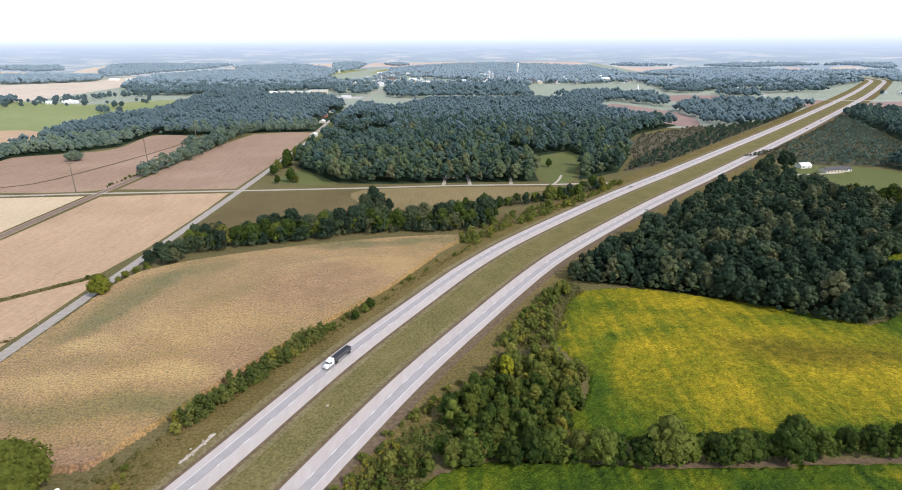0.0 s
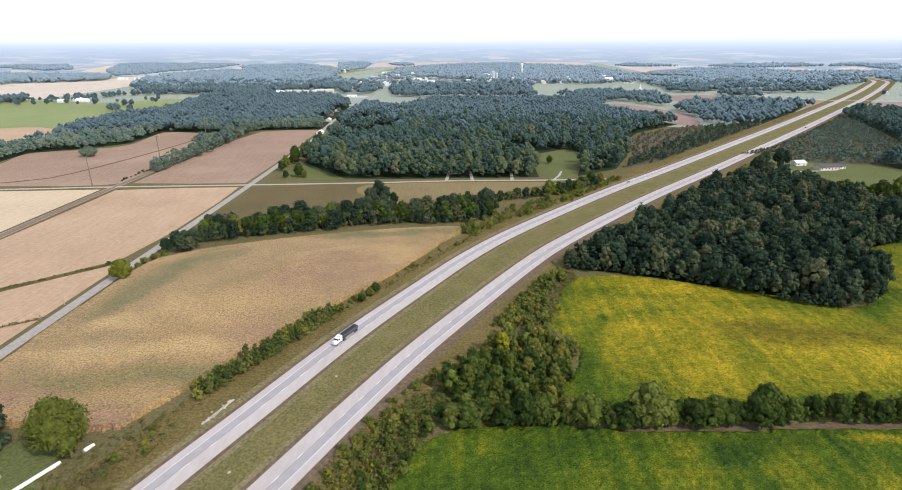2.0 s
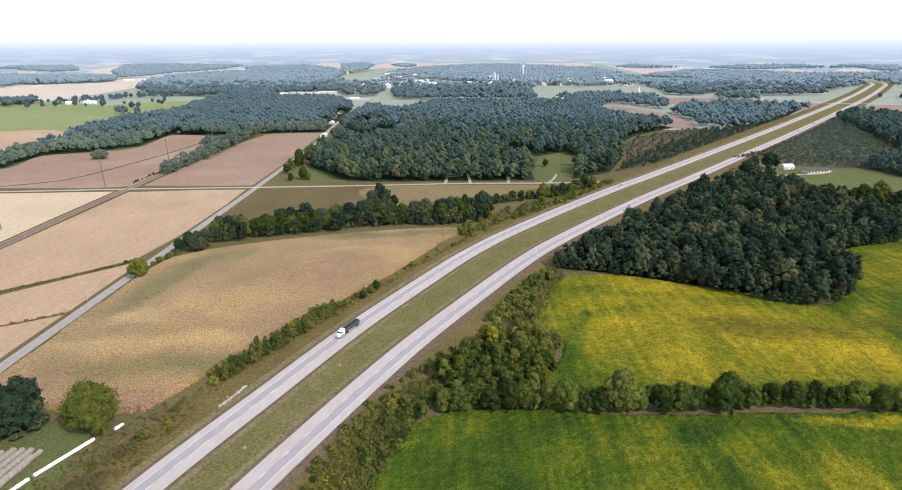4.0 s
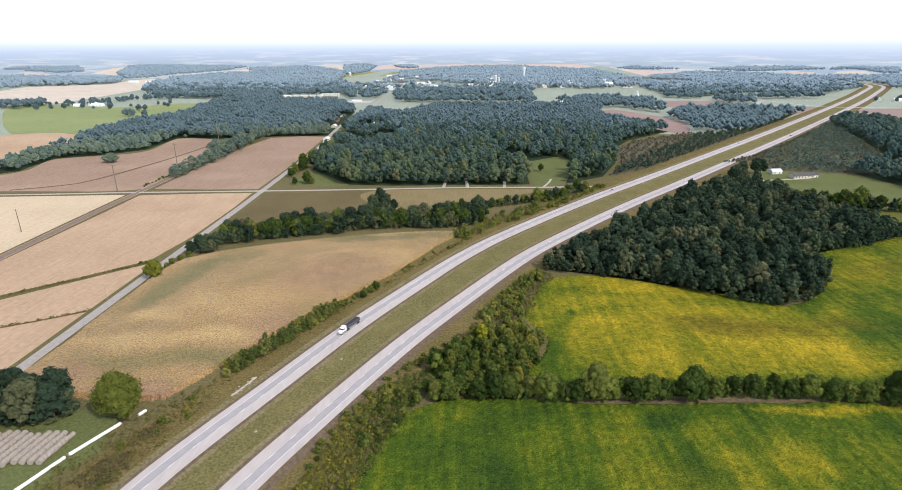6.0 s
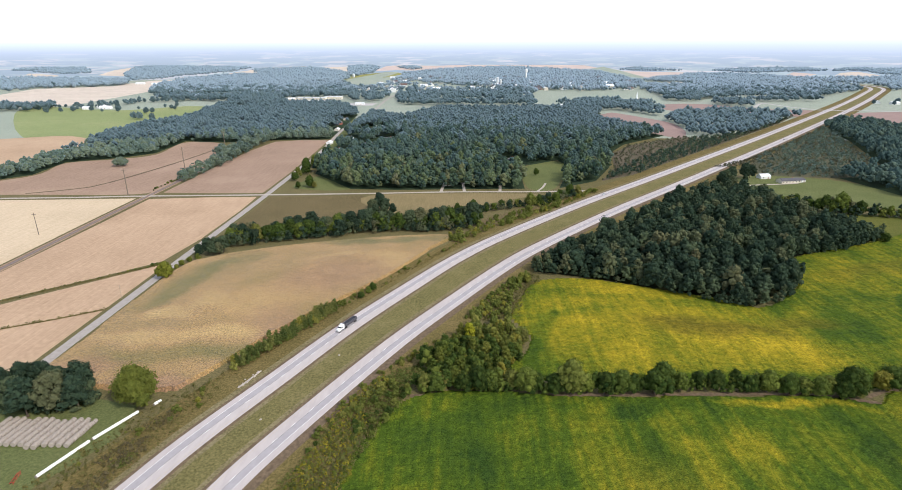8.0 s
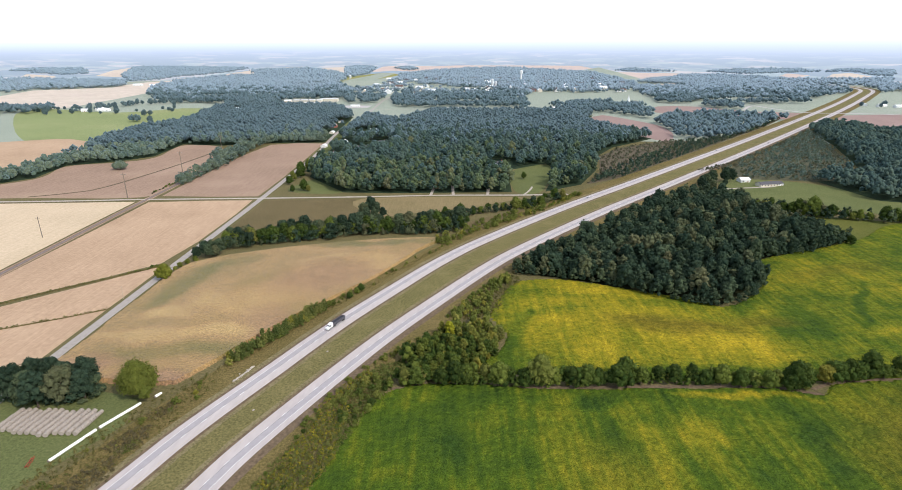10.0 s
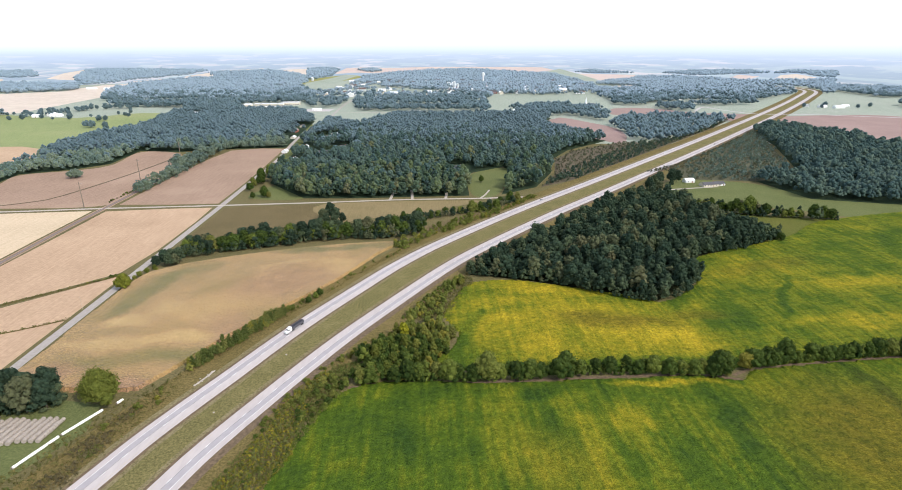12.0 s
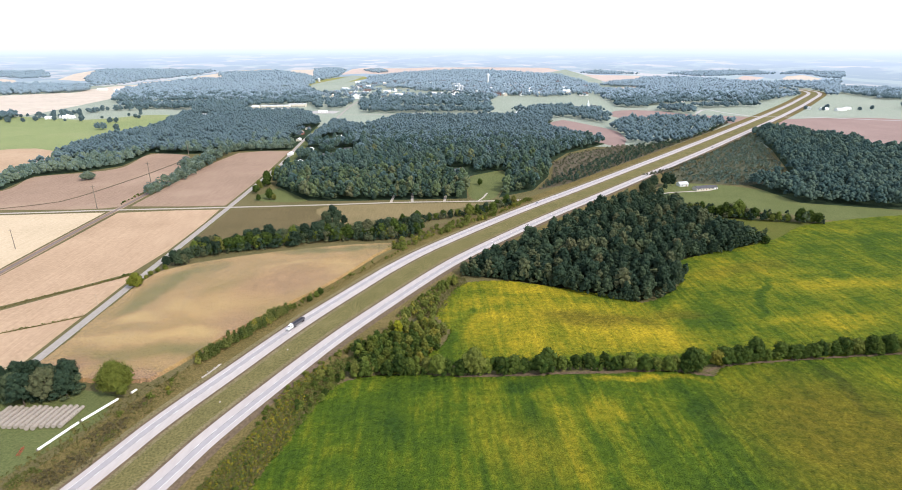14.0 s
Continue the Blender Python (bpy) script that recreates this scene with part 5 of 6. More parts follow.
woods("hedgerow_undergrowth", along(SH, 3.5, 1.8, 70), 7.0, 3.2, 170, 0.8, LEAF, "dense leafy growth in a short hedgerow", 71, 3, 6, 0.25, 8, 0.05)
for x, y, s in [(-66, 486, 1.0), (-60, 481, 0.85), (-72, 479, 0.8), (-52, 471, 0.75), (-59, 464, 0.8), (-67, 468, 0.7)]:
    BIG.put(at(x, y, rt.uniform(0, 360), s), "tall spreading tree standing in dry pasture", "tree")
# along the county road
YELLOW_GREEN.put(at(-186, 319, 40, 1.0), "round yellow-green tree beside the county road", "tree")
for x, y, s in [(-187, 336, 0.65), (-186, 342, 0.8), (-184, 349, 0.85), (-181, 355, 0.8), (-178, 352, 0.6)]:
    GREEN.put(at(x, y, rt.uniform(0, 360), s), "low green bush beside the county road", "shrub", "roadside scrub")
for x, y, s in [(-178, 366, 0.75), (-173, 363, 0.7), (-168, 370, 0.8), (-176, 373, 0.75), (-169, 365, 0.7), (-182, 361, 0.6)]:
    BIG.put(at(x, y, rt.uniform(0, 360), s), "dark rounded tree at the corner of the corn", "tree")
# farmyard trees
for x, y, s in [(-170, 172, 1.1), (-160, 176, 1.2), (-152, 178, 1.0), (-164, 184, 1.1), (-178, 178, 1.1), (-174, 188, 1.0), (-155, 186, 1.05), (-188, 182, 1.0), (-184, 190, 0.9)]:
    BIG.put(at(x, y, rt.uniform(0, 360), s), "tall dark green tree beside stored hay bales", "tree", "farmyard trees")
LONE = make_tree(170, 19.5, 10.8, 0.5, 5200, 0.6, LEAF_OLIVE, 46, 0.5)
LONE.matrix_basis = at(-128, 181, 30, 1.0)
tagged(LONE, "large spreading olive-green tree at the corn's edge", "tree")
woods("farmyard_undergrowth", scatter([(-192, 174), (-148, 172), (-146, 186), (-160, 192), (-194, 194)], 4.5, 79), 10.0, 4.0, 400, 0.62, LEAF, "dense dark growth under the farmyard trees", 80, 3, 6, 0.25, 8, 0.05)
# line of trees along the railway
woods("railway_trees", np.concatenate([along([(-306, 600), (-307, 660), (-310, 720), (-316, 790), (-318, 850), (-300, 895), (-260, 908), (-215, 915)], 4.0, 2.6, 72), along([(-300, 680), (-306, 760), (-306, 850)], 5.0, 2.4, 73), along([(-325, 720), (-330, 790), (-336, 860)], 6.0, 2.0, 74)]), 11.0, 5.2, 180, 1.15, LEAF_YOUNG, "line of green trees along the railway", 75, 3, 6, 0.25, 8, 0.08)
row(DARK_SHRUB, [(-321, 555), (-321, 610), (-322, 690)], 6.0, 0.8, 0.5, 0.9, "dark bush beside the railway", "shrub", "railway bushes", 0.2)
BUSH = make_tree(171, 10.5, 8.5, 0.3, 1500, 1.0, LEAF_YOUNG, 30)
BUSH.matrix_basis = at(-431, 683, 30)
tagged(BUSH, "broad grey-green bush standing alone in ploughed soil", "shrub")
# by the ranch house
RH = [(324, 512), (351, 494), (374, 482), (405, 475), (440, 467)]
row(HEDGE, RH, 6.0, 2.4, 0.8, 1.25, "dark green tree in a hedge below the ranch house", "tree", "hedgerow trees")
for x, y, k in [(352, 492, 1.5), (358, 489, 1.35), (364, 487, 1.5), (431, 470, 1.3), (318, 402, 1.2), (330, 406, 1.1), (340, 410, 1.0), (348, 405, 0.9)]:
    HEDGE.put(at(x, y, rt.uniform(0, 360), k), "tall leafy tree standing above a field hedge", "tree", "hedgerow trees")
clump_woods("hedgerow_undergrowth", along(RH, 2.6, 2.6, 97), 8.5, 3.8, 6, LEAF, "dense dark growth filling the hedge below the house", 98, 60, 0.7, 0.3, 0.0, 8, 0.8, False)
for x, y, s in [(308, 602, 1.1), (316, 612, 1.15), (324, 622, 1.0), (340, 626, 1.1), (350, 632, 1.0), (300, 594, 0.95), (334, 610, 0.6), (352, 496, 0.85), (360, 497, 0.8), (296, 575, 0.8), (306, 580, 0.9), (312, 570, 0.8)]:
    BIG.put(at(x, y, rt.uniform(0, 360), s), "tall dark tree beside the highway near a house", "tree")
# corner garden and lane
for x, y, s in [(-156, 574, 0.75), (-168, 570, 0.55), (-150, 572, 0.6), (-181, 604, 0.75), (-182, 622, 0.85), (-178, 640, 0.95), (-183, 660, 0.9), (-180, 690, 1.0), (-183, 720, 0.9), (-182, 760, 0.9), (-176, 676, 0.9), (130, 600, 0.55), (100, 640, 0.5)]:
    HEDGE.put(at(x, y, rt.uniform(0, 360), s * 1.4), "green garden tree beside the county road", "tree")
# meadow trees and fence line far to the west
for x, y in [(-952, 1270), (-930, 1290), (-907, 1300), (-870, 1310), (-839, 1300), (-820, 1340), (-800, 1300), (-780, 1350), (-714, 1265), (-705, 1275), (-708, 1368), (-690, 1350), (-756, 1494), (-908, 1390), (-860, 1400), (-640, 1150), (-630, 1140), (-740, 1400), (-720, 1420)]:
    HAZED_TREE.put(at(x, y, rt.uniform(0, 360), rt.uniform(0.6, 1.1)), "rounded tree standing in a green meadow", "tree", "meadow trees")
clump_woods("meadow_grove", np.concatenate([along([(-1090, 1318), (-1060, 1326), (-1016, 1349)], 9, 6, 101), along([(-945, 1350), (-915, 1366), (-887, 1380)], 9, 7, 102), along([(-905, 1400), (-880, 1440), (-870, 1480), (-880, 1526)], 10, 8, 103), along([(-840, 1520), (-760, 1560), (-680, 1600)], 11, 8, 104), along([(-683, 1156), (-672, 1164)], 6, 3, 105)]), 13.0, 7.5, 6, LEAF_FAR, "groups of dark rounded trees between far meadows", 106, 30, 1.6, 0.25, 0.1)
for x, y in along([(-1010, 1330), (-980, 1420), (-860, 1530), (-760, 1580), (-640, 1640)], 17, 5, 95):
    HAZED_TREE.put(at(x, y, rt.uniform(0, 360), rt.uniform(0.6, 1.0)), "haze-tinted green tree in a far field boundary", "tree", "meadow trees")
# weedy ditches between the tan fields
DITCHES = [(-330, 216), (-264, 287), (-230, 318), (-204, 343)], [(-330, 190), (-275, 228), (-240, 248), (-220, 259), (-199, 272)]
for pts in DITCHES:
    road("ditch", spline(pts, 8), 0.8, 0.8, 0.17, VERGE, "weedy grass ditch between two tan fields", "ditch")
woods("ditch_weeds", np.concatenate([along(DITCHES[0], 1.1, 0.5, 107), along(DITCHES[1], 1.6, 0.4, 108)]), 0.9, 0.9, 16, 0.36, WEED, "uneven olive weeds along the field ditches", 109, 3, 6, 0.4)
row(DARK_SHRUB, [(-222, 326), (-212, 335), (-205, 342)], 3.0, 0.8, 0.35, 0.75, "low dark weed bush in a field ditch", "shrub", "ditch bushes")
row(DARK_SHRUB, [(-330, 216), (-290, 260), (-230, 318)], 9.0, 0.6, 0.15, 0.35, "low dark weed bush in a field ditch", "shrub", "ditch bushes", 0.2)
road("field_track", spline([(-449, 540), (-409, 562), (-391, 590), (-369, 709), (-357, 836)], 12), 2.0, 2.0, 0.17, DIRT, "dark weedy track across the ploughed field", "track")

# scrub on the left of the far highway
DRY_SCRUB = grass("dry_scrub_grass", (0.09, 0.085, 0.055), (0.135, 0.112, 0.078), (0.18, 0.145, 0.10), 0.03)
SCRUB_L = [(172, 612), (205, 685), (226, 785), (271, 857), (380, 940), (440, 940), (560, 1040), (700, 1210), (740, 1250), (640, 1120), (400, 850), (230, 655)]
pts = scatter(SCRUB_L, 4.6, 41)
patch("scrub_ground", SCRUB_L, 0.04, DRY_SCRUB, "reddish brown dry grass between young scrub", category="grass", smooth=False)
patch("scrub_ground", SCRUB_R, 0.04, grass("weedy_undergrowth", (0.075, 0.088, 0.052), (0.105, 0.108, 0.066), (0.145, 0.132, 0.085), 0.03), "olive-brown weedy undergrowth between planted saplings", category="grass", smooth=False)
woods("young_scrub", pts[::3], 3.2, 1.8, 26, 0.9, LEAF_BROWN, "brown drying scrub beside the highway", 42, 3, 6)
woods("young_scrub", pts[(np.arange(len(pts)) % 3 == 1) & (pts[:, 0] - 0.8 * pts[:, 1] > -335)], 6.0, 2.8, 40, 1.1, LEAF_MID, "young green saplings beside the highway", 52, 3, 6)
woods("young_scrub", scatter([(330, 690), (392, 735), (520, 870), (660, 1030), (700, 1080), (690, 1050), (640, 985), (505, 845), (378, 700)], 4.6, 43), 3.2, 1.8, 26, 0.8, LEAF_BROWN, "brown-green saplings and scrub beside the highway", 44, 3, 6)
# weeds on the banks
GOLDENROD = foliage("goldenrod", (0.15, 0.145, 0.022), (0.21, 0.19, 0.024), (0.30, 0.25, 0.03))
DRY_WEED = foliage("dry_bank_weeds", (0.08, 0.075, 0.024), (0.13, 0.11, 0.036), (0.2, 0.155, 0.06))
BROWN_WEED = foliage("dead_brown_weeds", (0.085, 0.070, 0.042), (0.115, 0.092, 0.052), (0.15, 0.125, 0.066))
GREEN_WEED = foliage("fresh_green_weeds", (0.065, 0.088, 0.022), (0.10, 0.12, 0.03), (0.15, 0.155, 0.045))
BANK_L = [(-156, 96), (-138, 140), (-124, 172), (-112, 196), (-100, 204), (-97, 190), (-104, 160), (-118, 120), (-130, 92)]
woods("bank_weeds", scatter(BANK_L, 2.7, 81), 0.9, 1.1, 14, 0.4, WEED, "tangled olive weeds on the bank below the hay", 82, 3, 6)
woods("dead_weeds", np.concatenate([scatter(q, 1.9, 85) for q in ([(-133, 118), (-122, 136), (-114, 140), (-110, 128), (-122, 112)], [(-124, 144), (-118, 158), (-110, 160), (-108, 146), (-116, 141)], [(-118, 166), (-110, 178), (-106, 172), (-112, 163)])]), 1.3, 1.1, 18, 0.4, BROWN_WEED, "dark brown dead weeds standing on the bank", 86, 3, 6)
woods("green_weeds", np.concatenate([scatter(q, 1.3, 87) for q in ([(-118, 142), (-116, 150), (-110, 152), (-111, 143)], [(-142, 116), (-136, 126), (-130, 124), (-136, 112)], [(-20, 200), (-17, 212), (-7, 216), (-6, 208), (-13, 200)])]), 0.6, 1.0, 16, 0.36, GREEN_WEED, "fresh green patch of weeds on the bank", 88, 3, 6)
woods("goldenrod", np.concatenate([scatter([(-60, 104), (-50, 135), (-43, 157), (-37, 174), (-29, 178), (-25, 166), (-29, 150), (-26, 142), (-38, 110)], 1.5, 45)[::2], scatter([(-44, 170), (-34, 192), (-24, 206), (-20, 200), (-32, 180)], 2.4, 46)]), 1.3, 1.0, 18, 0.36, GOLDENROD, "yellow flowering goldenrod on the bank", 46, 3, 5)
woods("bank_weeds", scatter([(-62, 104), (-52, 135), (-45, 157), (-39, 176), (-28, 200), (-18, 212), (-10, 196), (-20, 168), (-28, 142), (-40, 108)], 1.6, 51), 1.1, 1.1, 16, 0.4, GREEN_WEED, "olive-green weeds among the goldenrod on the bank", 53, 3, 6)
woods("bank_weeds", scatter([(-70, 84), (-40, 150), (-24, 192), (2, 236), (22, 268), (42, 312), (60, 338), (66, 322), (52, 296), (46, 268), (20, 262), (-6, 220), (-14, 190), (-36, 110), (-44, 80)], 1.9, 47), 1.1, 1.1, 14, 0.42, WEED, "tall brown-green weeds on the highway bank", 49, 3, 6)
woods("bank_weeds", scatter([(-102, 204), (-82, 238), (-58, 280), (-36, 320), (4, 392), (8, 386), (-26, 330), (-52, 284), (-78, 240), (-97, 200)], 2.4, 48), 0.8, 0.9, 12, 0.38, DRY_WEED, "dry brown-green weeds along the corn field", 50, 3, 6)

# ---- farmyard ----
HAY = plain("weathered_hay", (0.33, 0.285, 0.245), 0.95, 0.1, 0.25, 3.0)
WRAP = plain("white_plastic_wrap", (0.86, 0.86, 0.84), 0.35, 0.5, 0.04, 1.0)
RED_PAINT = plain("red_farm_paint", (0.42, 0.05, 0.03), 0.5, 0.4, 0.2, 2.0)
RUBBER = plain("black_rubber", (0.02, 0.02, 0.02), 0.8, 0.3, 0.2, 3.0)


def round_bale(name, mat, length=1.45, r=0.75):
    """A round bale lying on its side, with sagging rim and twine grooves."""
    bm = bmesh.new()
    prof = [(0.0, 0.25), (0.0, 0.9), (0.05, 0.98), (0.25, 1.0), (0.28, 0.985), (0.31, 1.0), (0.5, 1.01), (0.53, 0.99), (0.56, 1.01), (0.75, 1.0), (0.78, 0.985), (0.95, 0.98), (1.0, 0.9), (1.0, 0.25)]
    rings = []
    for t, k in prof:
        rings.append([bm.verts.new((math.cos(a) * r * k, (t - 0.5) * length, r + math.sin(a) * r * k * (0.93 if math.sin(a) < 0 else 1.0))) for a in [j * math.pi / 7 for j in range(14)]])
    for a, b in zip(rings, rings[1:]):
        for j in range(14):
            bm.faces.new((a[j], a[(j + 1) % 14], b[(j + 1) % 14], b[j]))
    bm.faces.new(rings[0][::-1])
    bm.faces.new(rings[-1])
    bmesh.ops.recalc_face_normals(bm, faces=bm.faces)
    me = bpy.data.meshes.new(name)
    bm.to_mesh(me)
    bm.free()
    me.materials.append(mat)
    return new(name, me)


BALE = Kind([round_bale("round_hay_bale", HAY) for _ in range(2)])
for i in range(13):
    x0 = -138.8 - 3.0 * i
    for j in range(10 if i < 9 else 9):
        y0 = 168.3 - 1.58 * j - (1.4 if i in (4, 5, 9) else 0)
        BALE.put(at(x0 - 0.2 * j + rt.gauss(0, 0.08), y0, 8 + rt.gauss(0, 3), 1.22), "weathered grey-tan round hay bale in a long row", "hay bale", "rows of hay bales")


def bale_tube(x0, y0, x1, y1):
    """A line of round bales wrapped end to end in white plastic."""
    L = math.hypot(x1 - x0, y1 - y0)
    root = new("wrapped_bale_line")
    n = round(L / 1.5)
    step = L / n
    bm = bmesh.new()
    rings = []
    for i in range(n * 4 + 1):
        t = i / 4
        k = 0.64 + 0.05 * abs(math.sin(math.pi * t)) + 0.02 * math.sin(t * 2.3)
        if i in (0, n * 4):
            k = 0.5
        rings.append([bm.verts.new((math.cos(a) * k, t * step, 0.78 + math.sin(a) * k * 0.95)) for a in [j * math.pi / 8 for j in range(16)]])
    for a, b in zip(rings, rings[1:]):
        for j in range(16):
            bm.faces.new((a[j], a[(j + 1) % 16], b[(j + 1) % 16], b[j]))
    bm.faces.new(rings[0][::-1])
    bm.faces.new(rings[-1])
    bmesh.ops.recalc_face_normals(bm, faces=bm.faces)
    part("plastic_sleeve", bm, WRAP, root)
    bm = bmesh.new()
    bmesh.ops.create_cone(bm, cap_ends=True, segments=16, radius1=0.6, radius2=0.6, depth=0.3, matrix=Matrix.Translation((0, -0.1, 0.78)) @ Matrix.Rotation(math.pi / 2, 4, "X"))
    part("end_bale", bm, HAY, root, "tan hay showing at the open end")
    root.matrix_basis = at(x0, y0, math.degrees(math.atan2(-(x1 - x0), y1 - y0)))
    return tagged(root, "long line of hay bales wrapped in white plastic", "hay bales", "wrapped bale lines")


bale_tube(-140.5, 137, -133.5, 156.5)
bale_tube(-133.0, 157.7, -124.5, 175.5)
bale_tube(-120.5, 180.5, -119, 183.6)


def hay_rake():
    root = new("hay_rake")
    bm = bmesh.new()
    box(bm, 0, 0, 0.75, 0.18, 5.6, 0.18, 0.03)
    for y in (-2.2, 0, 2.2):
        box(bm, 0.5, y, 0.72, 1.3, 0.14, 0.14)
    rod(bm, (0, 2.7, 0.8), (0.2, 4.2, 0.5), 0.08)
    part("frame", bm, RED_PAINT, root)
    for y in (-2.4, -1.2, 0.0, 1.2, 2.4):
        bm = bmesh.new()
        for k in range(10):
            a = k * math.pi / 5
            rod(bm, (0.9, y, 0.75), (0.9 + 0.15, y + math.cos(a) * 0.7, 0.75 + math.sin(a) * 0.7), 0.025, seg=4)
        part("rake_wheel", bm, RED_PAINT, root)
    for y in (-1.8, 1.8):
        bm = bmesh.new()
        rod(bm, (-0.45, y, 0.36), (-0.2, y, 0.36), 0.36, seg=14)
        part("tyre", bm, RUBBER, root)
    root.matrix_basis = at(-148, 136, 12)
    tagged(root, "red metal hay rake parked on grass", "farm implement")


hay_rake()

# ---- poles ----
WOOD_POLE = plain("grey_pole_wood", (0.20, 0.16, 0.13), 0.85, 0.1, 0.2, 2.0)
CERAMIC = plain("grey_insulator", (0.35, 0.35, 0.36), 0.4, 0.5, 0.1, 2.0)


def utility_pole(wood):
    root = new("utility_pole")
    bm = bmesh.new()
    rod(bm, (0, 0, -0.3), (0, 0, 12.5), 0.24, 0.15, 10)
    part("pole", bm, wood, root)
    bm = bmesh.new()
    box(bm, 0, 0, 11.5, 2.4, 0.12, 0.14, 0.02)
    part("crossarm", bm, wood, root)
    for x in (-1.05, 0.0, 1.05):
        bm = bmesh.new()
        rod(bm, (x, 0, 11.64), (x, 0, 11.9), 0.07, 0.04, 8)
        part("insulator", bm, CERAMIC, root)
    return root


POLE = Kind([utility_pole(WOOD_POLE)])
PALE_POLE = Kind([utility_pole(plain("pale_pole_wood", (0.46, 0.36, 0.27), 0.85, 0.1, 0.15, 2.0))])
for x, y, tw, k in [(-338, 408, 0, 1.5), (-338, 538, 4, 1.5), (-338, 664, 4, 1.5), (-342, 800, 4, 1.5), (-338, 275, 0, 1.5)]:
    POLE.put(at(x, y, tw, k), "tall weathered wooden power pole beside the railway", "utility pole", "utility poles")
PALE_POLE.put(at(-197.5, 287.5, 90, 0.74), "pale wooden utility pole beside the county road", "utility pole")

# concrete ditch lining beside the carriageway
chute = spline([(-89, 195), (-87, 200), (-83.5, 209)], 2)
ditch_ob = road("drain_chute", chute, 0.5, 0.5, 0.2, GRAVEL, "pale broken concrete drainage chute on the verge", "drain", thick=0.3)

# ---- lane dashes ----
DASH = bpy.data.meshes.new("lane_dash")
bm = bmesh.new()
box(bm, 0, 0, 0, 0.24, 3.2, 0.006)
bm.to_mesh(DASH)
bm.free()
DASH.materials.append(PAINT)
for way, mid, side in CARRIAGEWAYS:
    seg = np.linalg.norm(np.diff(mid, axis=0), axis=1)
    s_at = np.concatenate([[0], np.cumsum(seg)])
    first = 3.0 if side < 0 else 8.0
    for k in range(88):
        s0 = first + 11.2 * k
        x, y = np.interp(s0, s_at, mid[:, 0]), np.interp(s0, s_at, mid[:, 1])
        x2, y2 = np.interp(s0 + 1, s_at, mid[:, 0]), np.interp(s0 + 1, s_at, mid[:, 1])
        d = new("lane_dash", DASH)
        d.parent = way
        d.matrix_basis = pose(x, y, 0.277, 0, 0, math.degrees(math.atan2(-(x2 - x), y2 - y)))

# crossing, lanes and drives
PAD = plain("pale_crossing_concrete", (0.46, 0.42, 0.41), 0.8, 0.3, 0.1, 0.3)
road("crossing_road", spline([(1320, 1230), (1130, 1300), (1010, 1350), (930, 1360), (874, 1368), (845, 1420), (828, 1480), (820, 1530), (793, 1510), (742, 1430)], 12), 4.0, 4.0, 0.285, PAD, "pale side road crossing the highway median")
road("village_road", spline([(-206, 1420), (-120, 1425), (-20, 1430), (20, 1440)], 12), 3.0, 3.0, 0.2, GRAVEL, "pale village lane off the county road")
for pts, w in ([[(-11, 558), (-9, 590), (-6, 625)], 1.6], [[(14, 559), (13, 585), (12, 610)], 1.6], [[(52, 560), (54, 590)], 1.6], [[(92, 562), (100, 580), (106, 600)], 1.2], [[(318, 590), (345, 598), (372, 602), (392, 606)], 1.8], [[(-190, 700), (-182, 760), (-178, 800)], 1.5], [[(11, 1440), (11, 1375)], 2.0]):
    road("driveway", spline(pts, 6), w, w, 0.18, GRAVEL, "pale gravel driveway to a house", "driveway")

# ---- buildings ----
WHITE_WALL = plain("white_siding", (0.78, 0.78, 0.77), 0.7, 0.2, 0.06, 0.8)
CREAM_WALL = plain("cream_siding", (0.66, 0.60, 0.50), 0.7, 0.2, 0.08, 0.8)
BRICK_WALL = plain("red_brick", (0.33, 0.13, 0.10), 0.85, 0.1, 0.2, 1.5)
GREY_ROOF = plain("grey_shingles", (0.10, 0.098, 0.108), 0.85, 0.2, 0.2, 1.2)
BROWN_ROOF = plain("brown_shingles", (0.16, 0.11, 0.095), 0.85, 0.2, 0.2, 1.2)
METAL_ROOF = plain("white_metal_roof", (0.78, 0.79, 0.80), 0.4, 0.5, 0.05, 0.6)
FLAT_ROOF = plain("pale_flat_roof", (0.62, 0.62, 0.62), 0.8, 0.2, 0.1, 0.2)
PANE = plain("dark_window_glass", (0.05, 0.06, 0.07), 0.1, 0.5, 0.1, 1.0)
DOOR = plain("painted_door", (0.25, 0.12, 0.08), 0.6, 0.3, 0.1, 1.0)


def gable(bm, w, d, h, rise, over=0.4, thick=0.18):
    """A pitched roof with eaves and thickness, ridge along x."""
    for s in (-1, 1):
        a = [(-w / 2 - over, 0, h + rise), (w / 2 + over, 0, h + rise), (w / 2 + over, s * (d / 2 + over), h - rise * over / (d / 2)), (-w / 2 - over, s * (d / 2 + over), h - rise * over / (d / 2))]
        lo = [bm.verts.new(p) for p in a]
        hi = [bm.verts.new((p[0], p[1], p[2] + thick)) for p in a]
        bm.faces.new(lo)
        bm.faces.new(hi[::-1])
        for i in range(4):
            bm.faces.new((lo[i], lo[(i + 1) % 4], hi[(i + 1) % 4], hi[i]))
    bmesh.ops.recalc_face_normals(bm, faces=bm.faces)


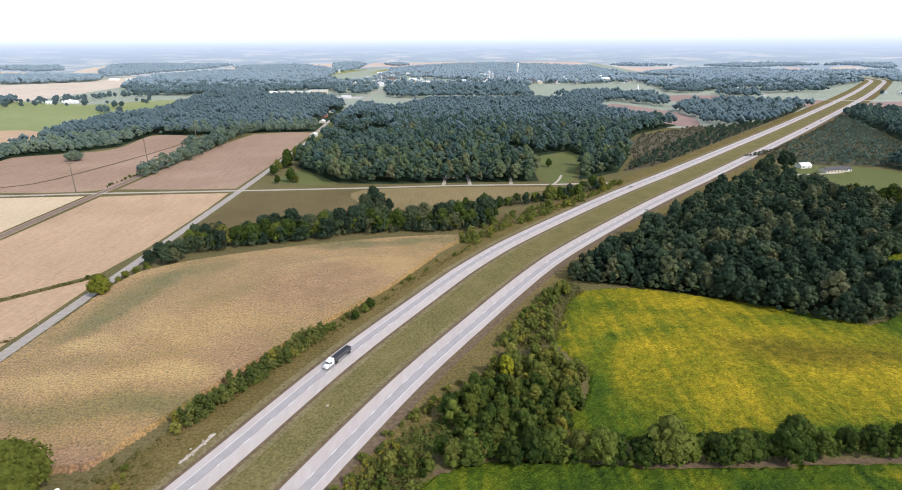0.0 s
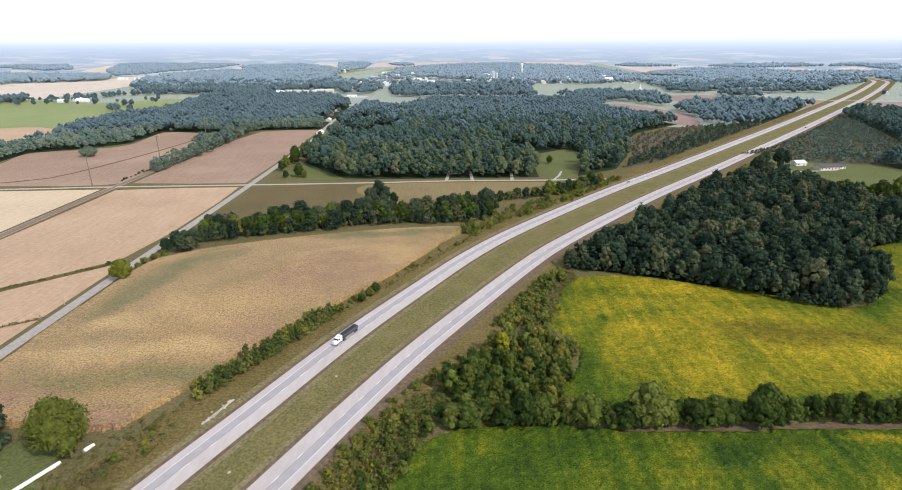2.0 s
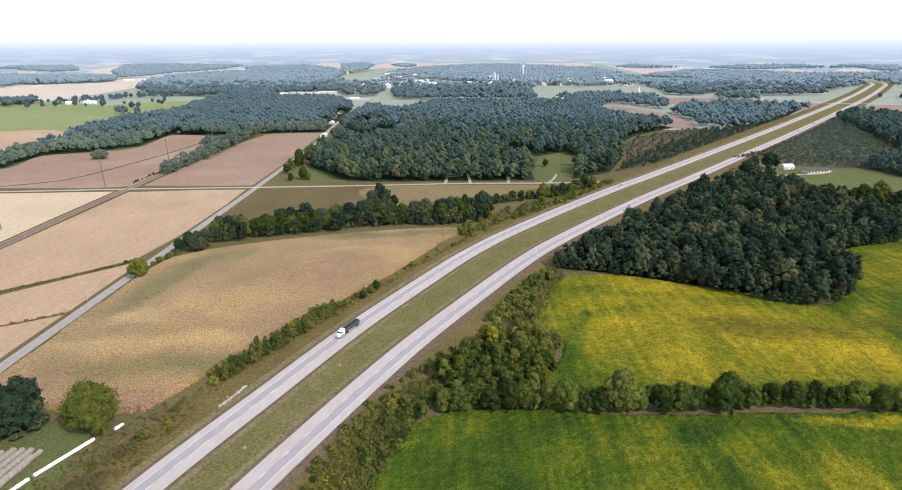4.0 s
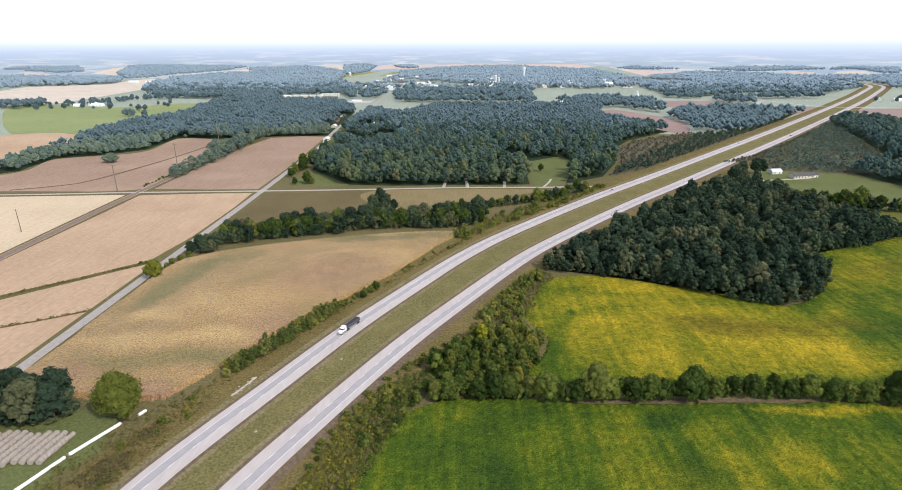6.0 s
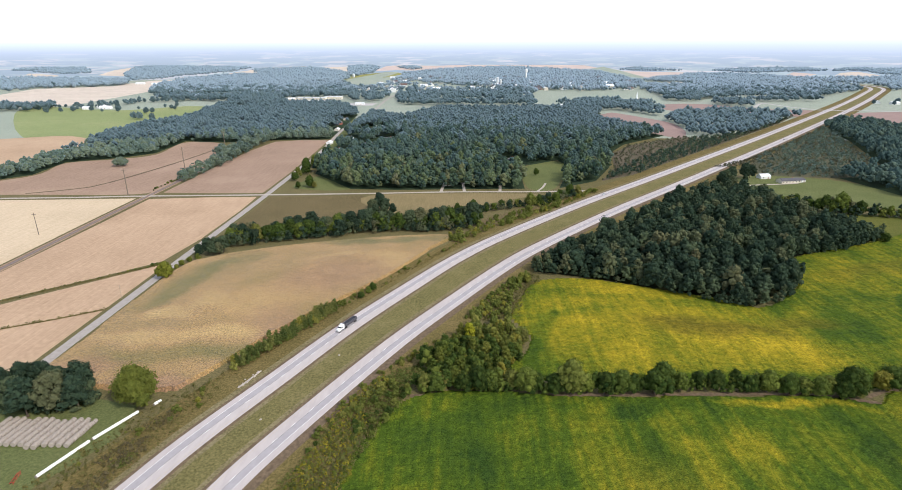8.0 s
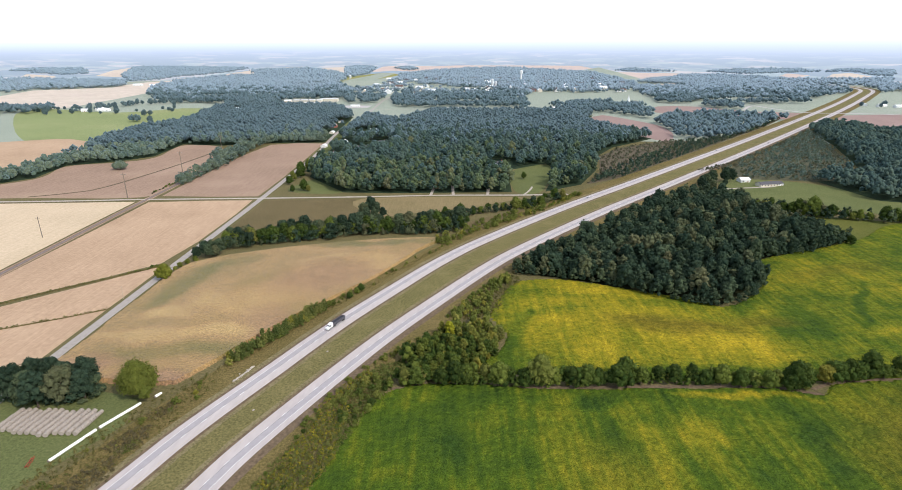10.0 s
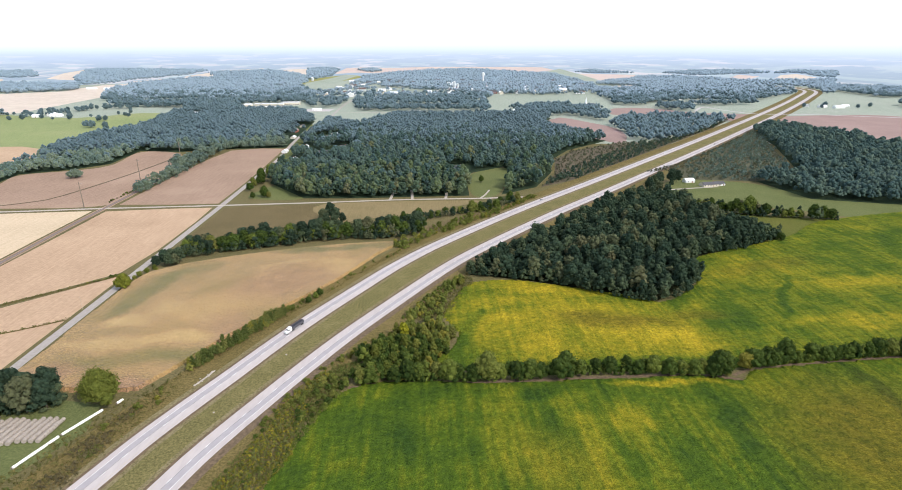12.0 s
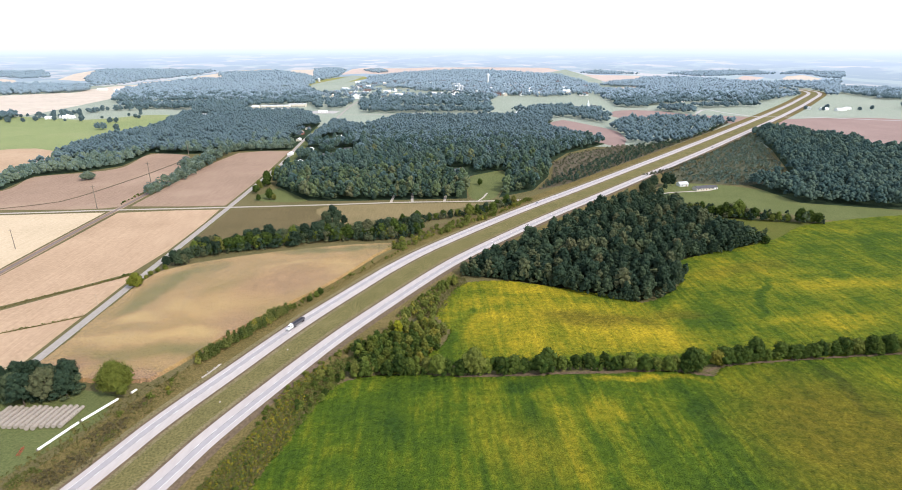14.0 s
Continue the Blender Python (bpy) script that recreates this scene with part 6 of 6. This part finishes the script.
def house(name, x, y, turn, w, d, h, rise, wall, roof, label, category="house", windows=3, chimney=True, door=True):
    root = new(name)
    bm = bmesh.new()
    box(bm, 0, 0, 0, w, d, h)
    v = [bm.verts.new(p) for p in ((-w / 2, -d / 2, h), (-w / 2, d / 2, h), (-w / 2, 0, h + rise), (w / 2, -d / 2, h), (w / 2, d / 2, h), (w / 2, 0, h + rise))]
    bm.faces.new((v[0], v[1], v[2]))
    bm.faces.new((v[3], v[5], v[4]))
    part("wall", bm, wall, root)
    bm = bmesh.new()
    gable(bm, w, d, h, rise)
    rf = part("roof", bm, roof, root)
    if chimney:
        bm = bmesh.new()
        box(bm, w * 0.2, 0.4, h + rise * 0.5, 0.7, 0.7, rise * 0.5 + 1.0)
        part("chimney", bm, BRICK_WALL, rf)
    for i in range(windows):
        for s in (-1, 1):
            wx = (i + 0.5) / windows * w - w / 2
            if s < 0 and door and i == windows // 2:
                bm = bmesh.new()
                box(bm, wx, s * (d / 2 + 0.02), 0.1, 1.0, 0.08, 2.05)
                part("door", bm, DOOR, root)
                continue
            bm = bmesh.new()
            box(bm, wx, s * (d / 2 + 0.02), 1.0, 1.3, 0.08, 1.2)
            part("window", bm, PANE, root)
    root.matrix_basis = at(x, y, turn)
    return tagged(root, label, category)


house("ranch_house", 384, 612, 12, 24, 10, 2.8, 2.2, CREAM_WALL, GREY_ROOF, "long pale ranch house with a dark shingle roof", windows=6)
house("ranch_garage", 399, 616, 12, 8, 9, 2.7, 1.8, WHITE_WALL, GREY_ROOF, "low attached garage with a dark shingle roof", "garage", 2, False)
house("metal_shed", 366, 632, 8, 12, 9, 3.2, 2.2, WHITE_WALL, METAL_ROOF, "white metal shed with a pale roof on a lawn", "shed", 2, False)
for i, (x, y, tw, w, d) in enumerate(COTTAGES):
    house("cottage", x, y, tw, w, d, 3.0, 2.4, WHITE_WALL if i % 3 else CREAM_WALL, GREY_ROOF if i % 2 else METAL_ROOF, "small white house half hidden among trees", "house", 3)
house("brick_house", -234, 1085, 70, 14, 10, 4.5, 3.2, BRICK_WALL, plain("red_roof", (0.36, 0.24, 0.22), 0.8, 0.2, 0.15, 1.0), "red-brown brick house by the county road", "house", 3)
house("white_hall", 2, 1400, 10, 34, 14, 4.5, 3.0, WHITE_WALL, METAL_ROOF, "long white hall with a pale metal roof", "hall", 6, False)
house("white_hall", 60, 1385, 0, 44, 9, 3.2, 2.0, WHITE_WALL, GREY_ROOF, "long low white house beside green lawns", "house", 7)
house("white_house", 270, 1440, 10, 26, 10, 3.4, 2.4, WHITE_WALL, METAL_ROOF, "white house at the edge of the woods", "house", 5)


def flat_building(x, y, turn, w, d, h, label):
    root = new("school_building")
    bm = bmesh.new()
    box(bm, 0, 0, 0, w, d, h)
    part("wall", bm, CREAM_WALL, root)
    bm = bmesh.new()
    box(bm, 0, 0, h, w + 1.0, d + 1.0, 0.6, 0.1)
    rf = part("roof", bm, FLAT_ROOF, root)
    for i in range(3):
        bm = bmesh.new()
        box(bm, (i - 1) * w * 0.28, d * 0.15, h + 0.6, 3, 2.4, 1.4, 0.1)
        part("roof_unit", bm, GREY_ROOF, rf)
    n = int(w / 6)
    for i in range(n):
        bm = bmesh.new()
        box(bm, (i + 0.5) / n * w - w / 2, -d / 2 - 0.03, 1.0, 3.6, 0.1, 1.8)
        part("window", bm, PANE, root)
    root.matrix_basis = at(x, y, turn)
    return tagged(root, label, "school building")


flat_building(-420, 1600, 4, 80, 26, 6.5, "long cream school building with a pale flat roof")
flat_building(-365, 1632, 4, 50, 30, 7.5, "wide school hall with a pale flat roof")
flat_building(-385, 1545, 4, 60, 16, 4.5, "low pale school annex beside a car park")
house("outbuilding", -475, 1590, 0, 20, 14, 5, 3, CREAM_WALL, METAL_ROOF, "pale outbuilding beside the school", "outbuilding", 2, False)
house("filling_station", -262, 1480, 5, 24, 12, 4, 1.5, WHITE_WALL, METAL_ROOF, "white roadside building with a pale lot", "shop", 4, False)
patch("car_park", [(-300, 1455), (-225, 1455), (-222, 1510), (-295, 1510)], 0.06, PAD, "pale concrete forecourt beside the road", category="car park", smooth=False)
patch("car_park", [(-450, 1510), (-330, 1515), (-335, 1530), (-450, 1528)], 0.06, PAD, "pale concrete car park before the school", category="car park", smooth=False)


def church(x, y):
    root = house("church", x, y, 25, 26, 12, 6, 5, WHITE_WALL, GREY_ROOF, "white country church with a pointed steeple", "church", 5, False)
    bm = bmesh.new()
    box(bm, -15, 0, 0, 5, 5, 13)
    tw = part("tower", bm, WHITE_WALL, root)
    bm = bmesh.new()
    bmesh.ops.create_cone(bm, cap_ends=True, segments=8, radius1=3.3, radius2=0.05, depth=15, matrix=Matrix.Translation((-15, 0, 20.5)))
    part("steeple", bm, METAL_ROOF, tw)


church(493, 1549)


def water_tower(x, y, h):
    """A white standpipe with a domed head and a ladder cage."""
    root = new("water_tower")
    bm = bmesh.new()
    prof = [(4.4, 0), (4.4, 0.6), (3.9, 0.8), (3.8, h * 0.6), (4.2, h * 0.64), (5.6, h * 0.7), (6.1, h * 0.78), (6.1, h * 0.9), (5.2, h * 0.96), (2.5, h), (0.3, h * 1.01)]
    rings = [[bm.verts.new((math.cos(j * math.pi / 10) * r, math.sin(j * math.pi / 10) * r, z)) for j in range(20)] for r, z in prof]
    for a, b in zip(rings, rings[1:]):
        for j in range(20):
            bm.faces.new((a[j], a[(j + 1) % 20], b[(j + 1) % 20], b[j]))
    bm.faces.new(rings[-1])
    bmesh.ops.recalc_face_normals(bm, faces=bm.faces)
    part("tank", bm, WHITE_WALL, root)
    bm = bmesh.new()
    for s in (-0.3, 0.3):
        rod(bm, (s, -4.3, 0), (s, -4.3, h * 0.64), 0.06, seg=5)
    for k in range(int(h * 0.62)):
        rod(bm, (-0.3, -4.3, k + 0.5), (0.3, -4.3, k + 0.5), 0.03, seg=4)
    part("ladder", bm, CERAMIC, root)
    root.matrix_basis = at(x, y)
    tagged(root, "tall white water tower above the village trees", "water tower")


water_tower(285, 2557, 50)
SILO_METAL = plain("galvanised_steel", (0.62, 0.63, 0.65), 0.4, 0.5, 0.1, 0.4, 0.3)


def silo(x, y, r, h):
    root = new("grain_silo")
    bm = bmesh.new()
    rod(bm, (0, 0, 0), (0, 0, h), r, seg=18)
    part("barrel", bm, SILO_METAL, root)
    bm = bmesh.new()
    rod(bm, (0, 0, h), (0, 0, h + r * 0.6), r * 1.03, 0.3, 18)
    part("roof", bm, METAL_ROOF, root)
    root.matrix_basis = at(x, y)
    tagged(root, "tall pale galvanised grain silo in the village", "silo")


for x, y, r, h in [(137, 2167, 5, 32), (150, 2172, 4, 24), (196, 2040, 4, 16), (-525, 2790, 6, 14)]:
    silo(x, y, r, h)
# village houses
VILLAGE = Kind([house("village_house", 0, 0, 0, 11 + 2 * i, 8 + i % 3, 3.4 + 1.2 * (i % 2), 3.0, (WHITE_WALL, CREAM_WALL, WHITE_WALL, BRICK_WALL, WHITE_WALL)[i], (GREY_ROOF, METAL_ROOF, METAL_ROOF, GREY_ROOF, BROWN_ROOF)[i], "", "house", 3) for i in range(5)])
for x, y in VILLAGE_SPOTS:
    VILLAGE.put(at(x, y, rv.choice((0, 90)) + rv.gauss(4, 4), rv.uniform(1.1, 1.6)), "small pale village house among trees", "house", "village houses")
# barns and farm buildings far off
for x, y, w, tw in [(1150, 1518, 22, 5), (1185, 1500, 28, 5), (1225, 1530, 20, 5), (1120, 1540, 18, 60), (-905, 1345, 16, 10), (-868, 1362, 26, 5), (-890, 1380, 20, 80), (-538, 1389, 24, 5), (-1200, 2240, 40, 5), (-1280, 2260, 34, 5), (-1130, 2230, 26, 5), (-1380, 2280, 44, 5), (540, 2560, 60, 3), (990, 2600, 40, 10), (-600, 2850, 50, 5), (-900, 2330, 30, 5), (840, 1760, 20, 10)]:
    house("barn", x, y, tw, w, w * 0.4 + 3, 4.5, 3.0, WHITE_WALL, METAL_ROOF, "white farm building with a pale metal roof", "barn", 3, False)
for x, y in [(1135, 1500), (1170, 1535), (1240, 1500), (1100, 1525), (1290, 1520)]:
    HAZED_TREE.put(at(x, y, rt.uniform(0, 360), rt.uniform(0.8, 1.1)), "rounded dark tree beside white barns", "tree", "farm trees")

# ---- vehicles ----
WHITE_PAINT = plain("white_cab_paint", (0.78, 0.78, 0.78), 0.3, 0.5, 0.04, 1.0)
DARK_BODY = plain("dark_grey_trailer", (0.075, 0.075, 0.09), 0.5, 0.4, 0.3, 1.0)
CHROME = plain("dull_chrome", (0.6, 0.6, 0.6), 0.25, 0.5, 0.05, 1.0, 0.9)
LAMP_GLASS = plain("lamp_glass", (0.7, 0.68, 0.6), 0.2, 0.5, 0.05, 1.0)


def wheel(root, x, y, r, w):
    bm = bmesh.new()
    rod(bm, (x - w / 2, y, r), (x + w / 2, y, r), r, seg=18)
    t = part("tyre", bm, RUBBER, root)
    bm = bmesh.new()
    rod(bm, (x - w / 2 - 0.02, y, r), (x + w / 2 + 0.02, y, r), r * 0.55, seg=14)
    part("rim", bm, CHROME, t)


def truck(x, y, turn):
    """A tractor with a bonnet and a long open trailer; nose towards -y."""
    root = new("semi_truck")
    bm = bmesh.new()
    box(bm, 0, -6.7, 0.9, 1.5, 2.2, 1.15, 0.18)
    box(bm, 0, -4.9, 0.8, 2.3, 1.7, 2.1, 0.15)
    box(bm, 0, -3.5, 0.8, 2.4, 1.4, 2.6, 0.15)
    part("cab", bm, WHITE_PAINT, root)
    bm = bmesh.new()
    box(bm, 0, -5.78, 2.0, 2.0, 0.06, 0.75)
    part("windscreen", bm, PANE, root)
    for s in (-1, 1):
        bm = bmesh.new()
        box(bm, s * 1.16, -5.0, 1.9, 0.05, 1.0, 0.7)
        part("side_window", bm, PANE, root)
        bm = bmesh.new()
        box(bm, s * 0.95, -6.9, 0.75, 0.5, 1.3, 0.5, 0.12)
        part("mudguard", bm, WHITE_PAINT, root)
        bm = bmesh.new()
        box(bm, s * 0.6, -7.84, 1.05, 0.35, 0.06, 0.25)
        part("headlight", bm, LAMP_GLASS, root)
        bm = bmesh.new()
        rod(bm, (s * 1.0, -5.2, 0.75), (s * 1.0, -3.6, 0.75), 0.32, seg=12)
        part("fuel_tank", bm, CHROME, root)
        bm = bmesh.new()
        rod(bm, (s * 1.1, -2.75, 0.9), (s * 1.1, -2.75, 3.7), 0.09, seg=8)
        part("exhaust", bm, CHROME, root)
    bm = bmesh.new()
    box(bm, 0, -7.95, 0.45, 2.3, 0.25, 0.4, 0.06)
    part("bumper", bm, CHROME, root)
    bm = bmesh.new()
    box(bm, 0, -1.6, 0.75, 0.9, 4.4, 0.25)
    part("chassis", bm, DARK_BODY, root)
    bm = bmesh.new()
    box(bm, 0, 3.2, 1.25, 2.5, 10.8, 0.15)
    for s in (-1, 1):
        box(bm, s * 1.2, 3.2, 1.4, 0.1, 10.8, 1.45)
        for k in range(12):
            box(bm, s * 1.28, -2.0 + k * 0.95, 1.3, 0.08, 0.1, 1.55)
    for y0 in (-2.2, 8.6):
        box(bm, 0, y0, 1.4, 2.4, 0.1, 1.45)
    trailer = part("trailer", bm, DARK_BODY, root, "dark grey open-topped trailer")
    bm = bmesh.new()
    box(bm, 0, 3.2, 2.35, 2.25, 10.5, 0.22, 0.08)
    part("tarpaulin", bm, plain("black_tarpaulin", (0.035, 0.035, 0.045), 0.7, 0.3, 0.3, 2.0), trailer)
    for y0 in (-6.9, -1.9, -0.7, 6.6, 7.8):
        for s in (-1, 1):
            wheel(root, s * 0.98, y0, 0.5, 0.42)
    root.matrix_basis = at(x, y, turn, 1.0, 0.272)
    tagged(root, "white semi truck pulling a dark open trailer", "truck")


def car(x, y, turn, paint, label):
    root = new("car")
    bm = bmesh.new()
    box(bm, 0, 0, 0.3, 1.8, 4.5, 0.62, 0.2)
    part("body", bm, paint, root)
    bm = bmesh.new()
    made = bmesh.ops.create_cube(bm, size=1, matrix=Matrix.Translation((0, 0.2, 1.16)) @ Matrix.Diagonal((1.6, 2.6, 0.56, 1)))
    for v in made["verts"]:
        if v.co.z > 1.1:
            v.co.x *= 0.82
            v.co.y = 0.2 + (v.co.y - 0.2) * 0.66
    part("cabin", bm, PANE, root)
    bm = bmesh.new()
    box(bm, 0, 0.2, 1.42, 1.32, 1.7, 0.05)
    part("roof", bm, paint, root)
    for y0 in (-1.4, 1.4):
        for s in (-1, 1):
            wheel(root, s * 0.82, y0, 0.33, 0.22)
    for s in (-1, 1):
        bm = bmesh.new()
        box(bm, s * 0.62, -2.26, 0.6, 0.35, 0.05, 0.15)
        part("headlight", bm, LAMP_GLASS, root)
    root.matrix_basis = at(x, y, turn, 1.0, 0.272)
    tagged(root, label, "car")


def on_way(side, y0, across):
    """A place on a carriageway at the plan's y0, across metres outwards of its lane line, and the heading along it."""
    mid = CARRIAGEWAYS[0 if side < 0 else 1][1]
    i = int(np.argmin(abs(mid[:, 1] - y0)))
    d = mid[i + 1] - mid[i - 1]
    d = d / np.linalg.norm(d)
    p = mid[i] + np.array([d[1], -d[0]]) * across * side
    return p[0], p[1], math.degrees(math.atan2(-d[0], d[1]))


x, y, tw = on_way(-1, 254, 1.8)
truck(x, y, tw)
for side, y0, tone, lab in [(-1, 549, (0.5, 0.5, 0.52), "silver car on the pale concrete highway"), (-1, 835, (0.75, 0.75, 0.75), "white car on the pale concrete highway"), (1, 915, (0.05, 0.05, 0.06), "dark car on the pale concrete highway"), (1, 1000, (0.6, 0.6, 0.6), "silver car on the pale concrete highway"), (-1, 1200, (0.7, 0.7, 0.72), "white car on the pale concrete highway")]:
    x, y, tw = on_way(side, y0, 1.8)
    car(x, y, tw if side < 0 else tw + 180, plain("car_paint", tone, 0.3, 0.5, 0.03, 1.0), lab)

# stones and litter on the verges
rs = random.Random(12)
STONE = []
for i in range(3):
    bm = bmesh.new()
    bmesh.ops.create_icosphere(bm, subdivisions=1, radius=0.5)
    for v in bm.verts:
        v.co *= 0.75 + 0.5 * rs.random()
        v.co.z *= 0.6
    me = bpy.data.meshes.new("stone")
    bm.to_mesh(me)
    bm.free()
    me.materials.append(GRAVEL)
    STONE.append(me)
for i in range(26):
    t = i / 25
    x, y = -89 + 5.5 * t, 195 + 14 * t
    ob = new("stone", STONE[i % 3])
    ob.parent = ditch_ob
    ob.matrix_basis = at(x + rs.gauss(0, 0.7), y + rs.gauss(0, 0.5), rs.uniform(0, 360), rs.uniform(0.5, 1.0), 0.22)
for k, (x, y) in enumerate([(-49, 224), (-71, 172)]):
    ob = new("rock", STONE[k % 3])
    ob.matrix_basis = at(x, y, 40 * k, 1.2, 0.25)
    tagged(ob, "pale rock lying in the highway grass", "rock", "verge rocks")
